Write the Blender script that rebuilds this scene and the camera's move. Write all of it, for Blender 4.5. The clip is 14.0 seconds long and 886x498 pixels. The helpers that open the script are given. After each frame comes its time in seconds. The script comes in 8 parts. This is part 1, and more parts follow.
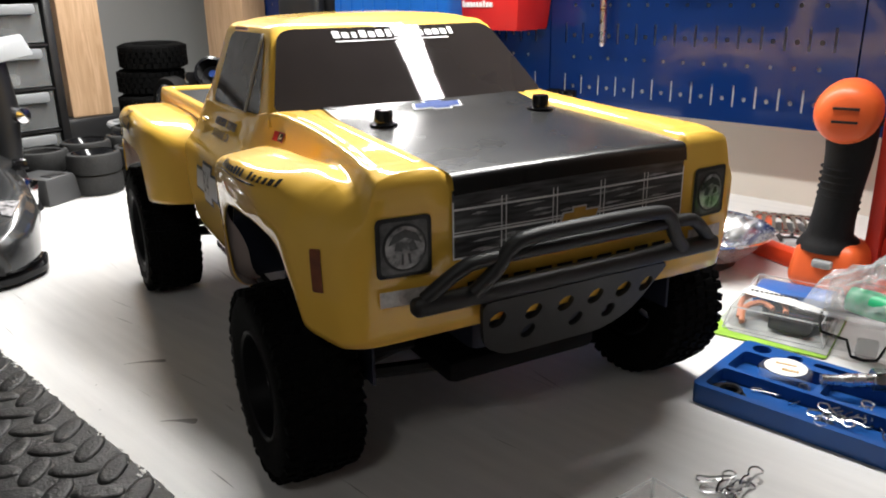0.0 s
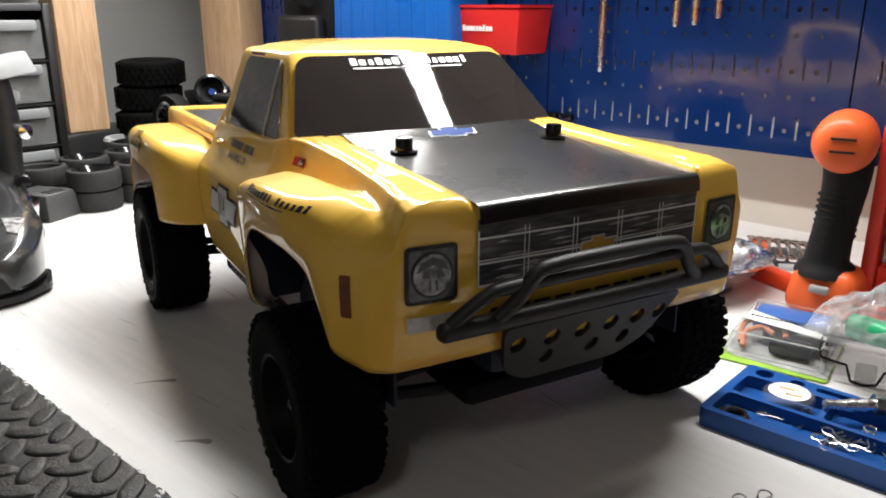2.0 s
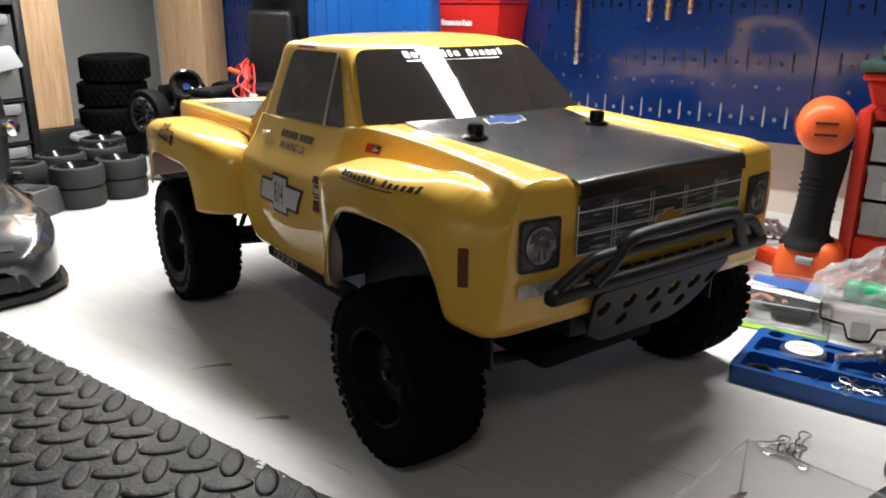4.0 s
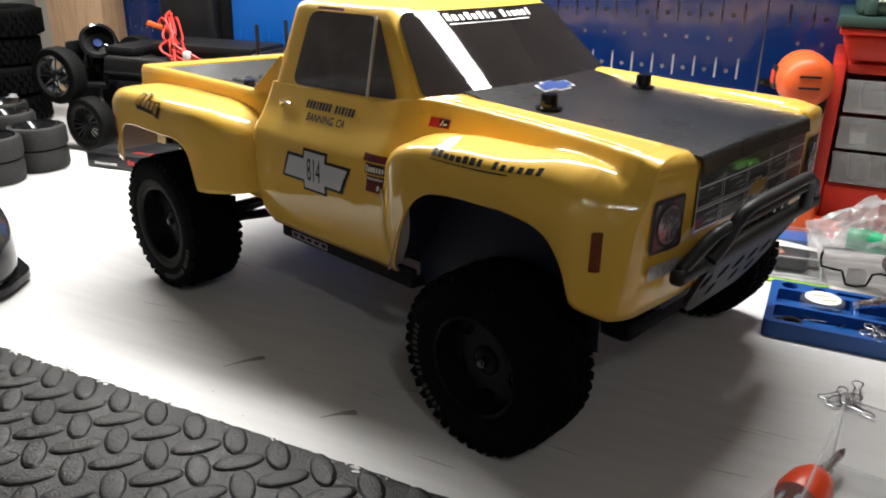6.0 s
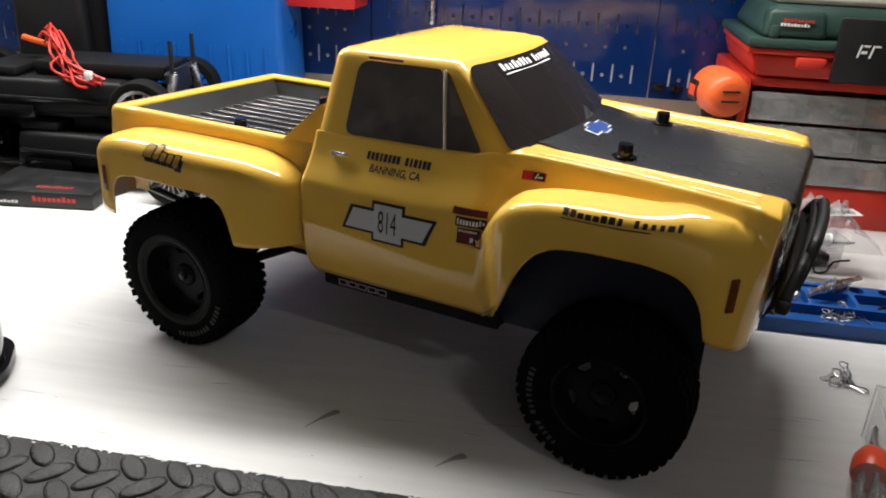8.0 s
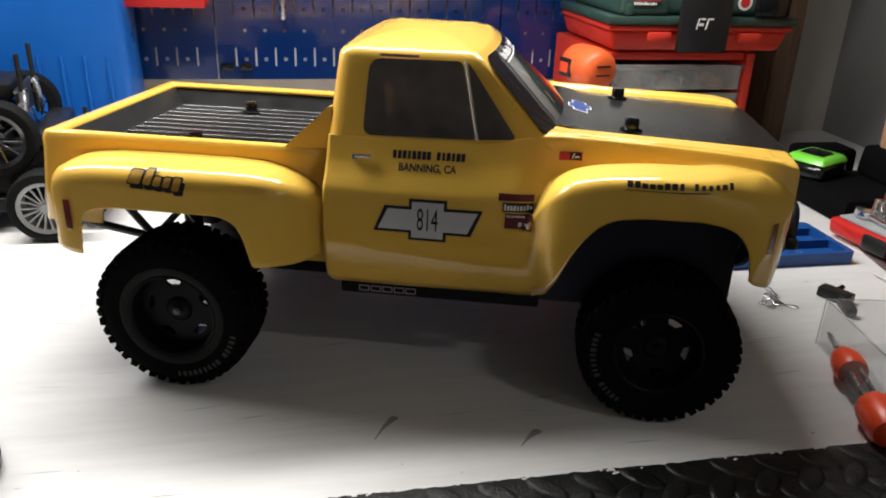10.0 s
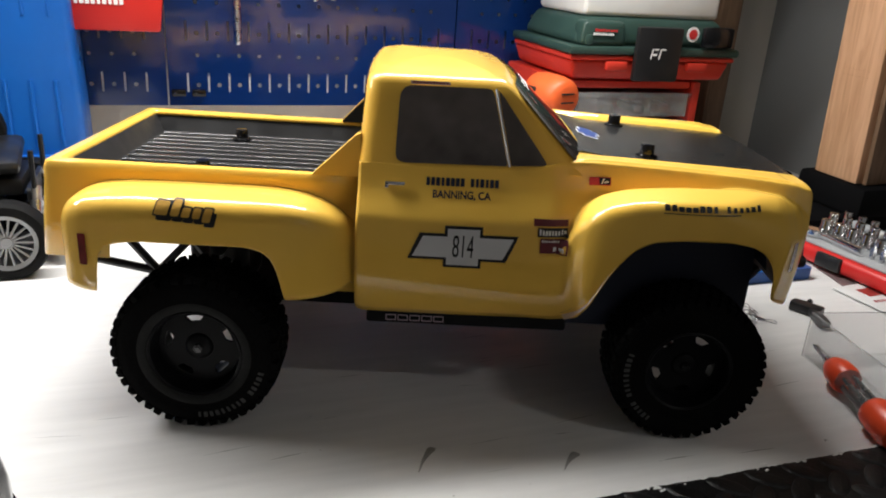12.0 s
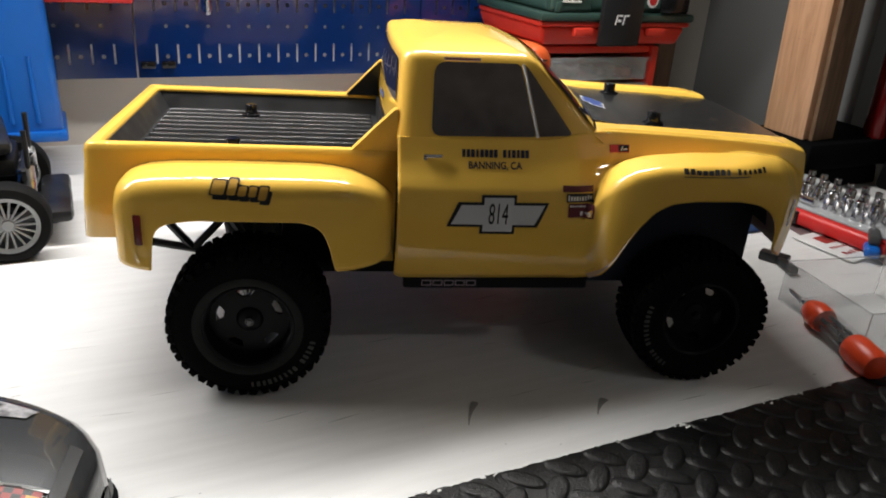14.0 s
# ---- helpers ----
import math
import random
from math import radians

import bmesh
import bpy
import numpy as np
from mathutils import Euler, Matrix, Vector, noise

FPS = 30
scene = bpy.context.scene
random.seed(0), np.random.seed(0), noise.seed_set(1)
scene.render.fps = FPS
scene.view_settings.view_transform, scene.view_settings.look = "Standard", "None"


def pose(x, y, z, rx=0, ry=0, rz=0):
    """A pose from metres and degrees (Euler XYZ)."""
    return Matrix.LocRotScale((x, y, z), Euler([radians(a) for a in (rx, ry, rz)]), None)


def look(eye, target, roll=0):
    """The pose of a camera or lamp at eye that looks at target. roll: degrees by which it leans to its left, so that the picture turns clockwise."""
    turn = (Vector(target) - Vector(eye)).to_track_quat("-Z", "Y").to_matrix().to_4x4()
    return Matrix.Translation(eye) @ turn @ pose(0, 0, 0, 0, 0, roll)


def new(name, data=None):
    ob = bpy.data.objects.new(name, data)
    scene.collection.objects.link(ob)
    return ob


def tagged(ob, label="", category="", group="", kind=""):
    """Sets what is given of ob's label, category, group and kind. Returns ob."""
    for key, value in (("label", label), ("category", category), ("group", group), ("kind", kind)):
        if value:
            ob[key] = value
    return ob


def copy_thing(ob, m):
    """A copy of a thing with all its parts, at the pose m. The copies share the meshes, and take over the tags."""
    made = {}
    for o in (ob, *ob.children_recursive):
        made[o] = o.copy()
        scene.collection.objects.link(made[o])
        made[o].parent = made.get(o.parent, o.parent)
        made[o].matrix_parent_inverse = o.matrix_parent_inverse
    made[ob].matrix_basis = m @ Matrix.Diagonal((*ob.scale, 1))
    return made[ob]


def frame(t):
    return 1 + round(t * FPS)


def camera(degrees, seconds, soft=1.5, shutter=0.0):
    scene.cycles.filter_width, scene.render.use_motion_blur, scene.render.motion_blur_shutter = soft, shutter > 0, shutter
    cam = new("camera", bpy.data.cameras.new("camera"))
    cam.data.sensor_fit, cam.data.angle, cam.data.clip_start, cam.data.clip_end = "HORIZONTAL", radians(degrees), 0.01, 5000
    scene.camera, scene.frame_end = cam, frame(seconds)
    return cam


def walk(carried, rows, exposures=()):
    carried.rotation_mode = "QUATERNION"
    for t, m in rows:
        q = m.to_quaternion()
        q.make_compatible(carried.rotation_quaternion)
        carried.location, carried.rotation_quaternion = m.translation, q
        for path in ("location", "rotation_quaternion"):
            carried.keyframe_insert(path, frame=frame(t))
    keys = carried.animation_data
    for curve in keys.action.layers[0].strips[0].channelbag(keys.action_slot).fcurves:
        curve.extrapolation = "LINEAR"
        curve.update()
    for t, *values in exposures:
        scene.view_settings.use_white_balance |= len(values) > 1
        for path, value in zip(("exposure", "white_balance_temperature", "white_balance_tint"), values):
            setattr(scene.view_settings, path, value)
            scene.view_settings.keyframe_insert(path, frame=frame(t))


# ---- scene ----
cam = camera(59.4, 14.0, soft=1.9)
PATH = [
    (0, (0.393, -0.232, 0.25), (-1.271, 0.679, -0.384), -0.9),
    (0.5, (0.391, -0.238, 0.251), (-1.251, 0.704, -0.395), -0.5),
    (1, (0.39, -0.247, 0.256), (-1.263, 0.694, -0.361), -0.6),
    (1.5, (0.389, -0.252, 0.259), (-1.272, 0.683, -0.347), -0.1),
    (2, (0.39, -0.252, 0.258), (-1.264, 0.701, -0.337), 0.1),
    (2.5, (0.386, -0.263, 0.253), (-1.256, 0.706, -0.35), 0.3),
    (3, (0.376, -0.292, 0.252), (-1.227, 0.729, -0.372), 0.9),
    (3.2, (0.376, -0.308, 0.252), (-1.208, 0.749, -0.36), 0.7),
    (5.3, (0.323, -0.392, 0.272), (-1.088, 0.86, -0.395), 2.0),
    (5.5, (0.308, -0.404, 0.269), (-1.054, 0.893, -0.411), 2.2),
    (6, (0.267, -0.423, 0.269), (-1.012, 0.927, -0.467), 0.8),
    (6.5, (0.24, -0.447, 0.29), (-0.975, 0.954, -0.46), 0.8),
    (7, (0.205, -0.476, 0.313), (-0.936, 0.979, -0.447), 0.6),
    (7.5, (0.161, -0.504, 0.313), (-0.84, 1.055, -0.439), 1.8),
    (8, (0.113, -0.535, 0.316), (-0.705, 1.111, -0.472), 2.5),
    (8.2, (0.097, -0.542, 0.316), (-0.738, 1.092, -0.479), 1.5),
    (10.3, (-0.094, -0.604, 0.309), (-0.21, 1.236, -0.466), 2.4),
    (10.5, (-0.104, -0.607, 0.306), (-0.202, 1.239, -0.457), 2.5),
    (11, (-0.121, -0.608, 0.307), (-0.155, 1.246, -0.442), 3.1),
    (11.5, (-0.144, -0.605, 0.303), (-0.122, 1.221, -0.515), 4.4),
    (12, (-0.166, -0.599, 0.307), (-0.085, 1.268, -0.406), 3.9),
    (12.5, (-0.17, -0.586, 0.297), (-0.027, 1.258, -0.463), 2.3),
    (13, (-0.216, -0.602, 0.299), (-0.041, 1.221, -0.505), 2.4),
    (13.5, (-0.235, -0.62, 0.314), (-0.012, 1.209, -0.463), 3.0),
    (14, (-0.25, -0.62, 0.318), (0.044, 1.192, -0.475), 4.2),
]
walk(cam, [(t, look(eye, target, roll)) for t, eye, target, roll in PATH], exposures=((0.0, 0.10), (3.2, 0.10), (6.0, 0.10), (6.5, 0.03), (7.0, -0.09), (7.5, -0.17), (8.0, -0.18), (11.0, -0.14), (12.5, -0.08), (13.0, -0.09), (13.5, -0.29), (14.0, -0.35)))

# ---- light ----
ANG = 17.6                                   # the bench is turned by this much against the truck
ROOM = pose(0, 0, 0, 0, 0, ANG)
world = bpy.data.worlds.new("world")
scene.world = world
world.use_nodes = True
world.node_tree.nodes["Background"].inputs["Color"].default_value = (0.55, 0.62, 0.75, 1)
world.node_tree.nodes["Background"].inputs["Strength"].default_value = 0.02


def area_light(name, u, v, z, length, width, watts, colour, tilt=0.0, lean=0.0):
    data = bpy.data.lights.new(name, "AREA")
    data.shape, data.size, data.size_y = "RECTANGLE", length, width
    data.energy, data.color = watts, colour
    ob = new(name, data)
    ob.matrix_world = ROOM @ pose(u, v, z, tilt, lean, 0)
    return ob


LAMP_U, LAMP_V, LAMP_Z = -0.46, 0.225, 0.585
area_light("bench_tube", LAMP_U, LAMP_V, LAMP_Z, 1.30, 0.05, 17.5, (1.0, 0.985, 0.955), -30)
CEIL_U, CEIL_V, CEIL_Z = 0.77, -1.20, 1.30
area_light("ceiling_lamp_glow", CEIL_U, CEIL_V, CEIL_Z, 0.26, 0.11, 8.0, (1.0, 0.98, 0.94), -39, 28)

# ---- materials ----


def material(name, colour, rough=0.5, metal=0.0, coat=0.0, grain=0.0, grain_scale=200.0, stain=0.0, stain_scale=12.0,
             bump=0.0, bump_scale=400.0, rough_var=0.0, spec=0.5, alpha=1.0, transmission=0.0, ior=1.45, stretch=(1, 1, 1), island=0.0, coat_rough=0.025):
    m = bpy.data.materials.new(name)
    m.use_nodes = True
    nt = m.node_tree
    b = nt.nodes["Principled BSDF"]
    b.inputs["Roughness"].default_value = rough
    b.inputs["Metallic"].default_value = metal
    b.inputs["Coat Weight"].default_value = coat
    b.inputs["Coat Roughness"].default_value = coat_rough
    b.inputs["Specular IOR Level"].default_value = spec
    b.inputs["Transmission Weight"].default_value = transmission
    b.inputs["IOR"].default_value = ior
    b.inputs["Alpha"].default_value = alpha
    b.inputs["Base Color"].default_value = (*colour, 1)
    if grain or stain or bump or rough_var or island:
        co = nt.nodes.new("ShaderNodeTexCoord")
        mp = nt.nodes.new("ShaderNodeMapping")
        mp.inputs["Scale"].default_value = stretch
        nt.links.new(co.outputs["Object"], mp.inputs["Vector"])

        def noise_tex(scale, detail=5.0):
            n = nt.nodes.new("ShaderNodeTexNoise")
            n.inputs["Scale"].default_value = scale
            n.inputs["Detail"].default_value = detail
            nt.links.new(mp.outputs["Vector"], n.inputs["Vector"])
            return n
        last = None

        def shade(fac_out, amount, last):
            mul = nt.nodes.new("ShaderNodeMapRange")
            mul.inputs["From Min"].default_value, mul.inputs["From Max"].default_value = 0.3, 0.7
            mul.inputs["To Min"].default_value, mul.inputs["To Max"].default_value = 1 - amount, 1 + amount * 0.6
            nt.links.new(fac_out, mul.inputs["Value"])
            mix = nt.nodes.new("ShaderNodeVectorMath")
            mix.operation = "SCALE"
            if last is None:
                mix.inputs[0].default_value = colour
            else:
                nt.links.new(last, mix.inputs[0])
            nt.links.new(mul.outputs["Result"], mix.inputs["Scale"])
            return mix.outputs["Vector"]
        if grain:
            last = shade(noise_tex(grain_scale).outputs["Fac"], grain, last)
        if stain:
            last = shade(noise_tex(stain_scale, 3.0).outputs["Fac"], stain, last)
        if island:
            g = nt.nodes.new("ShaderNodeNewGeometry")
            last = shade(g.outputs["Random Per Island"], island, last)
        if last is not None:
            nt.links.new(last, b.inputs["Base Color"])
        if rough_var:
            mr = nt.nodes.new("ShaderNodeMapRange")
            mr.inputs["From Min"].default_value, mr.inputs["From Max"].default_value = 0.3, 0.7
            mr.inputs["To Min"].default_value, mr.inputs["To Max"].default_value = max(0.0, rough - rough_var), min(1.0, rough + rough_var)
            nt.links.new(noise_tex(stain_scale * 2.3, 6.0).outputs["Fac"], mr.inputs["Value"])
            nt.links.new(mr.outputs["Result"], b.inputs["Roughness"])
        if bump:
            bp = nt.nodes.new("ShaderNodeBump")
            bp.inputs["Strength"].default_value = bump
            bp.inputs["Distance"].default_value = 0.001
            nt.links.new(noise_tex(bump_scale).outputs["Fac"], bp.inputs["Height"])
            nt.links.new(bp.outputs["Normal"], b.inputs["Normal"])
    return m


def wood(name, light, dark, scale=9.0):
    m = bpy.data.materials.new(name)
    m.use_nodes = True
    nt = m.node_tree
    b = nt.nodes["Principled BSDF"]
    b.inputs["Roughness"].default_value = 0.62
    co = nt.nodes.new("ShaderNodeTexCoord")
    mp = nt.nodes.new("ShaderNodeMapping")
    mp.inputs["Scale"].default_value = (14.0, 14.0, 1.1)
    nt.links.new(co.outputs["Object"], mp.inputs["Vector"])
    n = nt.nodes.new("ShaderNodeTexNoise")
    n.inputs["Scale"].default_value, n.inputs["Detail"].default_value = scale, 6.0
    n.inputs["Distortion"].default_value = 1.2
    nt.links.new(mp.outputs["Vector"], n.inputs["Vector"])
    r = nt.nodes.new("ShaderNodeValToRGB")
    r.color_ramp.elements[0].position, r.color_ramp.elements[1].position = 0.32, 0.66
    r.color_ramp.elements[0].color, r.color_ramp.elements[1].color = (*dark, 1), (*light, 1)
    nt.links.new(n.outputs["Fac"], r.inputs["Fac"])
    nt.links.new(r.outputs["Color"], b.inputs["Base Color"])
    bp = nt.nodes.new("ShaderNodeBump")
    bp.inputs["Strength"].default_value, bp.inputs["Distance"].default_value = 0.3, 0.001
    nt.links.new(n.outputs["Fac"], bp.inputs["Height"])
    nt.links.new(bp.outputs["Normal"], b.inputs["Normal"])
    return m


def bench_paint():
    """White painted board: brushed streaks along it, grey dirt, fine dark scratches."""
    m = bpy.data.materials.new("bench_white_paint")
    m.use_nodes = True
    nt = m.node_tree
    b = nt.nodes["Principled BSDF"]
    b.inputs["Roughness"].default_value = 0.42
    co = nt.nodes.new("ShaderNodeTexCoord")

    def layer(scale, stretch, detail, lo, hi, a, c):
        mp = nt.nodes.new("ShaderNodeMapping")
        mp.inputs["Scale"].default_value = stretch
        nt.links.new(co.outputs["Object"], mp.inputs["Vector"])
        n = nt.nodes.new("ShaderNodeTexNoise")
        n.inputs["Scale"].default_value, n.inputs["Detail"].default_value = scale, detail
        nt.links.new(mp.outputs["Vector"], n.inputs["Vector"])
        mr = nt.nodes.new("ShaderNodeMapRange")
        mr.inputs["From Min"].default_value, mr.inputs["From Max"].default_value = lo, hi
        mr.inputs["To Min"].default_value, mr.inputs["To Max"].default_value = a, c
        nt.links.new(n.outputs["Fac"], mr.inputs["Value"])
        return mr.outputs["Result"], n.outputs["Fac"]
    streak, raw = layer(55.0, (0.22, 2.0, 1.0), 6.0, 0.3, 0.7, 0.93, 1.03)
    dirt, _ = layer(7.0, (1, 1, 1), 4.0, 0.35, 0.75, 1.0, 0.9)
    scratch, _ = layer(70.0, (0.12, 2.6, 1.0), 2.0, 0.73, 0.77, 1.0, 0.55)
    speck, _ = layer(260.0, (1, 1, 1), 2.0, 0.76, 0.79, 1.0, 0.5)
    prev = None
    for out in (streak, dirt, scratch, speck):
        if prev is None:
            prev = out
        else:
            mul = nt.nodes.new("ShaderNodeMath")
            mul.operation = "MULTIPLY"
            nt.links.new(prev, mul.inputs[0])
            nt.links.new(out, mul.inputs[1])
            prev = mul.outputs["Value"]
    sc = nt.nodes.new("ShaderNodeVectorMath")
    sc.operation = "SCALE"
    sc.inputs[0].default_value = (0.74, 0.73, 0.72)
    nt.links.new(prev, sc.inputs["Scale"])
    nt.links.new(sc.outputs["Vector"], b.inputs["Base Color"])
    bp = nt.nodes.new("ShaderNodeBump")
    bp.inputs["Strength"].default_value, bp.inputs["Distance"].default_value = 0.25, 0.0006
    nt.links.new(raw, bp.inputs["Height"])
    nt.links.new(bp.outputs["Normal"], b.inputs["Normal"])
    return m


WHITE_BENCH = bench_paint()
RUBBER_MAT = material("black_rubber_mat", (0.0048, 0.0047, 0.0047), 0.42, spec=0.38, grain=0.35, grain_scale=600, stain=0.35, stain_scale=9, bump=0.7, bump_scale=700, rough_var=0.12)
WALL_GREY = material("grey_wall_paint", (0.225, 0.23, 0.23), 0.8, stain=0.08, stain_scale=3, bump=0.15, bump_scale=120)
WALL_WHITE = material("dull_white_wall", (0.62, 0.58, 0.52), 0.75, stain=0.1, stain_scale=5, bump=0.2, bump_scale=90)
DARK_ROOM = material("dim_room_wall", (0.325, 0.32, 0.31), 0.9, stain=0.2, stain_scale=1.5)
FLOOR_DARK = material("dark_concrete_floor", (0.07, 0.07, 0.072), 0.8, stain=0.3, stain_scale=2.0, bump=0.3, bump_scale=60)
PINE = wood("pine_timber", (0.66, 0.44, 0.27), (0.50, 0.31, 0.17))
PINE_RED = wood("reddish_pine_timber", (0.62, 0.36, 0.21), (0.46, 0.25, 0.13))
# Pine darkened to brown, with the shade put into its colour.
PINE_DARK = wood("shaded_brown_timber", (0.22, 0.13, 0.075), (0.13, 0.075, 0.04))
INK = material("faded_brown_ink", (0.30, 0.15, 0.08), 0.7)
BOARD_BLUE = material("blue_powder_coated_steel", (0.004, 0.023, 0.119), 0.12, stain=0.15, stain_scale=6, rough_var=0.03, coat=0.45, coat_rough=0.06, spec=0.5, bump=0.02, bump_scale=300)
SLOT_GLINT = material("pale_slot_glint", (0.80, 0.80, 0.80), 0.7)
BIN_BLUE = material("bright_blue_plastic", (0.007, 0.105, 0.43), 0.34, stain=0.12, stain_scale=9, rough_var=0.1)
BIN_RED = material("red_plastic", (0.55, 0.018, 0.016), 0.38, stain=0.1, stain_scale=11, rough_var=0.08)
POLE_RED = material("deep_red_gloss", (0.14, 0.005, 0.006), 0.16, stain=0.1, stain_scale=11)
TOOL_RED = material("toolbox_red_plastic", (0.62, 0.040, 0.022), 0.42, stain=0.12, stain_scale=13, rough_var=0.08, bump=0.1, bump_scale=700)
TOOL_GREEN = material("toolbox_dark_green_plastic", (0.030, 0.062, 0.052), 0.34, stain=0.15, stain_scale=12, rough_var=0.08)
CLEAR = material("clear_plastic", (0.42, 0.43, 0.43), 0.08, alpha=0.13, spec=0.8)
CLEAR_DULL = material("scuffed_clear_plastic", (0.78, 0.80, 0.81), 0.3, alpha=0.5, stain=0.2, stain_scale=30)
DRAWER_CLEAR = material("clear_drawer_plastic", (0.62, 0.62, 0.62), 0.12, alpha=0.30, spec=0.6, stain=0.2, stain_scale=30)
SMOKE = material("smoke_grey_clear_plastic", (0.10, 0.098, 0.092), 0.10, alpha=0.24)
BAG = material("crinkled_clear_bag", (0.55, 0.56, 0.57), 0.10, alpha=0.36, spec=0.8, bump=1.0, bump_scale=90)
ORANGE = material("orange_plastic", (0.78, 0.125, 0.030), 0.42, stain=0.08, stain_scale=16, rough_var=0.06)
ORANGE_RED = material("orange_red_plastic", (0.80, 0.075, 0.022), 0.35, stain=0.08, stain_scale=16)
BLACK_GRIP = material("black_rubber_grip", (0.007, 0.007, 0.008), 0.66, spec=0.25, grain=0.3, grain_scale=500, bump=0.3, bump_scale=800)
BLACK = material("black_plastic", (0.013, 0.013, 0.014), 0.38, stain=0.3, stain_scale=20, rough_var=0.1)
BLACK_GLOSS = material("glossy_black_plastic", (0.007, 0.007, 0.008), 0.14, spec=0.4, stain=0.2, stain_scale=20)
DARK_GREY = material("dark_grey_plastic", (0.055, 0.056, 0.058), 0.45, stain=0.2, stain_scale=20)
GREY_PLASTIC = material("grey_plastic", (0.34, 0.35, 0.36), 0.4, stain=0.12, stain_scale=20)
WHITE_PLASTIC = material("white_plastic", (0.74, 0.74, 0.72), 0.4, stain=0.06, stain_scale=20)
NUT_STEEL = material("dark_zinc_nut", (0.09, 0.09, 0.092), 0.3, 1.0)
RIM_BLACK = material("satin_black_rim", (0.006, 0.006, 0.007), 0.38, spec=0.14, stain=0.2, stain_scale=40)
TYRE = material("black_tyre_rubber", (0.0045, 0.0045, 0.0045), 0.8, spec=0.05, grain=0.35, grain_scale=500, stain=0.25, stain_scale=25, bump=0.35, bump_scale=700)
ORGANISER_CLEAR = material("dim_clear_drawer_plastic", (0.26, 0.27, 0.27), 0.25, alpha=0.4, stain=0.3, stain_scale=30)
ORGANISER_GRIP = material("dull_clear_drawer_grip", (0.30, 0.31, 0.32), 0.35, alpha=0.75)
TYRE_GREY = material("dusty_tyre_rubber", (0.020, 0.020, 0.020), 0.75, grain=0.3, grain_scale=350, stain=0.3, stain_scale=25, bump=0.4, bump_scale=500)
TYRE_INK = material("worn_grey_sidewall_print", (0.048, 0.048, 0.047), 0.7, grain=0.5, grain_scale=900)
CHROME = material("polished_chrome", (0.78, 0.78, 0.79), 0.12, 1.0, rough_var=0.06, stain_scale=30)
STEEL = material("dull_steel", (0.52, 0.52, 0.53), 0.28, 1.0, stain=0.2, stain_scale=40, rough_var=0.1)
TRAY_BLUE = material("tray_blue_plastic", (0.008, 0.070, 0.27), 0.4, stain=0.15, stain_scale=22, rough_var=0.1, bump=0.1, bump_scale=500)
PAPER = material("printed_paper", (0.66, 0.66, 0.65), 0.6, stain=0.15, stain_scale=25)
PAPER_DARK = material("dark_printed_paper", (0.16, 0.11, 0.11), 0.4, stain=0.5, stain_scale=35)
GREEN_CARD = material("green_printed_card", (0.30, 0.52, 0.06), 0.5, stain=0.3, stain_scale=50)
GREEN = material("green_plastic", (0.012, 0.36, 0.15), 0.4)
LIME = material("lime_green_paint", (0.20, 0.75, 0.06), 0.3, coat=0.5)
COPPER = material("orange_brown_wire", (0.55, 0.20, 0.10), 0.45)
WIRE_RED = material("red_wire_insulation", (0.52, 0.035, 0.025), 0.45)
CAR_GREY = material("gunmetal_car_paint", (0.062, 0.064, 0.067), 0.22, 0.5, coat=0.9, stain=0.15, stain_scale=25)
RED_PRINT = material("red_print", (0.55, 0.03, 0.03), 0.4)
MAROON = material("dark_maroon_print", (0.13, 0.016, 0.022), 0.4, stain=0.3, stain_scale=60)
RED_DULL = material("dull_red_print", (0.28, 0.035, 0.03), 0.45, stain=0.3, stain_scale=60)
WHITE_PRINT = material("white_print", (0.80, 0.80, 0.79), 0.35)
SILVER_PRINT = material("silver_grey_print", (0.50, 0.51, 0.53), 0.35)
BLACK_PRINT = material("black_print", (0.012, 0.012, 0.013), 0.4)
BLUE_PRINT = material("blue_print", (0.03, 0.11, 0.48), 0.35)
NAVY_PRINT = material("navy_print", (0.012, 0.016, 0.035), 0.4)
GOLD_PRINT = material("gold_print", (0.55, 0.31, 0.05), 0.35, stain=0.2, stain_scale=90)
YELLOW_PAINT = material("yellow_gloss_paint", (0.86, 0.52, 0.080), 0.5, spec=0.10, coat=1.0, coat_rough=0.02, stain=0.03, stain_scale=18)
SHELL_INSIDE = material("pinkish_white_shell_inside", (0.70, 0.57, 0.52), 0.5, stain=0.1, stain_scale=25)
HOOD_BLACK = material("satin_black_paint", (0.0055, 0.0055, 0.006), 0.42, spec=0.12, coat=1.0, coat_rough=0.25, stain=0.15, stain_scale=14, rough_var=0.05)
BED_RIB = material("glossy_black_bed_rib", (0.030, 0.030, 0.031), 0.2, stain=0.3, stain_scale=30)
BED_BLACK = material("satin_black_bed_liner", (0.020, 0.020, 0.021), 0.40, stain=0.3, stain_scale=30, rough_var=0.08)
WINDOW_FILM = material("smoky_window_film", (0.112, 0.098, 0.095), 0.06, spec=0.5, alpha=0.965, stain=0.5, stain_scale=24)
TINT_GLASS = material("dark_tinted_window", (0.024, 0.020, 0.0195), 0.04, spec=0.45, stain=0.2, stain_scale=12)
LENS = material("printed_headlamp", (0.30, 0.29, 0.30), 0.2, coat=0.6, grain=0.9, grain_scale=160)
AMBER = material("dark_amber_marker", (0.20, 0.045, 0.008), 0.2, coat=0.6, stain=0.4, stain_scale=90)
MARKER_RED = material("dark_red_marker", (0.19, 0.012, 0.008), 0.2, coat=0.6, stain=0.4, stain_scale=90)
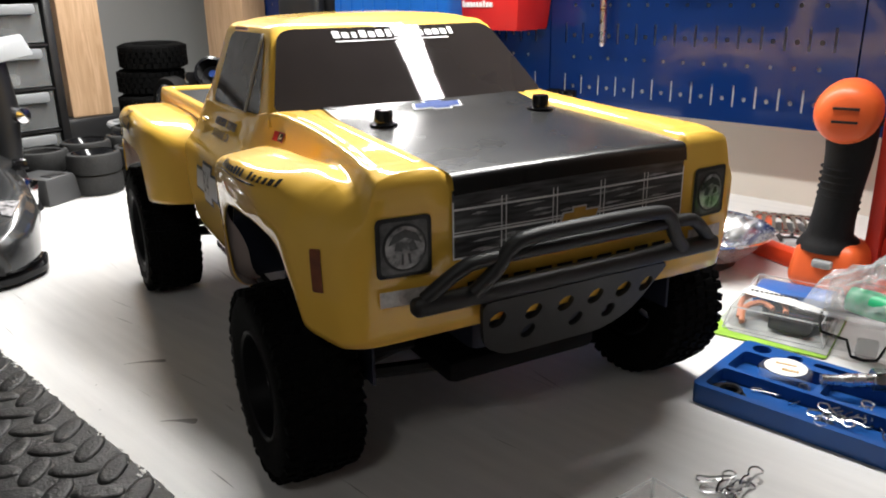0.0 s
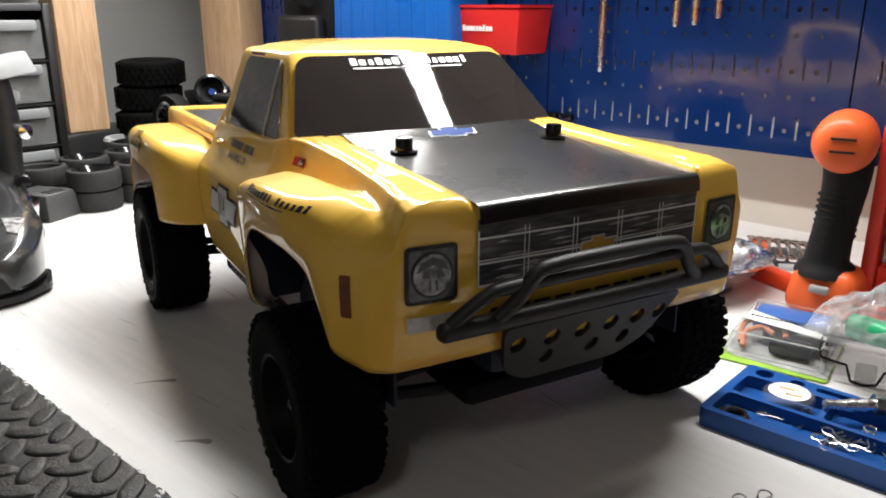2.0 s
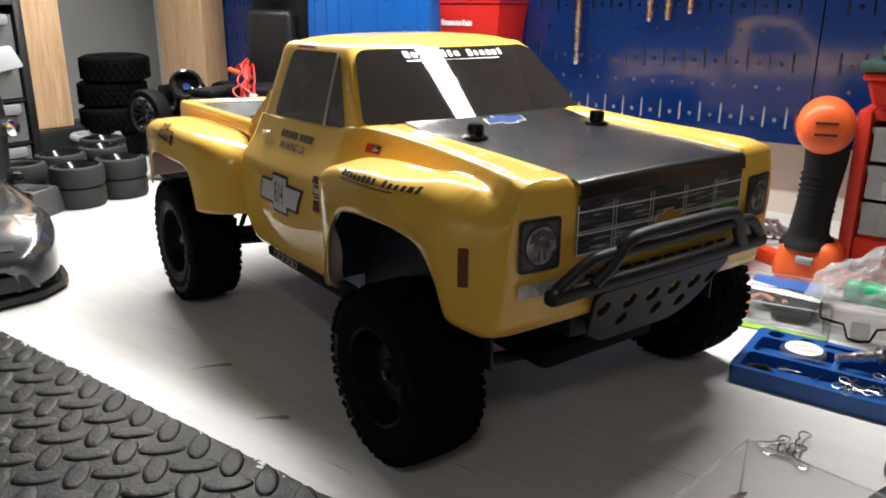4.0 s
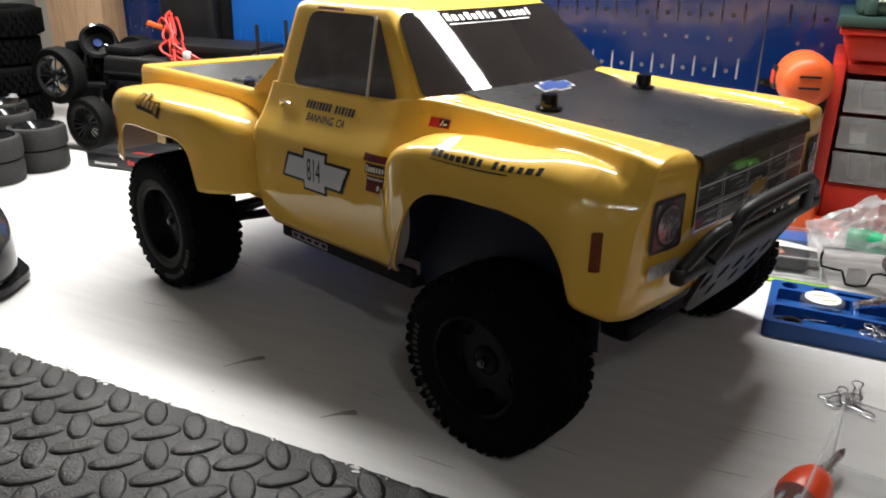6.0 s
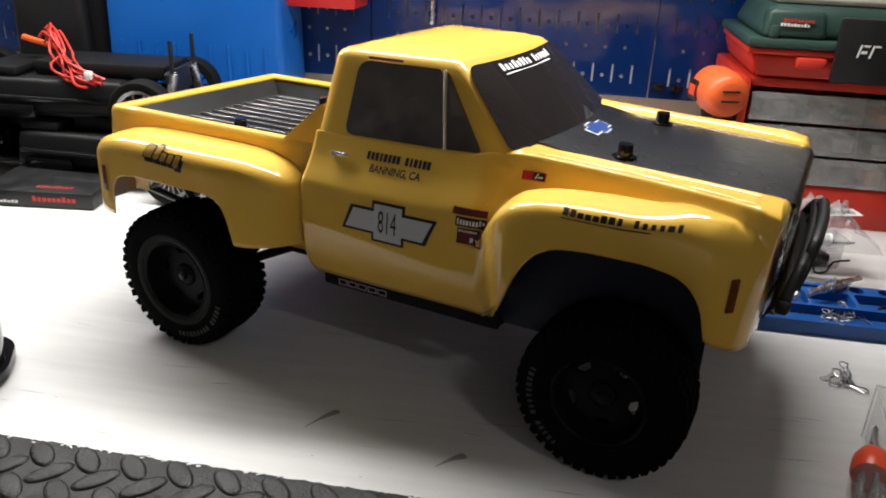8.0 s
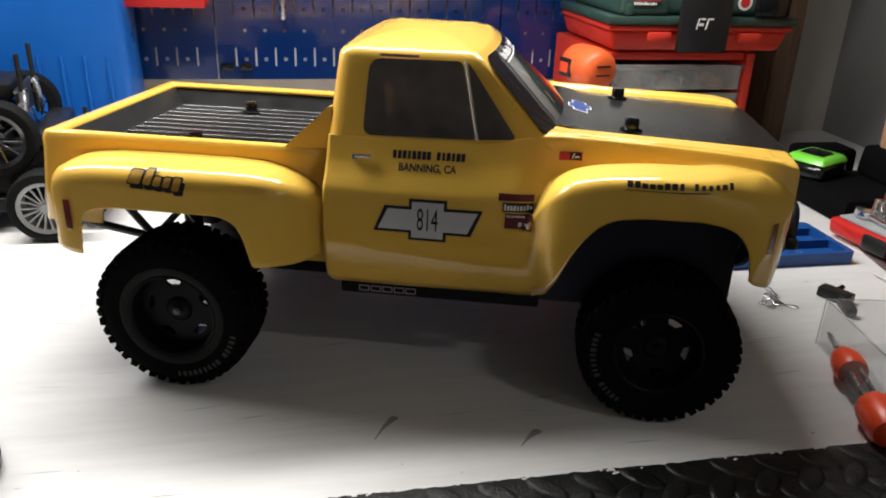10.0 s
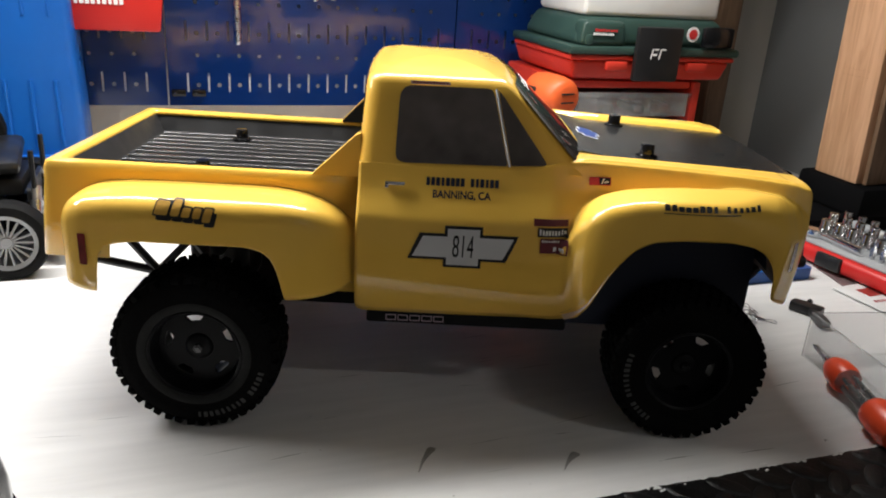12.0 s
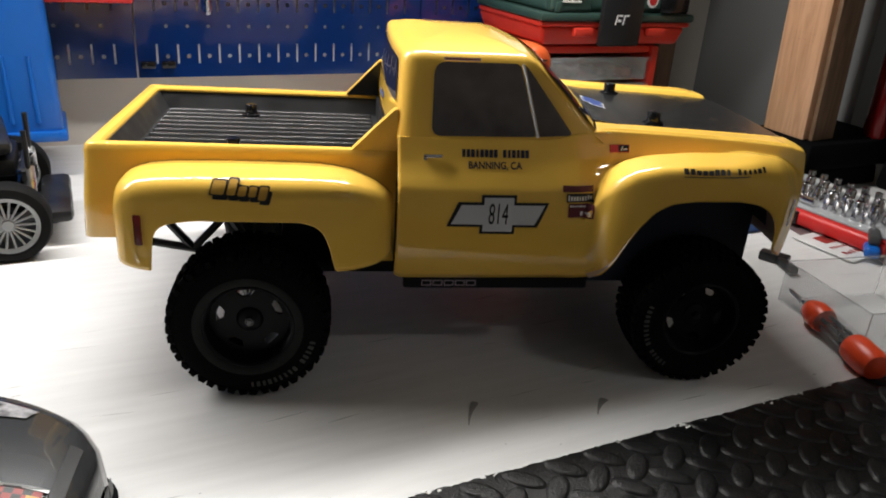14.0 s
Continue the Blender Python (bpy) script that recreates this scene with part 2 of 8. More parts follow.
GRILLE = material("printed_black_grille", (0.058, 0.059, 0.063), 0.35, coat=0.4, grain=0.9, grain_scale=40, stretch=(1, 1.4, 14))
GRILLE_LINE = material("printed_grey_grille_lines", (0.74, 0.745, 0.75), 0.3, coat=0.5)
BEZEL_GREY = material("printed_grey_bezel", (0.065, 0.062, 0.065), 0.3, coat=0.5, grain=0.4, grain_scale=300)
GLINT_GREY = material("painted_pale_glare", (0.36, 0.36, 0.37), 0.3, coat=0.5, grain=0.5, grain_scale=400)
LAMP_DARK = material("printed_reflector_grey", (0.018, 0.018, 0.020), 0.3, coat=0.5, grain=0.6, grain_scale=400)
PALE_LENS = material("pale_turn_lens", (0.50, 0.47, 0.44), 0.3, coat=0.5, grain=0.3, grain_scale=300)
BADGE_GREY = material("pale_grey_badge_print", (0.60, 0.60, 0.61), 0.35)
PINK_PRINT = material("faint_pink_silver_print", (0.42, 0.33, 0.38), 0.4)
CASE_BLACK = material("matt_black_case", (0.0035, 0.0035, 0.004), 0.8, spec=0.08, stain=0.3, stain_scale=18)
BEAD_GREY = material("dusty_black_bead", (0.0075, 0.0075, 0.0075), 0.7, spec=0.3, grain=0.3, grain_scale=350, stain=0.5, stain_scale=30)
CHASSIS_RUBBER = material("dark_racing_rubber", (0.006, 0.006, 0.006), 0.7, spec=0.15, grain=0.3, grain_scale=350)
CHASSIS_BLACK = material("matt_black_chassis_plastic", (0.006, 0.006, 0.0065), 0.5, spec=0.3, stain=0.3, stain_scale=30)
BRIGHT_STEEL = material("bright_rubbed_steel", (0.80, 0.80, 0.81), 0.24, 1.0, rough_var=0.1, stain_scale=60)
THIN_CLEAR = material("thin_clear_box_plastic", (0.62, 0.63, 0.64), 0.12, alpha=0.13, spec=0.7, stain=0.2, stain_scale=30)
EDGE_CLEAR = material("clear_plastic_edge", (0.70, 0.71, 0.72), 0.2, alpha=0.55, spec=0.7)
DARK_RIM = material("smoked_chrome_rim", (0.20, 0.20, 0.205), 0.25, 1.0)
BADGE_BLUE = material("deep_blue_print", (0.015, 0.05, 0.22), 0.35)
BOX_EDGE = material("thin_clear_box_edge", (0.62, 0.63, 0.64), 0.2, alpha=0.32, spec=0.7)
CARD_PALE = material("silver_grey_printed_card", (0.42, 0.43, 0.42), 0.35, stain=0.4, stain_scale=60)
GUARD = material("dull_black_guard", (0.005, 0.005, 0.006), 0.75, spec=0.25, stain=0.3, stain_scale=18)
LINER = material("navy_black_liner", (0.013, 0.017, 0.034), 0.55)
BUMPER = material("dark_grey_moulded_plastic", (0.013, 0.0132, 0.014), 0.50, stain=0.2, stain_scale=30, bump=0.2, bump_scale=900)

# ---- mesh helpers ----


def mesh_of(name, verts, faces, smooth=True):
    me = bpy.data.meshes.new(name)
    me.from_pydata([tuple(v) for v in verts], [], [tuple(f) for f in faces])
    me.validate()
    if smooth:
        me.shade_smooth()
        me.set_sharp_from_angle(angle=radians(38))
    me.update()
    return me


def part(name, geo, mat, parent=None, label="", smooth=True, m=None):
    """One mesh object from geo = (verts, faces) or a bmesh, under a thing or a part."""
    if isinstance(geo, bmesh.types.BMesh):
        me = bpy.data.meshes.new(name)
        bmesh.ops.recalc_face_normals(geo, faces=geo.faces)
        geo.to_mesh(me)
        geo.free()
        if smooth:
            me.shade_smooth()
            me.set_sharp_from_angle(angle=radians(38))
    else:
        me = mesh_of(name, *geo, smooth=smooth)
    me.materials.append(mat)
    ob = new(name, me)
    if parent is not None:
        ob.parent = parent
    if m is not None:
        ob.matrix_basis = m
    if label:
        tagged(ob, label)
    return ob


def thing(name, m, label, category, group="", kind=""):
    ob = new(name)
    ob.empty_display_size = 0.02
    ob.matrix_basis = m
    return tagged(ob, label, category, group, kind)


def at(u, v, z=0.0, turn=0.0, rx=0.0, ry=0.0):
    """A pose on the bench, in the bench's own directions."""
    return ROOM @ pose(u, v, z, rx, ry, turn)


def join(*geos):
    vs, fs = [], []
    for v, f in geos:
        k = len(vs)
        vs += list(v)
        fs += [tuple(i + k for i in g) for g in f]
    return vs, fs


def moved(geo, m):
    return [tuple(m @ Vector(v)) for v in geo[0]], geo[1]


def box(x0, x1, y0, y1, z0, z1):
    v = [(x, y, z) for z in (z0, z1) for y in (y0, y1) for x in (x0, x1)]
    return v, [(0, 2, 3, 1), (4, 5, 7, 6), (0, 1, 5, 4), (2, 6, 7, 3), (0, 4, 6, 2), (1, 3, 7, 5)]


def soft_box(x0, x1, y0, y1, z0, z1, r=0.003, seg=2):
    bm = bmesh.new()
    v, f = box(x0, x1, y0, y1, z0, z1)
    vs = [bm.verts.new(p) for p in v]
    for g in f:
        bm.faces.new([vs[i] for i in g])
    bmesh.ops.bevel(bm, geom=list(bm.edges), offset=r, segments=seg, affect="EDGES", profile=0.5)
    bm.verts.index_update()
    out = [tuple(p.co) for p in bm.verts], [tuple(q.index for q in g.verts) for g in bm.faces]
    bm.free()
    return out


def tapered(x0, x1, y0, y1, z0, z1, top=1.0, r=0.004, seg=2, top_y=None):
    """A bevelled block whose top is smaller or larger than its base."""
    v, f = soft_box(x0, x1, y0, y1, z0, z1, r, seg)
    cx, cy = (x0 + x1) / 2, (y0 + y1) / 2
    ty = top if top_y is None else top_y
    out = []
    for x, y, z in v:
        k = (z - z0) / (z1 - z0)
        out.append((cx + (x - cx) * (1 + (top - 1) * k), cy + (y - cy) * (1 + (ty - 1) * k), z))
    return out, f


def lathe(profile, seg=32, axis="z", close=False):
    """Turns (radius, height) pairs about an axis."""
    vs, fs = [], []
    n = len(profile)
    for i in range(seg):
        a = 2 * math.pi * i / seg
        for r, h in profile:
            x, y = r * math.cos(a), r * math.sin(a)
            vs.append((x, y, h) if axis == "z" else ((x, h, y) if axis == "y" else (h, x, y)))
    for i in range(seg):
        j = (i + 1) % seg
        for k in range(n if close else n - 1):
            q = (k + 1) % n
            fs.append((i * n + k, j * n + k, j * n + q, i * n + q))
    return vs, fs


def tube(path, r, seg=8, caps=True, radii=None):
    """A round rod along a path of points."""
    pts = [Vector(p) for p in path]
    vs, fs = [], []
    up = Vector((0, 0, 1))
    side = None
    for i, p in enumerate(pts):
        d = (pts[min(i + 1, len(pts) - 1)] - pts[max(i - 1, 0)]).normalized()
        if side is None:
            side = d.cross(up if abs(d.z) < 0.9 else Vector((1, 0, 0))).normalized()
        else:
            side = (side - d * side.dot(d)).normalized()
        other = d.cross(side)
        rr = radii[i] if radii else r
        for k in range(seg):
            a = 2 * math.pi * k / seg
            vs.append(tuple(p + (side * math.cos(a) + other * math.sin(a)) * rr))
    for i in range(len(pts) - 1):
        for k in range(seg):
            q = (k + 1) % seg
            fs.append((i * seg + k, i * seg + q, (i + 1) * seg + q, (i + 1) * seg + k))
    if caps:
        fs.append(tuple(reversed(range(seg))))
        fs.append(tuple(range((len(pts) - 1) * seg, len(pts) * seg)))
    return vs, fs


def curve_pts(pts, n=8):
    """A smooth line through the points."""
    p = [Vector(q) for q in pts]
    p = [p[0] * 2 - p[1]] + p + [p[-1] * 2 - p[-2]]
    out = []
    for i in range(1, len(p) - 2):
        for k in range(n):
            t = k / n
            a, b, c, d = p[i - 1], p[i], p[i + 1], p[i + 2]
            out.append(0.5 * ((2 * b) + (c - a) * t + (2 * a - 5 * b + 4 * c - d) * t * t + (3 * b - a - 3 * c + d) * t ** 3))
    out.append(p[-2])
    return out


def prism(poly, h0, h1, axis="z"):
    """A flat outline given thickness."""
    n = len(poly)
    if axis == "z":
        vs = [(x, y, h0) for x, y in poly] + [(x, y, h1) for x, y in poly]
    elif axis == "y":
        vs = [(x, h0, y) for x, y in poly] + [(x, h1, y) for x, y in poly]
    else:
        vs = [(h0, x, y) for x, y in poly] + [(h1, x, y) for x, y in poly]
    fs = [tuple(reversed(range(n))), tuple(range(n, 2 * n))]
    fs += [(i, (i + 1) % n, n + (i + 1) % n, n + i) for i in range(n)]
    return vs, fs


def rounded(poly, r, seg=5):
    """The outline with its corners rounded; r may be one radius a corner."""
    out = []
    n = len(poly)
    for i, p in enumerate(poly):
        rr = r[i] if isinstance(r, (list, tuple)) else r
        p, a, b = Vector(p), Vector(poly[i - 1]), Vector(poly[(i + 1) % n])
        da, db = (a - p).normalized(), (b - p).normalized()
        rr = min(rr, (a - p).length * 0.48, (b - p).length * 0.48)
        s, e = p + da * rr, p + db * rr
        for k in range(seg + 1):
            t = k / seg
            out.append(tuple(s * (1 - t) ** 2 + p * 2 * t * (1 - t) + e * t * t))
    return out


def plate_with_holes(outline, holes, h0, h1, axis="z"):
    """A plate with openings through it."""
    bm = bmesh.new()
    loops = []
    for loop in [outline] + list(holes):
        vs = [bm.verts.new((x, y, 0)) for x, y in loop]
        loops.append([bm.edges.new((vs[i], vs[(i + 1) % len(vs)])) for i in range(len(vs))])
    bmesh.ops.triangle_fill(bm, use_beauty=True, use_dissolve=False, edges=[e for q in loops for e in q], normal=(0, 0, 1))
    flat = list(bm.faces)
    ext = bmesh.ops.extrude_face_region(bm, geom=flat)
    up = [g for g in ext["geom"] if isinstance(g, bmesh.types.BMVert)]
    for v in bm.verts:
        v.co.z = h0
    for v in up:
        v.co.z = h1
    bm.verts.index_update()
    conv = {"z": lambda p: (p.x, p.y, p.z), "y": lambda p: (p.x, p.z, p.y), "x": lambda p: (p.z, p.x, p.y)}[axis]
    bmesh.ops.recalc_face_normals(bm, faces=bm.faces)
    out = [conv(v.co) for v in bm.verts], [tuple(q.index for q in g.verts) for g in bm.faces]
    bm.free()
    return out


def ring(cx, cy, rx, ry=None, n=16, a0=0.0):
    ry = rx if ry is None else ry
    return [(cx + rx * math.cos(a0 + 2 * math.pi * i / n), cy + ry * math.sin(a0 + 2 * math.pi * i / n)) for i in range(n)]


def fan(poly, place, rings=6):
    """A rounded flat shape laid on a curved surface: place(a, b) gives the point."""
    n = len(poly)
    cx, cy = sum(p[0] for p in poly) / n, sum(p[1] for p in poly) / n
    vs, fs = [tuple(place(cx, cy))], []
    for k in range(1, rings + 1):
        s = k / rings
        vs += [tuple(place(cx + (x - cx) * s, cy + (y - cy) * s)) for x, y in poly]
    fs += [(0, 1 + i, 1 + (i + 1) % n) for i in range(n)]
    for k in range(rings - 1):
        a, b = 1 + k * n, 1 + (k + 1) * n
        fs += [(a + i, b + i, b + (i + 1) % n, a + (i + 1) % n) for i in range(n)]
    return vs, fs


def letters(x0, x1, y0, y1, count, seed, gaps=(), caps=False):
    """A line of small upright bars that stands for lettering."""
    rng = random.Random(seed)
    w = (x1 - x0) / count
    out = []
    for i in range(count):
        if i in gaps:
            continue
        wide = rng.choice((0.78, 0.78, 0.72, 0.55))
        a, b = x0 + w * (i + 0.5 - wide / 2), x0 + w * (i + 0.5 + wide / 2)
        top = y1 if caps or i == 0 or i - 1 in gaps else y0 + (y1 - y0) * rng.choice((0.76, 0.78, 0.8, 1.0))
        out.append(rounded([(a, y0), (b, y0), (b, top), (a, top)], min(b - a, top - y0) * 0.16, 2))
    return out


def bars_on(polys, place, rings=1):
    return join(*[fan(p, place, rings) for p in polys])


def smooth_at(x, xs, ys):
    """A smooth curve through given values (monotone between knots)."""
    x = min(max(x, xs[0]), xs[-1])
    for i in range(len(xs) - 1):
        if x <= xs[i + 1]:
            break
    h = xs[i + 1] - xs[i]
    t = (x - xs[i]) / h

    def slope(k):
        if k == 0 or k == len(xs) - 1:
            return 0.0 if len(xs) < 3 else ((ys[1] - ys[0]) / (xs[1] - xs[0]) if k == 0 else (ys[-1] - ys[-2]) / (xs[-1] - xs[-2]))
        a, b = (ys[k] - ys[k - 1]) / (xs[k] - xs[k - 1]), (ys[k + 1] - ys[k]) / (xs[k + 1] - xs[k])
        return 0.0 if a * b <= 0 else 2 * a * b / (a + b)
    m0, m1 = slope(i) * h, slope(i + 1) * h
    return (2 * t ** 3 - 3 * t * t + 1) * ys[i] + (t ** 3 - 2 * t * t + t) * m0 + (-2 * t ** 3 + 3 * t * t) * ys[i + 1] + (t ** 3 - t * t) * m1


def shell(ob, thick, inner=None, offset=-1.0):
    mod = ob.modifiers.new("thickness", "SOLIDIFY")
    mod.thickness, mod.offset = thick, offset
    if inner is not None:
        ob.data.materials.append(inner)
        mod.material_offset = 1
        mod.material_offset_rim = 0
    return ob


def mirror_y(geo):
    return [(x, -y, z) for x, y, z in geo[0]], [tuple(reversed(f)) for f in geo[1]]


def surface(name, geo, mat, m, label, category="", kind="structure", smooth=False):
    ob = part(name, geo, mat, None, "", smooth, m)
    return tagged(ob, label, category or name.replace("_", " "), "", kind)

# ---- structure: bench, walls, room ----
TABLE_FRONT, TABLE_BACK = -0.352, 0.60
surface("bench_top", box(-1.30, 1.0, TABLE_FRONT, TABLE_BACK, -0.035, 0.0), WHITE_BENCH, ROOM,
        "white painted workbench top with scuffs and fine scratches", "workbench")
surface("wall_back", box(-1.30, 1.0, TABLE_BACK, TABLE_BACK + 0.05, -0.90, 1.75), WALL_WHITE, ROOM, "dull off-white wall behind the workbench", "wall")
surface("wall_left", box(-1.38, -1.3002, -0.6, 0.6, -0.90, 1.75), WALL_GREY, ROOM, "plain light grey wall at the bench end", "wall")
surface("wall_right", box(0.64, 0.72, 0.26, TABLE_BACK, 0.0, 1.75), WALL_GREY, ROOM, "plain grey wall beside the toolbox", "wall")
surface("floor", box(-1.55, 1.45, -1.75, 0.65, -0.93, -0.90), FLOOR_DARK, ROOM, "dark concrete floor of the workroom", "floor")
surface("ceiling", box(-1.55, 1.45, -1.75, 0.65, 1.75, 1.79), DARK_ROOM, ROOM, "dim ceiling of the workroom", "ceiling")
surface("wall_near", box(-1.55, 1.45, -1.80, -1.75, -0.90, 1.75), DARK_ROOM, ROOM, "dim far wall of the workroom", "wall")
surface("wall_end_a", box(-1.60, -1.55, -1.75, 0.65, -0.90, 1.75), DARK_ROOM, ROOM, "dim side wall of the workroom", "wall")
surface("wall_end_b", box(1.45, 1.50, -1.75, 0.65, -0.90, 1.75), DARK_ROOM, ROOM, "dim side wall of the workroom", "wall")
surface("wall_above", box(-1.55, 1.45, 0.655, 0.70, -0.90, 1.75), DARK_ROOM, ROOM, "dim wall behind and above the bench", "wall")
for u in (-1.18, 0.90):
    for v in (-0.23, 0.54):
        surface("bench_leg", soft_box(u - 0.035, u + 0.035, v - 0.035, v + 0.035, -0.90, -0.0352, 0.003), PINE_DARK, ROOM, "brown timber leg under the workbench", "bench leg", smooth=True)

# the lamp bar over the bench
lamp_bar = thing("bench_lamp", at(LAMP_U, LAMP_V, LAMP_Z), "slim white lamp bar hung over the workbench", "lamp")
part("lamp_housing", soft_box(-0.665, 0.665, -0.034, 0.034, 0.004, 0.030, 0.005), WHITE_PLASTIC, lamp_bar, "white lamp housing", m=pose(0, 0, 0, -30))
for u in (-0.5, 0.5):
    part("lamp_arm", tube([(u, 0.0, 0.022), (u, 0.06, 0.10), (u, 0.374, 0.16)], 0.006, 8), DARK_GREY, lamp_bar)

# the room's own lamp, behind and above the camera
ceiling_lamp = thing("ceiling_lamp", ROOM @ pose(CEIL_U, CEIL_V, CEIL_Z, -39, 28, 0), "small white lamp hung from the workroom ceiling", "lamp")
part("lamp_housing", soft_box(-0.15, 0.15, -0.075, 0.075, 0.004, 0.05, 0.008), WHITE_PLASTIC, ceiling_lamp, "white lamp housing")
part("lamp_rod", tube([(0.0, 0.0, 0.045), (0.155, -0.183, 0.34)], 0.006, 8), DARK_GREY, ceiling_lamp)

# timber posts that stand in front of the grey walls
for (u0, u1, v0, v1, z0, mat, tag) in (
        (-1.075, -1.018, 0.170, 0.238, 0.058, PINE, "pale pine timber post with a faded stamp, on a dark block"),
        (-1.14, -1.005, 0.500, 0.552, 0.0, PINE, "pale pine timber post in the bench corner"),
        (0.465, 0.511, 0.196, 0.266, 0.068, PINE_RED, "pale pine timber post with knots and a faded stamp"),
        (0.470, 0.508, 0.520, 0.595, 0.0, PINE_DARK, "brown timber post beside the toolbox, darkened as in shade")):
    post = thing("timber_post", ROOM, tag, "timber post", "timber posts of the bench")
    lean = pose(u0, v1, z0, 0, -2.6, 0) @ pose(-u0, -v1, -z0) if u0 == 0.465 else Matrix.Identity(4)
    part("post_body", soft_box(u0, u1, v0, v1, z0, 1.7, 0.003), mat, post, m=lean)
    if u0 == 0.465:
        # Thin board added to darken the post's front like its shaded side.
        part("post_shade_board", soft_box(u0 + 0.010, u1 + 0.004, v0 - 0.007, v0 - 0.0002, z0, 1.7, 0.001), PINE_DARK, post, "dark brown board added as the post's shaded front", m=lean)

# what the two cut posts stand on
surface("block_left", soft_box(-1.10, -1.01, 0.12, 0.29, 0.0, 0.058, 0.006), BLACK, ROOM, "black block under the timber post", "block", smooth=True)

# stamps on the posts
for u, v0, v1, z, face in ((-1.0175, 0.186, 0.224, 0.195, 1), (0.4584, 0.212, 0.250, 0.197, -1)):
    geo = join(*[moved(box(-0.0004, 0.0004, p[0][0], p[2][0], p[0][1], p[2][1]), Matrix.Identity(4)) for p in letters(v0, v1, z, z + 0.004, 12, 31) + letters(v0, v1, z + 0.008, z + 0.011, 10, 32)])
    surface("timber_stamp", geo, INK, ROOM @ pose(u, 0, 0), "faded brown stamp on the timber post", "stamp")

# ---- pegboard ----
BOARD_V, BOARD_Z0, BOARD_Z1 = 0.554, 0.097, 0.62
pegboard = thing("pegboard", at(0, BOARD_V, 0), "glossy blue steel pegboard with rows of slots and holes", "pegboard", kind="structure")
PITCH = 0.0262


def panel_geo(u0, u1):
    holes = []
    rows = [(0.1270, "slot"), (0.1620, "dot"), (0.1930, "slot"), (0.2280, "dot"), (0.2590, "slot"), (0.3250, "slot"), (0.3910, "slot")]
    n = int((u1 - u0 - 0.02) / PITCH)
    s0 = (u0 + u1) / 2 - PITCH * (n - 1) / 2
    for z, kind in rows:
        for i in range(n):
            u = s0 + i * PITCH
            if kind == "slot":
                holes.append([(u - 0.0013, z - 0.0125), (u + 0.0013, z - 0.0125), (u + 0.0013, z + 0.0125), (u - 0.0013, z + 0.0125)])
                if i < n - 1:
                    holes.append(ring(u + PITCH / 2, z - 0.003, 0.0030, n=6))
            elif i < n - 1:
                holes.append(ring(u + PITCH / 2, z, 0.0026, n=6))
    plate = plate_with_holes([(u0 + 0.001, BOARD_Z0), (u1 - 0.001, BOARD_Z0), (u1 - 0.001, BOARD_Z1), (u0 + 0.001, BOARD_Z1)], holes, 0.0, 0.0014, "y")
    return plate


def flange(u0, u1, name):
    return part(name, box(u0, u1, 0.0015, 0.018, BOARD_Z0, BOARD_Z1), BOARD_BLUE, pegboard, smooth=False)


for u0, u1 in ((-1.058, -0.732), (-0.732, -0.341), (-0.341, 0.050), (0.050, 0.441)):
    part("panel", panel_geo(u0, u1), BOARD_BLUE, pegboard, smooth=False)
    # Pale sheet added behind the lower slots in place of their edge glint.
    part("slot_glint_sheet", box(u0 + 0.004, u1 - 0.004, 0.0030, 0.0045, BOARD_Z0 + 0.004, 0.166), SLOT_GLINT, pegboard, "pale sheet added behind the slots for their glint", smooth=False)
    flange(u0 + 0.001, u0 + 0.0024, "panel_flange")
    flange(u1 - 0.0024, u1 - 0.001, "panel_flange")


def board_hook(u, z):
    hook = thing("board_hook", at(u, BOARD_V - 0.0002, z), "small black clip pushed into the blue pegboard", "hook", "small clips on the pegboard")
    part("clip_body", soft_box(-0.009, 0.009, -0.010, 0.0, -0.0045, 0.0045, 0.002), BLACK_GLOSS, hook)
    part("clip_peg", tube([(-0.004, -0.010, 0.0), (-0.004, -0.015, 0.001), (-0.004, -0.017, 0.004)], 0.0018, 8), BLACK_GLOSS, hook)


for u in (0.062, 0.086, -0.328, -0.303):
    board_hook(u, 0.1145)

# ---- the model truck: x forward, y to its left ----
truck = thing("model_pickup_truck", pose(0, 0, 0), "large yellow radio-controlled pickup truck with black hood, on white bench", "model truck")

# heights along the length
HX = (-0.210, -0.105, -0.088, -0.072, -0.055, -0.03, 0.0, 0.05, 0.085, 0.097, 0.1065)
HZ = (0.1760, 0.1762, 0.1775, 0.1812, 0.1828, 0.1822, 0.1810, 0.1790, 0.1773, 0.1765, 0.1756)
EX = (-0.210, -0.095, -0.078, -0.062, -0.040, 0.000, 0.060, 0.095, 0.110)
EY = (0.1044, 0.1020, 0.1008, 0.0980, 0.0945, 0.0940, 0.0985, 0.1035, 0.1050)
FX = (-0.210, -0.090, -0.074, -0.066, -0.058, -0.050, -0.040, -0.02, 0.015, 0.05, 0.075, 0.09, 0.1065)
FZ = (0.1000, 0.1050, 0.1180, 0.1340, 0.1500, 0.1600, 0.1662, 0.1708, 0.1732, 0.1732, 0.1702, 0.1658, 0.1585)
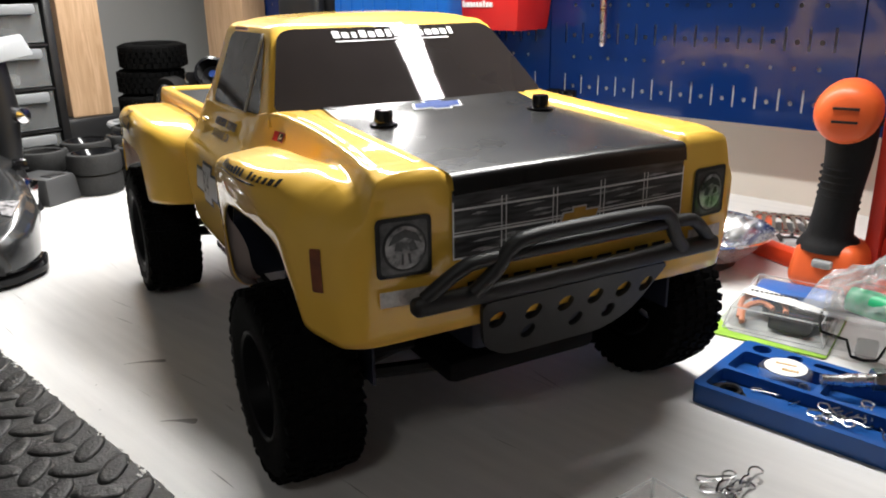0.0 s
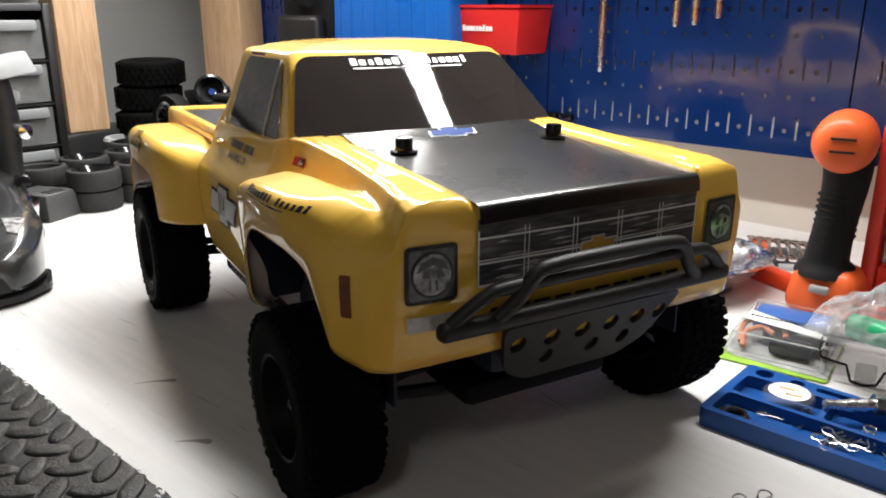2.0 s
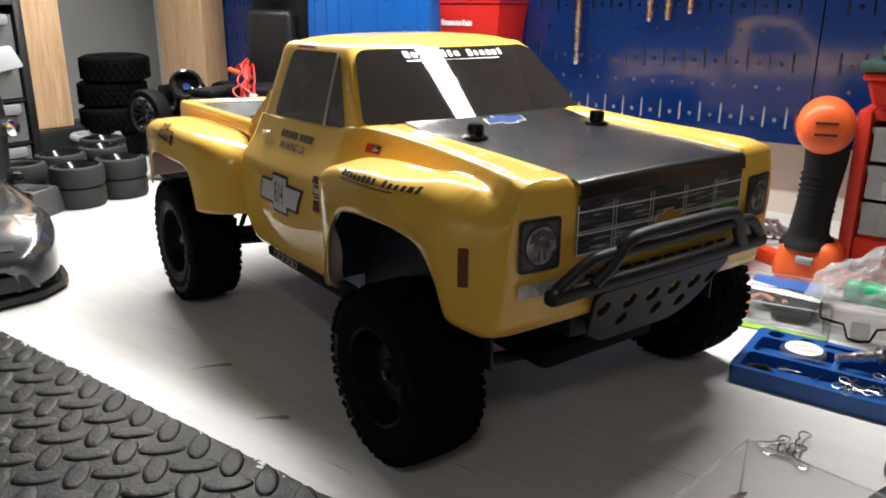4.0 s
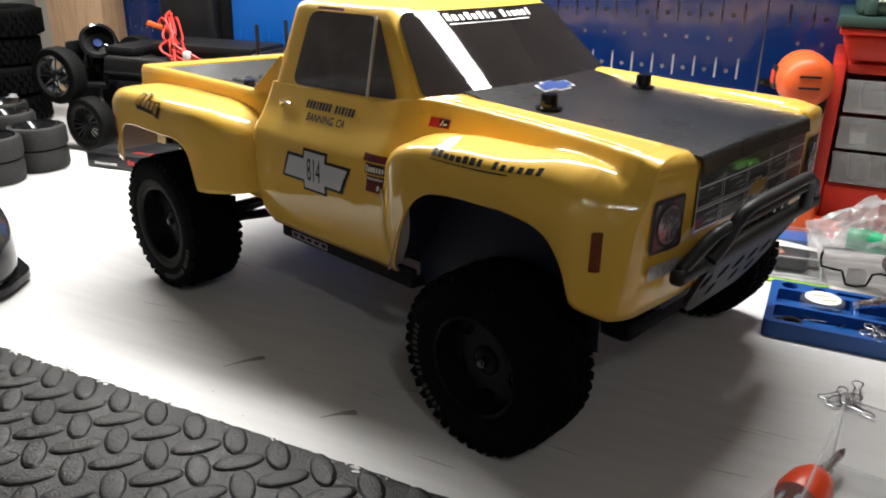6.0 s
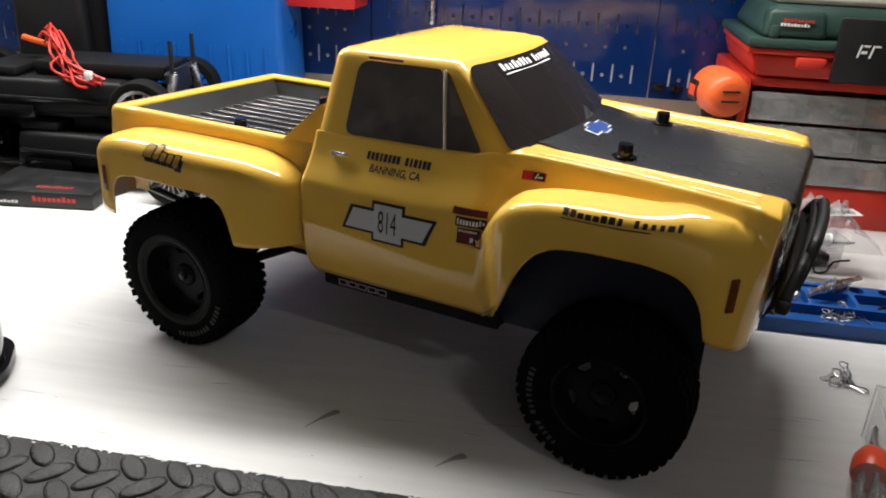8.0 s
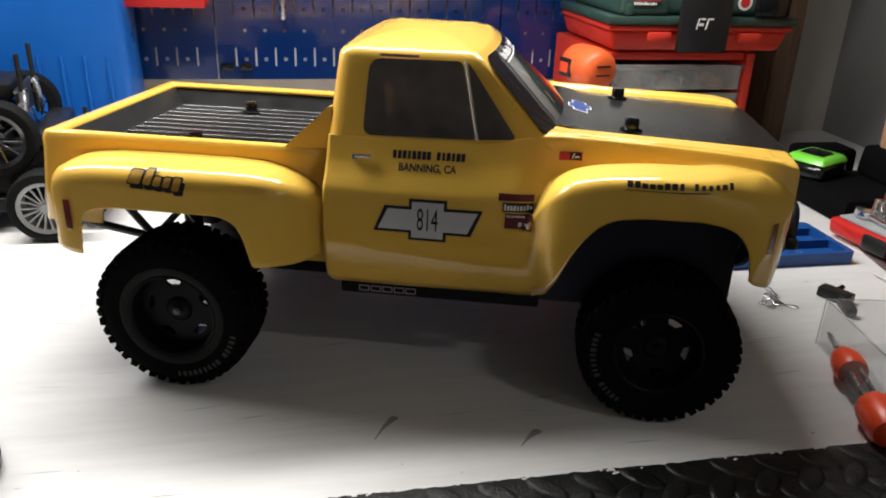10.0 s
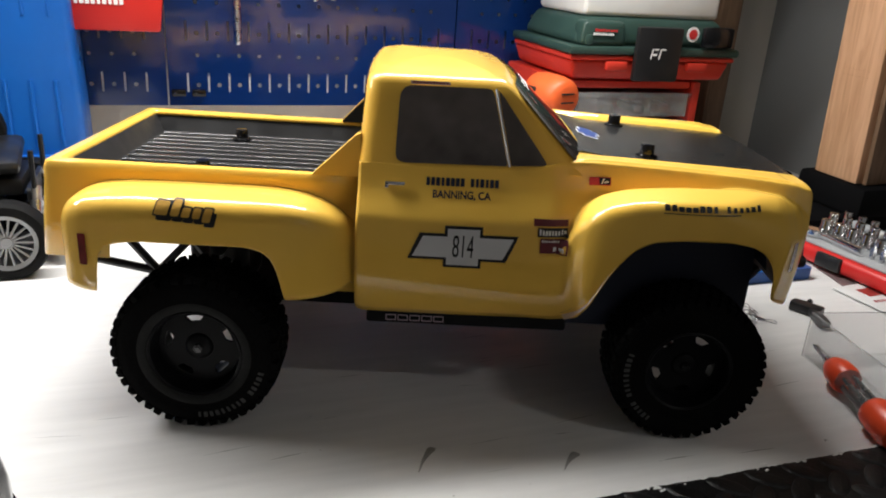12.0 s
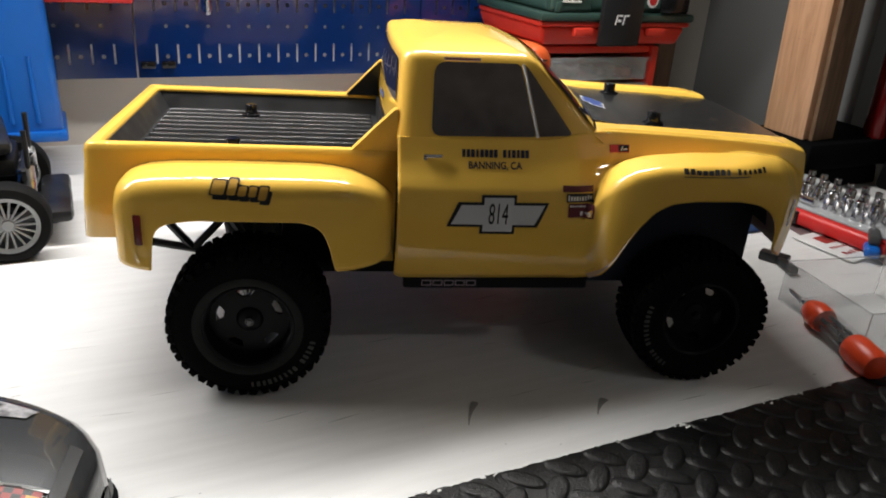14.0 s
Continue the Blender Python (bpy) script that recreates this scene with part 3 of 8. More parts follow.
OUT = [(-0.203, 0.124), (-0.18, 0.1242), (-0.15, 0.1245), (-0.12, 0.1245), (-0.10, 0.1245), (-0.085, 0.1245), (-0.075, 0.1250), (-0.066, 0.1258),
       (-0.060, 0.1285), (-0.054, 0.1335), (-0.047, 0.1372), (-0.038, 0.1396), (-0.028, 0.1408), (-0.01, 0.1415), (0.015, 0.1415), (0.04, 0.1405), (0.058, 0.1380),
       (0.070, 0.1368), (0.0765, 0.1342), (0.0820, 0.1302), (0.0872, 0.1258), (0.0932, 0.1208), (0.0980, 0.1142), (0.1007, 0.1062), (0.1022, 0.0940), (0.1034, 0.0800),
       (0.1042, 0.0620), (0.1048, 0.0400), (0.1053, 0.0200), (0.1055, 0.0)]
BX = (-0.203, -0.198, -0.070, -0.061, -0.0555, -0.051, -0.047, -0.043, -0.038, -0.031, -0.022, -0.010, 0.012, 0.034, 0.051, 0.061, 0.068, 0.0725, 0.0755, 0.077, 0.085, 0.094, 0.0998, 0.1055)
BZ = (0.0760, 0.0735, 0.0742, 0.0785, 0.0835, 0.0895, 0.0960, 0.1050, 0.1160, 0.1280, 0.1380, 0.1435, 0.1455, 0.1455, 0.1430, 0.1385, 0.1310, 0.1220, 0.1110, 0.1055, 0.0995, 0.0962, 0.0962, 0.0980)
# the door's slope below the window sill (out, down), and how its foot tucks in (height, in)
SLOPE_OUT = (-0.004, 0.0, 0.0020, 0.0045, 0.0075, 0.0115, 0.0160, 0.0195, 0.0207, 0.0230)
SLOPE_DOWN = (-0.0105, 0.0, 0.0055, 0.0115, 0.0180, 0.0245, 0.0310, 0.0375, 0.0435, 0.0600)
TUCK_Z = (0.0775, 0.0830, 0.0900, 0.0980, 0.1080, 0.1180, 0.1280)
TUCK = (0.0111, 0.0071, 0.0041, 0.0021, 0.0008, 0.0001, 0.0)


def outline():
    return [(p.x, p.y) for p in curve_pts([(x, y, 0) for x, y in OUT], 10)]


def ramp(x, a, b):
    t = min(max((x - a) / (b - a), 0), 1)
    return t * t * (3 - 2 * t)


STRIP_Y = 0.0795


def hood_z(x, y):
    """Top of the body: hood, its falling side, the valley and the fender's crown."""
    y = abs(y)
    zh, zf, edge = smooth_at(x, HX, HZ), smooth_at(x, FX, FZ), smooth_at(x, EX, EY)
    low = 0.0034 * ramp(x, -0.055, -0.020)
    top = zh - low + 0.0010 * (1 - (y / 0.07) ** 2 if y < 0.07 else 0.0)
    if y > 0.0695:
        top += low * ramp(y, 0.0697, 0.0738)
        # the pressed outline of the raised field beside the black one
        outer = edge - 0.0045
        along = ramp(x, -0.062, -0.050) * ramp(-x, -0.0880, -0.0850)
        across = ramp(y, STRIP_Y - 0.0005, STRIP_Y + 0.0010) * ramp(-y, -outer - 0.0010, -outer + 0.0005)
        top += 0.0004 * across * along - 0.0007 * along * (math.exp(-((y - STRIP_Y + 0.001) / 0.0010) ** 2) + math.exp(-((y - outer - 0.001) / 0.0011) ** 2))
    side = zh + 0.0006 - (0.90 + 0.10 * ramp(x, -0.09, -0.05)) * smooth_at(y - edge, SLOPE_OUT, SLOPE_DOWN) if y > edge - 0.004 else zh + 0.02
    k = 0.0026 * ramp(x, -0.09, -0.05) + 0.0004
    base = 0.5 * (top + side - math.sqrt((top - side) ** 2 + k * k))
    crown_y = 0.1150 - 0.003 * ramp(x, 0.05, 0.10)
    q = max(0.0, crown_y - y)
    flat = ramp(x, 0.0, 0.055)
    fender = zf - (42.0 - 31.0 * flat) * q * q - (0.13 + 0.09 * flat) * max(0.0, y - crown_y)
    return 0.5 * (base + fender + math.sqrt((base - fender) ** 2 + (0.0012 + 0.0018 * flat) ** 2)) if y > 0.07 else base


PLAN = outline()
WALL = []
STRIP = (0.0, 0.022, 0.044, 0.060, 0.0690, 0.0698, 0.0709, 0.0720, 0.0740, 0.0776, 0.0784, 0.0791, 0.0798, 0.0806, 0.0815, 0.0835)
for i, (x, y) in enumerate(PLAN):
    a, b = PLAN[max(i - 1, 0)], PLAN[min(i + 1, len(PLAN) - 1)]
    d = Vector((b[0] - a[0], b[1] - a[1])).normalized()
    nrm = Vector((-d.y, d.x)) if i < len(PLAN) - 1 else Vector((1, 0))
    o = Vector((x, y))
    first = next(q for q in range(len(PLAN)) if PLAN[q][0] > 0.084)
    s = Vector((x, 0.0)) if i < first else Vector((0.084 + 0.014 * (i - first) / (len(PLAN) - 1 - first), 0.0))
    go = s - o
    length = go.length
    go.normalize()
    k = ramp(x, -0.072, -0.048)
    nose_part = ramp(-y, -0.126, -0.104) if x > 0.06 else 0.0
    r = (0.002 * (1 - k) + (0.0065 + 0.0165 * ramp(x, 0.02, 0.080)) * k) * (1 - nose_part) + 0.006 * nose_part
    row = []
    mid = min(smooth_at(x, EX, EY), y - 0.012) if y > 0.05 else y * 0.75
    te = min(max((mid - s.y) / max(y - s.y, 1e-6), 0.1), 0.9) if y > 0.05 else 0.75
    ta, tb = te * 0.92, te + (1 - te) * 0.38
    steps = [q * min(1 / y, ta / 0.0850) if y > 0.03 else ta * q / 0.0850 for q in STRIP] + [ta + (tb - ta) * q / 26 for q in range(26)] + [1 - (1 - tb) * (1 - q / 14) ** 1.6 for q in range(15)]
    for q in [length * (1 - t) for t in steps]:
        p = o + go * q
        near = q * abs(go.dot(nrm))
        z = hood_z(p.x, p.y)
        if near < r:
            z -= r * (1 - math.sqrt(max(1 - ((r - near) / r) ** 2, 0)))
        row.append((p.x, max(p.y, 0.0 if x > -0.100 else 0.0930), z if x > -0.100 or p.y > 0.0930 else hood_z(p.x, 0.0930)))
    z0, zb = row[-1][2], smooth_at(x, BX, BZ)
    for q in range(1, 13):
        f = q / 12
        z = z0 + (zb - z0) * f
        door_in = smooth_at(0.0775 + (z - zb) * (0.128 - 0.0775) / max(0.128 - zb, 0.01), TUCK_Z, TUCK) if z < 0.128 else 0.0
        fen_in = 0.0014 * f * f * (1.0 + 1.5 * min(1.0, max(0.0, (0.13 - zb) / 0.03)))
        p = o - nrm * (door_in * (1 - k) + fen_in * k)
        row.append((p.x, max(p.y, 0.0), z))
    WALL.append(row)


def body_geo():
    n = len(WALL[0])
    half = [p for row in WALL for p in row], [(i * n + k, (i + 1) * n + k, (i + 1) * n + k + 1, i * n + k + 1) for i in range(len(WALL) - 1) for k in range(n - 1)]
    vs, fs = join(half, mirror_y(half))
    bm = bmesh.new()
    pts = [bm.verts.new(p) for p in vs]
    for f in fs:
        bm.faces.new([pts[q] for q in f])
    bmesh.ops.remove_doubles(bm, verts=bm.verts, dist=1e-6)
    bmesh.ops.dissolve_degenerate(bm, dist=1e-7, edges=bm.edges)
    return bm


def side_point(x, z, lift=0.0005, side=-1, high=False):
    """The body's side at a length and a height, lifted a little off it; high takes the hood's side."""
    best = min(range(1, len(WALL) - 1), key=lambda i: abs(PLAN[i][0] - x))
    j = best if PLAN[best][0] <= x else best - 1
    t = min(max((x - PLAN[j][0]) / max(PLAN[j + 1][0] - PLAN[j][0], 1e-6), 0), 1)
    row = [Vector(a).lerp(Vector(b), t) for a, b in zip(WALL[j], WALL[j + 1])]
    pairs = list(zip(row, row[1:]))
    for a, b in (pairs if high else reversed(pairs)):
        if a.z >= z >= b.z:
            p = a.lerp(b, (a.z - z) / max(a.z - b.z, 1e-6))
            n = Vector((0, a.z - b.z, b.y - a.y)).normalized()
            p = p + n * lift
            return (p.x, p.y * side, p.z)
    p = row[-1] if z < row[-1].z else row[0]
    return (p.x, (p.y + lift) * side, p.z)


body = part("body_shell", body_geo(), YELLOW_PAINT, truck, "glossy yellow painted doors, fenders and nose")
shell(body, 0.0012, SHELL_INSIDE, -1.0)
hood = body


def arch_liner():
    """Dark sheet behind the wheel opening: a wall at the back, then over the wheel to the front."""
    xs = [-0.0600 + 0.0380 * i / 30 for i in range(30)] + [-0.0220 + 0.0965 * i / 40 for i in range(41)]
    vs, fs = [], []
    for x in xs:
        z = smooth_at(x, BX, BZ) + 0.0035
        out = min(PLAN, key=lambda q: abs(q[0] - x))[1] - 0.0070 - 0.014 * ramp(x, 0.05, 0.085)
        for y in (0.048, 0.08, 0.105, out):
            vs.append((x - 0.0020 * ramp(-x, 0.02, 0.05), y, z + 0.006 * (0.1345 - y) / 0.09 * ramp(x, -0.050, -0.020)))
    fs = [(i * 4 + k, (i + 1) * 4 + k, (i + 1) * 4 + k + 1, i * 4 + k + 1) for i in range(len(xs) - 1) for k in range(3)]
    return vs, fs


for sd in (-1, 1):
    lin_geo = arch_liner()
    part("wheel_arch_liner", lin_geo if sd > 0 else mirror_y(lin_geo), LINER, truck, "dark navy inner wheel arch")
    arch = [(x, smooth_at(x, BX, BZ) + 0.0060) for x in [-0.0610 + 0.1350 * i / 40 for i in range(41)]]
    part("inner_fender", prism([(-0.0610, 0.0640)] + arch + [(0.0740, 0.0640)], min(sd * 0.0965, sd * 0.0980), max(sd * 0.0965, sd * 0.0980), "y"), LINER, truck, "dark navy wall inside the wheel arch", smooth=False)


def arch_back():
    xs = [-0.0605 + 0.0385 * i / 26 for i in range(27)]
    vs = []
    for x in xs:
        z = smooth_at(x, BX, BZ) + 0.0012
        y = min(PLAN, key=lambda q: abs(q[0] - x))[1]
        w = 0.78 - 0.60 * ramp(x, -0.046, -0.026)
        vs += [(x, y - 0.0016, z), (x - 0.0005, y - 0.008 * w, z + 0.0005), (x - 0.001, y - 0.014 * w, z + 0.001), (x - 0.001, y - 0.0195 * w, z + 0.001)]
    return vs, [(i * 4 + k, (i + 1) * 4 + k, (i + 1) * 4 + k + 1, i * 4 + k + 1) for i in range(26) for k in range(3)]


for sd in (-1, 1):
    back_geo = arch_back()
    part("wheel_arch_back", back_geo if sd > 0 else mirror_y(back_geo), SHELL_INSIDE, truck, "pinkish inner side of the wheel arch")


def hood_panel():
    """The black field on the hood: it wraps over the front edge and narrows at the cowl."""
    vs, fs = [], []
    nx, ny = 44, 24
    for i in range(nx + 1):
        x = -0.060 + (0.1020 + 0.060) * i / nx
        for k in range(ny + 1):
            w = 0.0695
            y = -w + 2 * w * k / ny
            xx = x + 0.010 * (1 - (y / w) ** 2) * (1 - i / nx)
            vs.append((xx, y, hood_z(xx, y) + 0.0010))
    for s in range(1, 7):
        for k in range(ny + 1):
            y = -0.0695 + 0.139 * k / ny
            a = s / 6 * math.pi / 2
            vs.append((0.1020 + 0.0044 * math.sin(a), y, hood_z(0.1020, y) + 0.0010 - 0.0044 * (1 - math.cos(a))))
    for s in range(1, 4):
        for k in range(ny + 1):
            y = -0.0695 + 0.139 * k / ny
            vs.append((0.1064 + 0.0002 * s, y, hood_z(0.1020, y) - 0.0034 - 0.0016 * s))
    n = nx + 9
    fs = [(i * (ny + 1) + k, (i + 1) * (ny + 1) + k, (i + 1) * (ny + 1) + k + 1, i * (ny + 1) + k + 1) for i in range(n) for k in range(ny)]
    return vs, fs


part("hood_panel", hood_panel(), HOOD_BLACK, hood, "satin black hood panel")

# cab: rings from the belt to the roof, then the roof itself
CAB_LOW = dict(rear=-0.2035, front=-0.0595, yr=0.1030, yf=0.0992, z=0.1800, bow=0.017, back=0.004)
CAB_TOP = dict(rear=-0.2000, front=-0.1065, yr=0.0855, yf=0.0795, z=0.2290, bow=0.007, back=0.003)


def cab_ring(c, inset=0.0, z=None, seg=14, r=0.010):
    y_r, y_f = c["yr"] - inset, c["yf"] - inset
    base = [(c["front"] - inset, -y_f), (c["front"] - inset, y_f), (c["rear"] + inset, y_r), (c["rear"] + inset, -y_r)]
    rr, rf = max(r - inset * 0.2, 0.003), max(0.0055 - inset * 0.2, 0.003)
    cor = rounded(base, [rf, rf, rr, rr], 6)
    pts = []
    n = len(cor)
    for i in range(n):
        a, b = Vector(cor[i]), Vector(cor[(i + 1) % n])
        m = seg if (b - a).length > 0.02 else 1
        pts += [a.lerp(b, k / m) for k in range(m)]
    out = []
    for p in pts:
        x = p.x
        if p.x > c["front"] - inset - 0.004:
            x += c["bow"] * (1 - min(abs(p.y) / y_f, 1) ** 2)
        if p.x < c["rear"] + inset + 0.004:
            x -= c["back"] * (1 - min(abs(p.y) / y_r, 1) ** 2)
        out.append((x, p.y, c["z"] if z is None else z))
    return out


def mixed(a, b, t):
    return {k: a[k] * (1 - t) + b[k] * t for k in a}


def cab_geo():
    rings = [cab_ring(mixed(CAB_LOW, CAB_TOP, t)) for t in (-0.12, 0.02, 0.25, 0.5, 0.75, 0.92)]
    for a in (0.15, 0.4, 0.7, 1.0):
        q = a * math.pi / 2
        rings.append(cab_ring(CAB_TOP, 0.009 * (1 - math.cos(q)) , 0.2262 + 0.0045 * math.sin(q)))
    for ins, z in ((0.016, 0.2326), (0.028, 0.2342), (0.042, 0.2352), (0.050, 0.2356), (0.060, 0.2359), (0.070, 0.2360)):
        c = dict(CAB_TOP)
        ring_pts = cab_ring(CAB_TOP, 0.009, z)
        cx = (CAB_TOP["rear"] + CAB_TOP["front"]) / 2
        k = 1 - (ins - 0.009) / 0.069
        rings.append([(cx + (x - cx) * k, y * k, zz) for x, y, zz in ring_pts])
    n = len(rings[0])
    vs = [p for r in rings for p in r]
    fs = [(i * n + k, i * n + (k + 1) % n, (i + 1) * n + (k + 1) % n, (i + 1) * n + k) for i in range(len(rings) - 1) for k in range(n)]
    fs.append(tuple(range((len(rings) - 1) * n, len(rings) * n)))
    return vs, fs


cab = part("cab", cab_geo(), YELLOW_PAINT, truck, "glossy yellow painted cab and roof")


def cab_side(x, z, lift=0.0006, side=-1):
    t = (z - CAB_LOW["z"]) / (CAB_TOP["z"] - CAB_LOW["z"])
    c = mixed(CAB_LOW, CAB_TOP, t)
    s = (x - c["rear"]) / (c["front"] - c["rear"])
    y = c["yr"] * (1 - s) + c["yf"] * s
    return (x, side * (y + lift), z + lift * 0.4)


def screen(y, t, lift=0.0006):
    c = mixed(CAB_LOW, CAB_TOP, t)
    y_f = c["yf"]
    return (c["front"] + c["bow"] * (1 - min(abs(y) / y_f, 1) ** 2) + lift, y, c["z"] + lift)


def rear_pane(y, t, lift=0.0006):
    c = mixed(CAB_LOW, CAB_TOP, t)
    return (c["rear"] - c["back"] * (1 - min(abs(y) / c["yr"], 1) ** 2) - lift, y, c["z"])


def dense(poly, step):
    out = []
    for i, p in enumerate(poly):
        a, b = Vector(p), Vector(poly[(i + 1) % len(poly)])
        m = max(1, int((b - a).length / step))
        out += [tuple(a.lerp(b, k / m)) for k in range(m)]
    return out


# corners rounded in true size, then given back as (y, part of the height)
HGT = 0.066
pane = rounded([(-0.0968, 0.002), (0.0968, 0.002), (0.0778, 0.0630), (-0.0778, 0.0630)], [0.006, 0.006, 0.011, 0.011], 6)
pane = [(y, h / HGT) for y, h in dense(pane, 0.006)]
wind = part("windshield", fan(pane, screen, 8), TINT_GLASS, cab, "dark tinted windshield")
word = letters(-0.045, 0.045, 0.0542, 0.0600, 15, 3, (8,))
part("windshield_lettering", bars_on([[(y, h / HGT) for y, h in p] for p in word + [[(-0.044, 0.0512), (0.038, 0.0512), (0.038, 0.0522), (-0.044, 0.0522)]]],
                                     lambda y, t: screen(y, t, 0.0010)), WHITE_PRINT, cab, "white lettering strip across the windshield top")
rear = rounded([(-0.086, 0.30), (0.086, 0.30), (0.070, 0.88), (-0.070, 0.88)], 0.02, 4)
part("rear_window", fan(dense(rear, 0.02), rear_pane, 5), TINT_GLASS, cab, "dark tinted rear window")
for sd in (-1, 1):
    door_pane = rounded([(-0.1800, 0.1768), (-0.1055, 0.1776), (-0.1172, 0.2245), (-0.1785, 0.2245)], [0.007, 0.002, 0.004, 0.009], 5)
    part("side_window", fan(dense(door_pane, 0.008), lambda x, z, sd=sd: cab_side(x, z, 0.0006, sd), 4), WINDOW_FILM, cab, "dark tinted door window")
    vent = rounded([(-0.1030, 0.1778), (-0.0782, 0.1790), (-0.1100, 0.2200), (-0.1138, 0.2238)], [0.001, 0.004, 0.003, 0.001], 4)
    part("vent_window", fan(dense(vent, 0.008), lambda x, z, sd=sd: cab_side(x, z, 0.0006, sd), 4), WINDOW_FILM, cab, "dark tinted vent window")
    bar_path = [cab_side(-0.1042 - 0.0112 * t, 0.1772 + 0.0470 * t, 0.0010, sd) for t in (0, 0.25, 0.5, 0.75, 1)]
    part("window_divider", tube(bar_path, 0.0009, 6), SILVER_PRINT, cab, "bright silver window divider")
    part("roof_sticker", bars_on([dense([(-0.172, 0.2252), (-0.146, 0.2252), (-0.146, 0.2272), (-0.172, 0.2272)], 0.005)], lambda x, z, sd=sd: cab_side(x, z, 0.0010, sd)),
         PINK_PRINT, cab, "small pinkish strip sticker above the door")
    part("sticker_print", bars_on(letters(-0.171, -0.147, 0.2257, 0.2268, 11, 71), lambda x, z, sd=sd: cab_side(x, z, 0.0014, sd)), RED_DULL, cab, "red print on the strip")
    part("door_handle", join(soft_box(-0.1855, -0.1725, -0.0012, 0.0012, -0.0012, 0.0012, 0.0006), soft_box(-0.1855, -0.1830, -0.0012, 0.0014, -0.0032, 0.0008, 0.0006)),
         CHROME, truck, "small chrome door handle", m=pose(0, sd * 0.1112, 0.1650))


def cut_through(ob, outlines, y0, y1):
    """Cuts openings across the cab's skin."""
    made = []
    for poly in outlines:
        cut = bpy.data.objects.new("cutter", mesh_of("cutter", *prism(poly, y0, y1, "y"), smooth=False))
        scene.collection.objects.link(cut)
        bm = bmesh.new()
        bm.from_mesh(cut.data)
        bmesh.ops.recalc_face_normals(bm, faces=bm.faces)
        bm.to_mesh(cut.data)
        bm.free()
        mod = ob.modifiers.new("opening", "BOOLEAN")
        mod.operation, mod.object, mod.solver = "DIFFERENCE", cut, "EXACT"
        made.append(cut)
    me = bpy.data.meshes.new_from_object(ob.evaluated_get(bpy.context.evaluated_depsgraph_get()))
    ob.modifiers.clear()
    old = ob.data
    ob.data = me
    bpy.data.meshes.remove(old)
    for cut in made:
        old = cut.data
        bpy.data.objects.remove(cut)
        bpy.data.meshes.remove(old)
    me.set_sharp_from_angle(angle=radians(38))


shell(cab, 0.0011, SHELL_INSIDE, -1.0)
cut_through(cab, [rounded([(-0.1790, 0.1778), (-0.1062, 0.1786), (-0.1177, 0.2237), (-0.1777, 0.2237)], [0.007, 0.002, 0.004, 0.009], 5),
                  rounded([(-0.1025, 0.1788), (-0.0800, 0.1800), (-0.1102, 0.2190), (-0.1131, 0.2228)], [0.001, 0.004, 0.003, 0.001], 4)], -0.2, 0.2)
part("cab_floor", soft_box(-0.196, -0.052, -0.094, 0.094, 0.118, 0.150, 0.004), LINER, truck, "dark block inside the cab")

# chrome line at the foot of the windshield
wiper = [screen(y, 0.012, 0.0010) for y in [-0.095 + 0.19 * i / 20 for i in range(21)]]
part("screen_trim", tube(wiper, 0.0006, 6), SILVER_PRINT, cab, "thin pale line along the windshield foot")

# ---- nose: grille, lamps, bumper ----


def nose_x(y, z):
    best = min(range(len(WALL) // 2, len(WALL)), key=lambda i: abs(PLAN[i][1] - abs(y)))
    j = max(best - 1, 0) if PLAN[best][1] < abs(y) else best
    j = min(j, len(WALL) - 2)
    t = (PLAN[j][1] - abs(y)) / max(PLAN[j][1] - PLAN[j + 1][1], 1e-6)
    return PLAN[j][0] * (1 - t) + PLAN[j + 1][0] * t


def nose(y, z, lift=0.0007):
    return (nose_x(y, z) + lift + (0.0005 if abs(y) < 0.072 else 0), y, z)


def tie(cx, cz, w, h, g):
    """A cross-shaped race badge, g larger all round."""
    a, b, c = w / 2 + g * 1.6, w * 0.16 + g, w * 0.40 + g * 1.2
    e, f = h / 2 + g, h * 0.29 + g
    pts = [(-a, -f), (-b, -f), (-b, -e), (b, -e), (b, -f), (c, -f), (a, f), (b, f), (b, e), (-b, e), (-b, f), (-c, f)]
    return [(cx + x, cz + z) for x, z in pts]


grille_back = part("grille", fan(dense([(-0.0695, 0.1340), (0.0695, 0.1340), (0.0695, 0.1662), (-0.0695, 0.1662)], 0.004), lambda y, z: nose(y, z, 0.0006), 4), GRILLE, truck, "black printed grille with grey lines")
lines = []
for z, h in ((0.1572, 0.0005), (0.1452, 0.0005), (0.1466, 0.0003), (0.1343, 0.0005)):
    lines.append(dense([(-0.0695, z - h), (0.0695, z - h), (0.0695, z + h), (-0.0695, z + h)], 0.006))
for y in (-0.0428, -0.0143, 0.0143, 0.0428):
    lines += [dense([(y - 0.0015, 0.1344), (y - 0.0009, 0.1344), (y - 0.0009, 0.1610), (y - 0.0015, 0.1610)], 0.006),
              dense([(y + 0.0009, 0.1344), (y + 0.0015, 0.1344), (y + 0.0015, 0.1610), (y + 0.0009, 0.1610)], 0.006)]
for y in (-0.0692, 0.0692):
    lines.append(dense([(y - 0.0004, 0.1344), (y + 0.0004, 0.1344), (y + 0.0004, 0.1610), (y - 0.0004, 0.1610)], 0.006))
part("grille_bar", bars_on(lines, lambda y, z: nose(y, z, 0.0010)), GRILLE_LINE, grille_back, "grey printed grille bars")
# Pale strokes paint the glossy glare across the grille cells.
streaks = []
rng_g = random.Random(17)
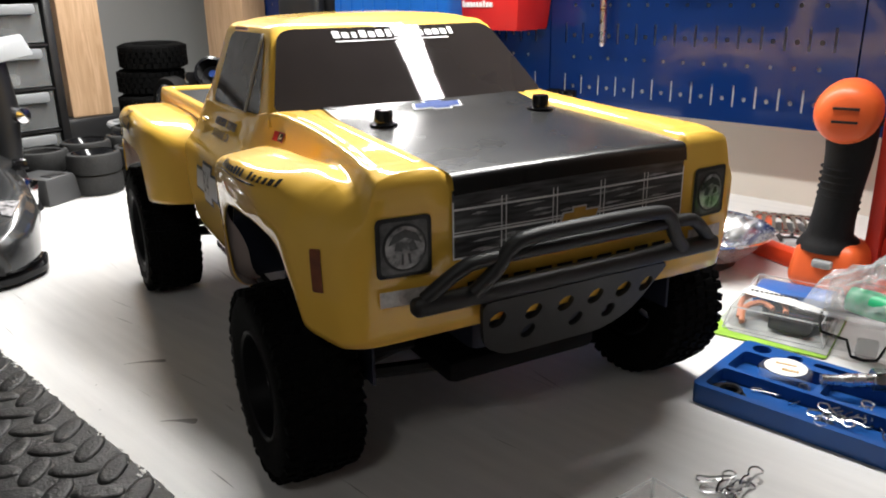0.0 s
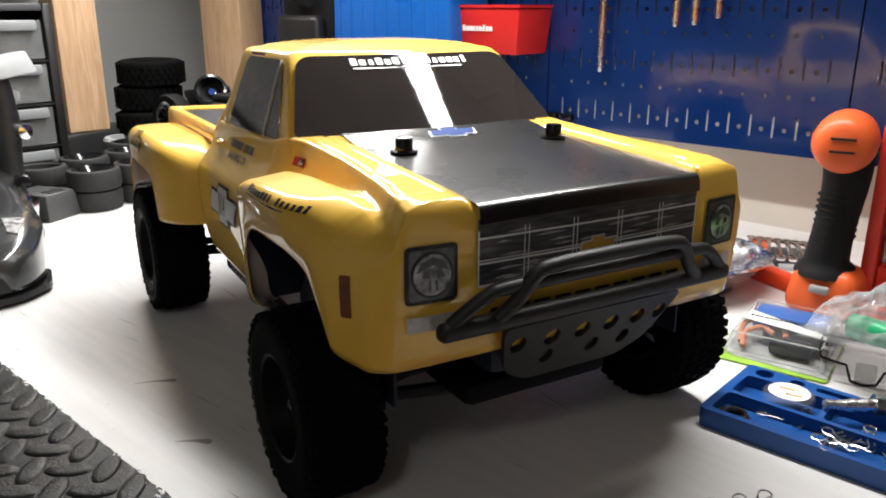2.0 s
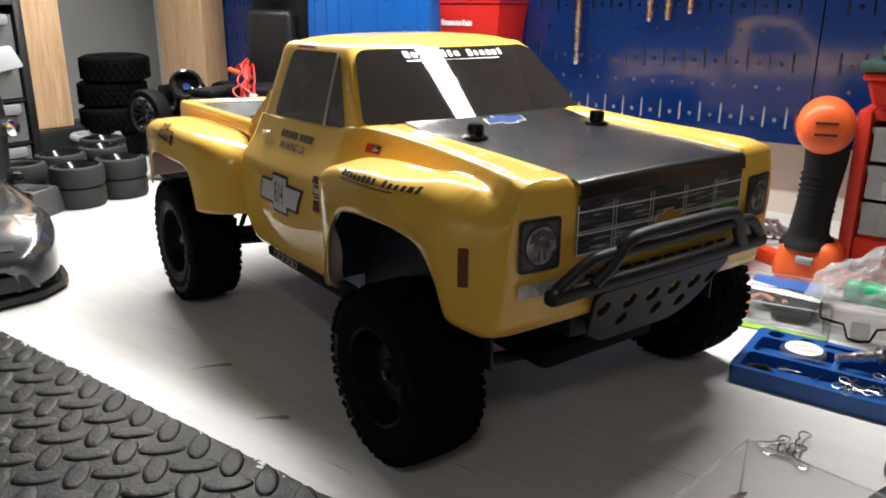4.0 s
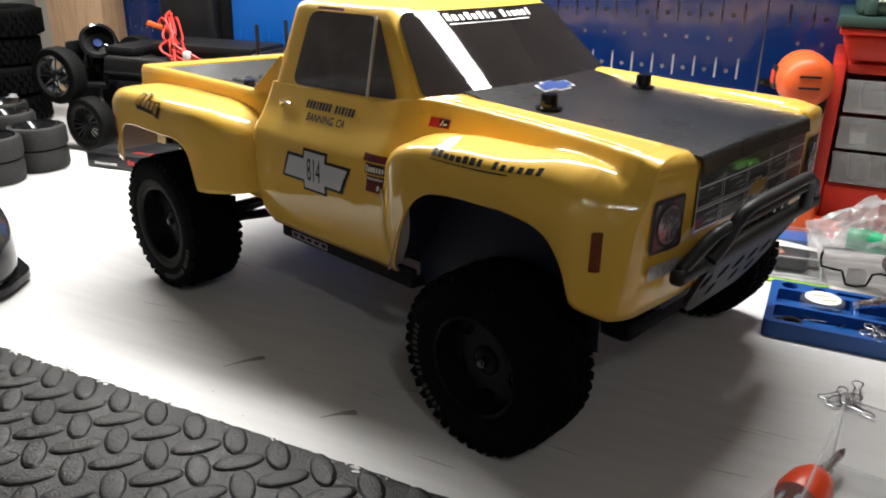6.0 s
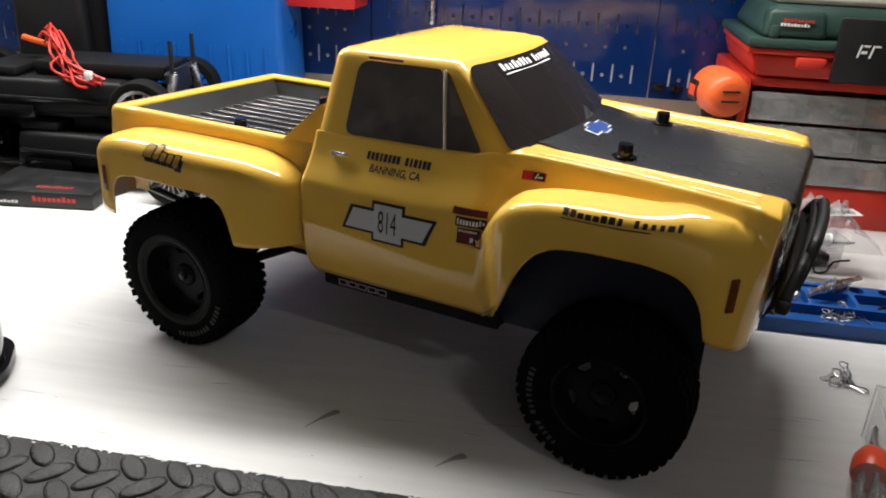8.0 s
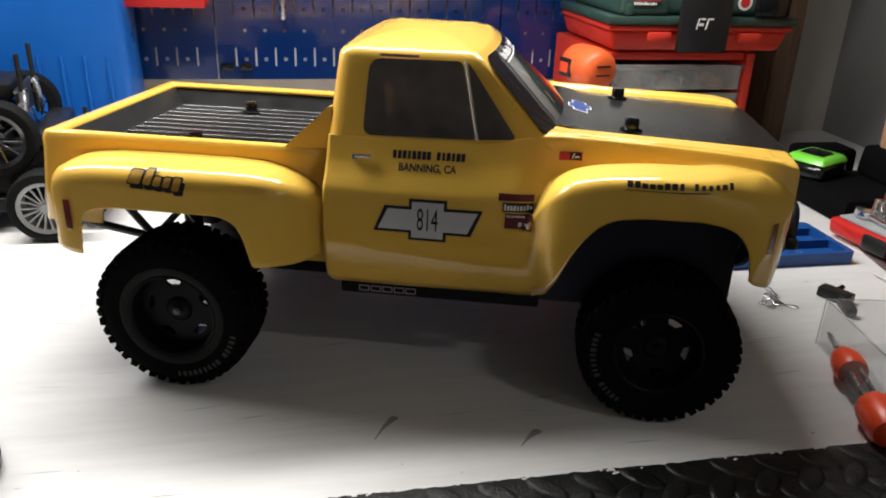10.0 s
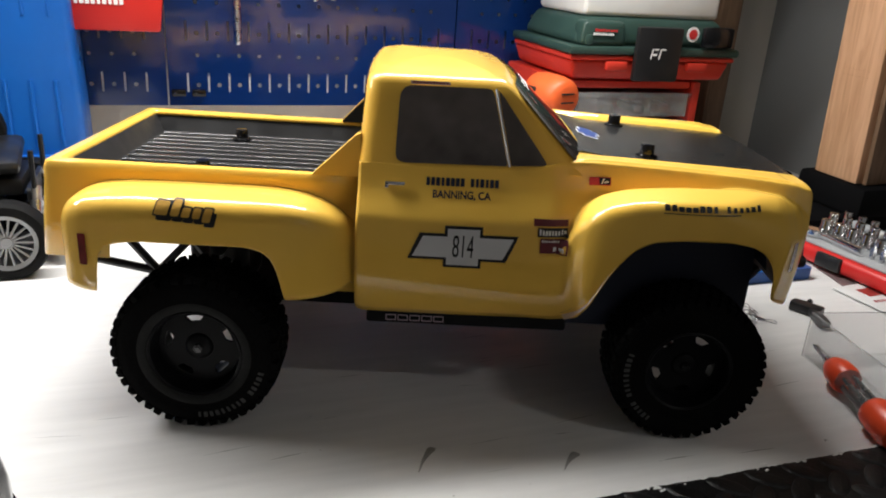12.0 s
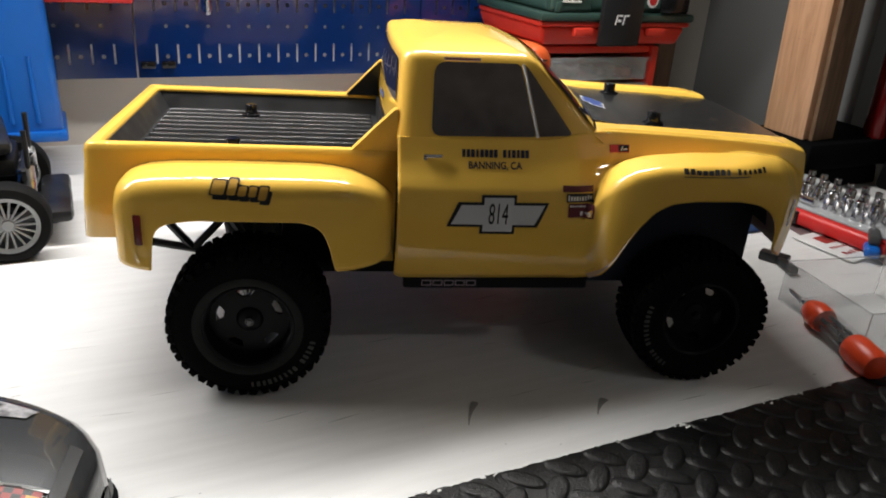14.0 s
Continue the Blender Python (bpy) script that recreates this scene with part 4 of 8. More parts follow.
for i in range(34):
    y0, z0 = rng_g.uniform(-0.066, 0.046), rng_g.choice((0.1590, 0.1545, 0.1520, 0.1484, 0.1415, 0.1390, 0.1366)) + rng_g.uniform(-0.0008, 0.0008)
    ln = rng_g.uniform(0.008, 0.020)
    streaks.append(dense([(y0, z0), (y0 + ln * 0.4, z0 - 0.0003), (y0 + ln, z0 + 0.0004), (y0 + ln * 0.4, z0 + 0.0011)], 0.004))
part("grille_glare", bars_on(streaks, lambda y, z: nose(y, z, 0.0009)), GLINT_GREY, grille_back, "thin grey streaks painted as glare")
part("grille_badge_edge", fan(dense(tie(0.0, 0.1445, 0.023, 0.0100, 0.0007), 0.002), lambda y, z: nose(y, z, 0.0013), 2), BADGE_GREY, grille_back, "pale edge of the badge")
part("grille_badge", fan(dense(tie(0.0, 0.1445, 0.023, 0.0100, 0.0), 0.002), lambda y, z: nose(y, z, 0.0017), 2), GOLD_PRINT, grille_back, "gold cross-shaped badge")
for sd in (-1, 1):
    frame_o = rounded([(0.0795, 0.1300), (0.1055, 0.1300), (0.1055, 0.1575), (0.0795, 0.1575)], 0.003, 4)
    lamp = part("headlight", fan([(sd * y, z) for y, z in dense(frame_o, 0.004)], lambda y, z: nose(y, z, 0.0006), 4), BLACK_PRINT, truck, "square headlight with dark bezel")
    part("bezel", fan([(sd * y, z) for y, z in dense(rounded([(0.0815, 0.1318), (0.1035, 0.1318), (0.1035, 0.1556), (0.0815, 0.1556)], 0.002, 3), 0.004)], lambda y, z: nose(y, z, 0.0009), 3),
         BEZEL_GREY, lamp, "grey printed bezel")
    part("lamp_ring", fan([(sd * y, z) for y, z in ring(0.0925, 0.1437, 0.0103, 0.0110, 28)], lambda y, z: nose(y, z, 0.0013), 3), BLACK_PRINT, lamp)
    part("lamp_glass", fan([(sd * y, z) for y, z in ring(0.0925, 0.1437, 0.0092, 0.0098, 28)], lambda y, z: nose(y, z, 0.0016), 3), LENS, lamp, "grey printed lamp glass")
    marks = [[(0.0846, 0.1452), (0.0872, 0.1500), (0.0925, 0.1522), (0.0978, 0.1500), (0.1004, 0.1452), (0.0975, 0.1480), (0.0925, 0.1494), (0.0875, 0.1480)],
             [(0.0866, 0.1424), (0.0902, 0.1420), (0.0912, 0.1456), (0.0886, 0.1470)], [(0.0938, 0.1422), (0.0976, 0.1430), (0.0968, 0.1462), (0.0944, 0.1458)],
             [(0.0898, 0.1362), (0.0908, 0.1362), (0.0916, 0.1412), (0.0902, 0.1410)], [(0.0934, 0.1360), (0.0946, 0.1362), (0.0944, 0.1410), (0.0934, 0.1412)]]
    part("lamp_print", bars_on([[(sd * y, z) for y, z in dense(q, 0.002)] for q in marks], lambda y, z: nose(y, z, 0.0019), 2), LAMP_DARK, lamp, "dark printed reflector shapes")
    part("turn_signal", fan([(sd * y, z) for y, z in dense([(0.078, 0.1165), (0.1045, 0.1165), (0.1045, 0.1240), (0.078, 0.1240)], 0.004)], lambda y, z: nose(y, z, 0.0007), 2),
         PALE_LENS, truck, "pale rectangular turn signal")
    mk = rounded([(0.0838, 0.1235), (0.0880, 0.1235), (0.0880, 0.1440), (0.0838, 0.1440)], 0.0008, 2)
    part("side_marker", fan(dense(mk, 0.003), lambda x, z, sd=sd: side_point(x, z, 0.0006, sd), 3), AMBER, truck, "dark amber side marker")
part("lower_grille", bars_on([dense([(y, 0.1195), (y + 0.0095, 0.1195), (y + 0.0095, 0.1222), (y, 0.1222)], 0.004) for y in [-0.062 + 0.0125 * i for i in range(10)]],
                             lambda y, z: nose(y, z, 0.0008)), BLACK_PRINT, truck, "row of dark slots below the grille")

bumper = part("front_bumper", soft_box(0.1062, 0.1148, -0.0935, 0.0925, 0.1130, 0.1218, 0.0032, 3), BUMPER, truck, "dark grey plastic bumper bar with two hoops")
part("bumper_hoop", tube(curve_pts([(0.1102, -0.0870, 0.1202), (0.1125, -0.080, 0.1262), (0.1150, -0.0705, 0.1330), (0.1160, -0.058, 0.1357), (0.1170, 0.0, 0.1364), (0.1160, 0.058, 0.1357), (0.1150, 0.0705, 0.1330), (0.1125, 0.080, 0.1262), (0.1102, 0.0870, 0.1202)], 8), 0.0035, 10), BUMPER, bumper)
part("bumper_hoop", tube(curve_pts([(0.1142, -0.0640, 0.1202), (0.1170, -0.0550, 0.1292), (0.1195, -0.0470, 0.1407), (0.1205, -0.0360, 0.1442), (0.1215, 0.0, 0.1452), (0.1205, 0.0360, 0.1442), (0.1195, 0.0470, 0.1407), (0.1170, 0.0550, 0.1292), (0.1142, 0.0640, 0.1202)], 8), 0.0037, 10), BUMPER, bumper)
skid_outline = rounded([(-0.064, 0.049), (0.064, 0.049), (0.052, 0.014), (0.034, 0.003), (-0.034, 0.003), (-0.052, 0.014)], 0.007, 3)
holes = [ring(y, 0.0345, 0.0052, 0.0058, 14) for y in (-0.0500, -0.0270, -0.0055, 0.0155, 0.0360)] + [ring(0.053, 0.0345, 0.0046, 0.0058, 14)] + [ring(y, 0.0195, 0.0045, 0.0055, 14) for y in (-0.025, 0.008, 0.032)]
skid = part("skid_plate", plate_with_holes(skid_outline, holes, -0.0015, 0.0015, "x"), BUMPER, bumper, "dark grey skid plate with round holes")
skid.matrix_basis = pose(0.0887, 0, 0.0695, 0, 27, 0) @ Matrix.Diagonal((1, 0.91, 1, 1))

# ---- decals ----
for nm, g, lift, mt, tag in (("hood_badge", 0.0011, 0.0014, WHITE_PRINT, "white edge of the cross badge on the hood"), ("hood_badge_fill", 0.0, 0.0018, BADGE_BLUE, "blue badge field")):
    part(nm, fan(dense(tie(0.0, 0.0, 0.034, 0.0155, g), 0.003), lambda a, b, lift=lift: (-0.0335 + b, -a - 0.001, hood_z(-0.0335 + b, a) + lift), 3), mt, hood, tag)


def text_geo(body_text, size, weight=0.0):
    cu = bpy.data.curves.new("digits", "FONT")
    cu.body, cu.size, cu.align_x, cu.align_y, cu.offset = body_text, size, "CENTER", "CENTER", weight
    ob = bpy.data.objects.new("digits", cu)
    scene.collection.objects.link(ob)
    me = bpy.data.meshes.new_from_object(ob.evaluated_get(bpy.context.evaluated_depsgraph_get()))
    out = [tuple(v.co) for v in me.vertices], [tuple(p.vertices) for p in me.polygons]
    bpy.data.objects.remove(ob)
    bpy.data.meshes.remove(me)
    bpy.data.curves.remove(cu)
    return out


digits = text_geo("814", 0.0165)
town = text_geo("BANNING, CA", 0.0066, 0.00016)
for sd in (-1, 1):
    flip = 1 if sd < 0 else -1
    sp = lambda x, z, lift, sd=sd: side_point(x, z, lift, sd)
    part("race_badge_edge", fan(dense(tie(-0.1325, 0.1275, 0.066, 0.0245, 0.0019), 0.003), lambda x, z: sp(x, z, 0.0006), 3), BLACK_PRINT, truck, "black badge border on the door")
    part("race_badge", fan(dense(tie(-0.1325, 0.1275, 0.066, 0.0245, 0.0), 0.003), lambda x, z: sp(x, z, 0.0010), 3), BADGE_GREY, truck, "pale grey cross-shaped race badge")
    part("race_number", ([sp(-0.1325 + flip * x * 0.58, 0.1275 + y * 1.3, 0.0014) for x, y, z in digits[0]], digits[1]), BLACK_PRINT, truck, "black race number 814", smooth=False)
    name_a = letters(-0.1590, -0.1105, 0.1640, 0.1690, 15, 5, (8,), True)
    part("door_lettering", bars_on(name_a, lambda x, z: sp(x, z, 0.0007)), NAVY_PRINT, truck, "line of dark lettering bars on the door")
    part("door_town", ([sp(-0.1352 + flip * x * 0.90, 0.1588 + y * 0.95, 0.0008) for x, y, z in town[0]], town[1]), NAVY_PRINT, truck, "dark lettering BANNING, CA", smooth=False)
    hs = lambda x, z, lift, sd=sd: side_point(x, z, lift, sd, True)
    part("fender_sticker", fan(dense([(-0.0500, 0.1680), (-0.0350, 0.1680), (-0.0350, 0.1732), (-0.0500, 0.1732)], 0.003), lambda x, z: hs(x, z, 0.0006), 3), RED_PRINT, truck, "small red and black sticker")
    part("fender_sticker_end", fan(dense([(-0.0430, 0.1685), (-0.0356, 0.1685), (-0.0356, 0.1727), (-0.0430, 0.1727)], 0.003), lambda x, z: hs(x, z, 0.0010), 3), BLACK_PRINT, truck, "black sticker field")
    part("sticker_mark", bars_on([dense([(-0.0420, 0.1690), (-0.0410, 0.1690), (-0.0395, 0.1722), (-0.0405, 0.1722)], 0.002), dense([(-0.0400, 0.1693), (-0.0366, 0.1698), (-0.0370, 0.1708), (-0.0396, 0.1704)], 0.002)], lambda x, z: hs(x, z, 0.0013)), WHITE_PRINT, truck, "white mark on a sticker")
    for nm, x0, x1, z0, z1, mt in (("sponsor_sticker", -0.0870, -0.0640, 0.1440, 0.1482, MAROON), ("sponsor_sticker", -0.0840, -0.0640, 0.1370, 0.1430, BLACK_PRINT), ("sponsor_sticker", -0.0820, -0.0640, 0.1262, 0.1360, MAROON)):
        part(nm, fan(dense([(x0, z0), (x1, z0), (x1, z1), (x0, z1)], 0.003), lambda x, z: sp(x, z, 0.0007), 2), mt, truck, "small dark red and black sponsor sticker")
    part("sponsor_print", bars_on(letters(-0.0834, -0.0646, 0.1380, 0.1420, 9, 9) + letters(-0.0812, -0.0690, 0.1335, 0.1350, 8, 10) + letters(-0.0740, -0.0660, 0.1275, 0.1305, 2, 12), lambda x, z: sp(x, z, 0.0010)), WHITE_PRINT, truck, "white sponsor lettering")

part("fender_lettering", bars_on([[side for side in p] for p in letters(-0.010, 0.056, 0.1652, 0.1684, 15, 8, (8,))] + [dense([(-0.010, 0.1636), (0.040, 0.1636), (0.040, 0.1641), (-0.010, 0.1641)], 0.004)],
                                 lambda x, z: side_point(x, z, 0.0008, -1)), BLACK_PRINT, truck, "black lettering along the front fender")
part("fender_lettering", bars_on(letters(-0.010, 0.056, 0.1652, 0.1684, 15, 8, (8,)), lambda x, z: side_point(x, z, 0.0008, 1)), BLACK_PRINT, truck, "black lettering along the front fender")

# ---- bed ----
BED_R, BED_F, BED_Y, RAIL, FLOOR_Z = -0.4085, -0.2030, 0.1025, 0.1617, 0.1440
BED_LEAN = 0.022                             # the bed hangs a little lower on its left side


def leaned(geo):
    return [(x, y, z - BED_LEAN * y) for x, y, z in geo[0]], geo[1]


def bed_geo():
    """Outer walls, rounded rail and the inner lip of the bed as one skin."""
    def ring_at(ins, z, r, arch=0.0):
        lo, hi = BED_R + ins, BED_F
        y = BED_Y - ins
        xs = (hi, -0.2385, -0.2410, -0.3660, -0.3690)
        tail = rounded([(hi, -y), (lo, -y), (lo, y), (hi, y)], [0, max(r, 0.0006), max(r, 0.0006), 0], 5)[6:18]
        cor = [(x, -y) for x in xs] + tail + [(x, y) for x in reversed(xs)]
        return [(a, b, max(z, arch) if -0.367 < a < -0.240 else z if z > 0.11 else 0.098 if a < -0.3 else 0.082) for a, b in cor]
    rows = [ring_at(-0.0055 * 1.0, 0.1020, 0.008, 0.1330), ring_at(-0.0040, 0.1250, 0.008, 0.1350), ring_at(-0.0015, 0.1500, 0.007), ring_at(-0.0012, 0.1575, 0.006), ring_at(0.0002, RAIL, 0.005),
            ring_at(0.0015, RAIL + 0.0010, 0.004), ring_at(0.0075, RAIL + 0.0010, 0.003), ring_at(0.0090, RAIL - 0.0005, 0.003), ring_at(0.0100, RAIL - 0.0030, 0.003)]
    n = len(rows[0])
    vs = [p for r in rows for p in r]
    fs = [(i * n + k, (i + 1) * n + k, (i + 1) * n + k + 1, i * n + k + 1) for i in range(len(rows) - 1) for k in range(n - 1)]
    return vs, fs


bed = part("bed", leaned(bed_geo()), YELLOW_PAINT, truck, "glossy yellow bed walls and rail")
shell(bed, 0.0010, SHELL_INSIDE, -1.0)


def liner():
    rows = []
    for ins, z in ((0.0100, RAIL - 0.0025), (0.0130, RAIL - 0.008), (0.0180, FLOOR_Z + 0.001), (0.0195, FLOOR_Z)):
        y = BED_Y - ins * 0.85
        rows.append([(BED_F, -y, z), (BED_R + ins, -y, z), (BED_R + ins, y, z), (BED_F, y, z)])
    vs = [p for r in rows for p in r]
    fs = [(i * 4 + k, (i + 1) * 4 + k, (i + 1) * 4 + k + 1, i * 4 + k + 1) for i in range(3) for k in range(3)]
    fs.append((12, 13, 14, 15))
    return vs, fs


part("bed_front_panel", soft_box(-0.2070, -0.2040, -0.098, 0.098, 0.085, 0.1590, 0.0008), BED_BLACK, bed, "black panel behind the cab")
lin = part("bed_liner", leaned(liner()), BED_BLACK, bed, "satin black bed liner", smooth=False)
rib = mesh_of("bed_rib", *tapered(-0.388, -0.212, -0.0042, 0.0042, FLOOR_Z - 0.0005, FLOOR_Z + 0.0028, 0.995, 0.0010, 2, top_y=0.5))
rib.materials.append(BED_RIB)
for i in range(12):
    ob = new("bed_rib", rib)
    ob.parent = bed
    ob.location = (0, -0.0800 + 0.01455 * i, -BED_LEAN * (-0.0800 + 0.01455 * i))
for sd in (-1, 1):
    y0 = sd * (BED_Y - 0.001)
    drop = -BED_LEAN * y0

    def brace(rows, thick):
        """A sloping brace that leans in with the cab's side."""
        vs = [(x, y - sd * t, z) for t in (0.0, thick) for x, y, z in rows]
        return vs, [(0, 1, 2, 3), (7, 6, 5, 4), (0, 4, 5, 1), (1, 5, 6, 2), (2, 6, 7, 3), (3, 7, 4, 0)]
    rows = [(-0.2340, y0, RAIL + 0.001 + drop), (-0.2030, y0, RAIL + 0.001 + drop), (-0.2030, y0 - sd * 0.0060, 0.1925), (-0.2055, y0 - sd * 0.0060, 0.1918)]
    g = part("cab_gusset", brace(rows, 0.0075), YELLOW_PAINT, bed, "yellow sloping brace behind the cab")
    inner = [(x, y - sd * 0.0077, z - 0.0008) for x, y, z in rows]
    part("gusset_inside", brace(inner, 0.0010), BED_BLACK, g, "black inner face")
part("cab_back_sticker", bars_on([[(-0.012, 0.02), (0.012, 0.02), (0.012, 0.10), (-0.012, 0.10)]], lambda y, t: rear_pane(y, t, 0.001)), BLUE_PRINT, cab, "small blue and white sticker")

# ---- rear fenders ----
RX = (-0.3850, -0.3842, -0.3815, -0.3770, -0.3680, -0.35, -0.31, -0.27, -0.250, -0.238, -0.228, -0.219, -0.211, -0.205)
RY = (0.1320, 0.1385, 0.1430, 0.1462, 0.1485, 0.1500, 0.1508, 0.1505, 0.1495, 0.1475, 0.1440, 0.1390, 0.1310, 0.1180)
RZ = (0.1380, 0.1435, 0.1478, 0.1513, 0.1543, 0.1562, 0.1570, 0.1569, 0.1560, 0.1541, 0.1510, 0.1468, 0.1410, 0.1345)
AX = (-0.3850, -0.3620, -0.3605, -0.3590, -0.3550, -0.3470, -0.33, -0.27, -0.2600, -0.2535, -0.2490, -0.2465, -0.2450, -0.2430, -0.205)
AZ = (0.0985, 0.0950, 0.1080, 0.1180, 0.1245, 0.1280, 0.1300, 0.1298, 0.1275, 0.1225, 0.1120, 0.1020, 0.0960, 0.0945, 0.0965)


def rear_fender():
    xs = sorted(set([-0.385 + 0.18 * i / 70 for i in range(71)] + [x for x in AX] + [x for x in RX]))
    rows = []
    for x in xs:
        yo, zt, zb = smooth_at(x, RX, RY), smooth_at(x, RX, RZ), smooth_at(x, AX, AZ)
        y_in = BED_Y + 0.001
        row = []
        r = min(0.0125, max(yo - y_in, 0.004) * 0.8)
        row.append((x, y_in, zt - 0.001))
        for t in (0.35, 0.7):
            row.append((x, y_in + (yo - r - y_in) * t, zt + 0.0006 * t))
        for k in range(8):
            a = k / 7 * math.pi / 2
            row.append((x, yo - r * (1 - math.sin(a)), zt - r * (1 - math.cos(a))))
        for t in (0.35, 0.7, 0.93, 1.0):
            z = (zt - r) * (1 - t) + zb * t
            row.append((x, yo - 0.0005 * t + (0.0006 if t > 0.9 else 0), z))
        rows.append(row)
    n = len(rows[0])
    vs = [p for r in rows for p in r]
    fs = [(i * n + k, (i + 1) * n + k, (i + 1) * n + k + 1, i * n + k + 1) for i in range(len(rows) - 1) for k in range(n - 1)]
    # rear end closed in to the bed
    k0 = len(vs)
    vs += [(rows[0][q][0], BED_Y + 0.001, rows[0][q][2]) for q in range(n)]
    fs += [(q, q + 1, k0 + q + 1, k0 + q) for q in range(n - 1)]
    return vs, fs


def rear_side(x, z, lift=0.0007, sd=-1):
    yo, zt = smooth_at(x, RX, RY), smooth_at(x, RX, RZ)
    r, c = 0.0125, 0.0
    if z > zt - r:
        c = min(max((z - (zt - r)) / r, 0), 0.999)
    up = math.sqrt(1 - c * c)
    return (x, sd * (yo - r * (1 - up) + lift * up), z + lift * c)


fend = rear_fender()
for sd in (-1, 1):
    rf = part("rear_fender", fend if sd > 0 else mirror_y(fend), YELLOW_PAINT, truck, "bulging yellow rear fender with wheel opening", m=pose(0, 0, -0.0065 if sd > 0 else 0.0))
    shell(rf, 0.0011, SHELL_INSIDE, -1.0)
    mk = rounded([(-0.3705, 0.1125), (-0.3655, 0.1125), (-0.3655, 0.1330), (-0.3705, 0.1330)], 0.0008, 2)
    part("rear_marker", fan(dense(mk, 0.003), lambda x, z, sd=sd: rear_side(x, z, 0.0008, sd), 2), MARKER_RED, rf, "dark red side marker")
    bars = ((-0.0205, -0.0112, -0.0015, 0.0082), (-0.0100, -0.0038, -0.0015, 0.0095), (-0.0028, 0.0032, -0.0018, 0.0055), (0.0044, 0.0100, -0.0020, 0.0058), (0.0112, 0.0172, -0.0040, 0.0062))

    def slant(x0, x1, z0, z1, g, dx=0.0, dz=0.0):
        """One leaning bar of the script, g larger all round."""
        q = rounded([(x0 - g, z0 - g), (x1 + g, z0 - g), (x1 + g, z1 + g), (x0 - g, z1 + g)], 0.0016, 3)
        return [(-0.3035 + 0.92 * (x + 0.22 * z + dx), 0.1484 + 0.74 * (z - 0.05 * x + dz)) for x, z in q]
    put = lambda polys, lift: bars_on([dense(q, 0.002) for q in polys], lambda x, z, sd=sd: rear_side(x, z, lift, sd), 2)
    part("fender_script_shadow", put([slant(*b, 0.0005, 0.0018, -0.0034) for b in bars], 0.0009), BLACK_PRINT, rf, "black drop shadow of the script")
    part("fender_script", put([slant(*b, 0.0007) for b in bars], 0.0013), BLACK_PRINT, rf, "black edge of the script bars")
    part("fender_script_fill", put([slant(*b, -0.0003) for b in bars], 0.0017), GOLD_PRINT, rf, "gold script bars")

# ---- body posts ----
post_geo = join(lathe([(0.0001, 0.0), (0.0078, 0.0), (0.0080, 0.0008), (0.0080, 0.0018), (0.0052, 0.0026), (0.0050, 0.0088), (0.0046, 0.0094), (0.0001, 0.0096)], 20),
                tube([(0.0, -0.0058, 0.0052), (0.0, 0.0058, 0.0052)], 0.0008, 6))
post_me = mesh_of("body_post", *post_geo)
post_me.materials.append(BLACK_GLOSS)
for x, y, z in ((0.0, -0.053, hood_z(0, 0.053) + 0.0004), (0.0, 0.053, hood_z(0, 0.053) + 0.0004), (-0.3195, -0.0500, FLOOR_Z + 0.003), (-0.3170, 0.0650, FLOOR_Z + 0.0005)):
    ob = new("body_post", post_me)
    ob.parent = truck
    ob.location = (x, y, z)
    tagged(ob, "short glossy black body post with a washer")

# ---- chassis ----
part("chassis", soft_box(-0.290, 0.066, -0.050, 0.050, 0.046, 0.060, 0.005), GUARD, truck, "black plastic chassis plate")
part("motor_cover", soft_box(-0.240, 0.020, -0.040, 0.040, 0.0595, 0.092, 0.006), BLACK, truck, "black plastic cover")
part("gearbox", soft_box(-0.330, -0.292, -0.022, 0.022, 0.040, 0.082, 0.008), BLACK, truck, "black plastic rear gearbox")
part("gearbox", soft_box(0.022, 0.070, -0.020, 0.020, 0.0605, 0.0700, 0.004), BLACK, truck, "black plastic front gearbox")
part("inner_body", soft_box(-0.050, 0.082, -0.046, 0.046, 0.0710, 0.162, 0.006), LINER, truck, "dark inner body block")
part("shock_tower", soft_box(-0.012, 0.006, -0.056, 0.056, 0.0925, 0.150, 0.004), BLACK, truck, "black front shock tower")
part("shock_tower", soft_box(-0.322, -0.306, -0.056, 0.056, 0.083, 0.128, 0.004), BLACK, truck, "black rear shock tower")
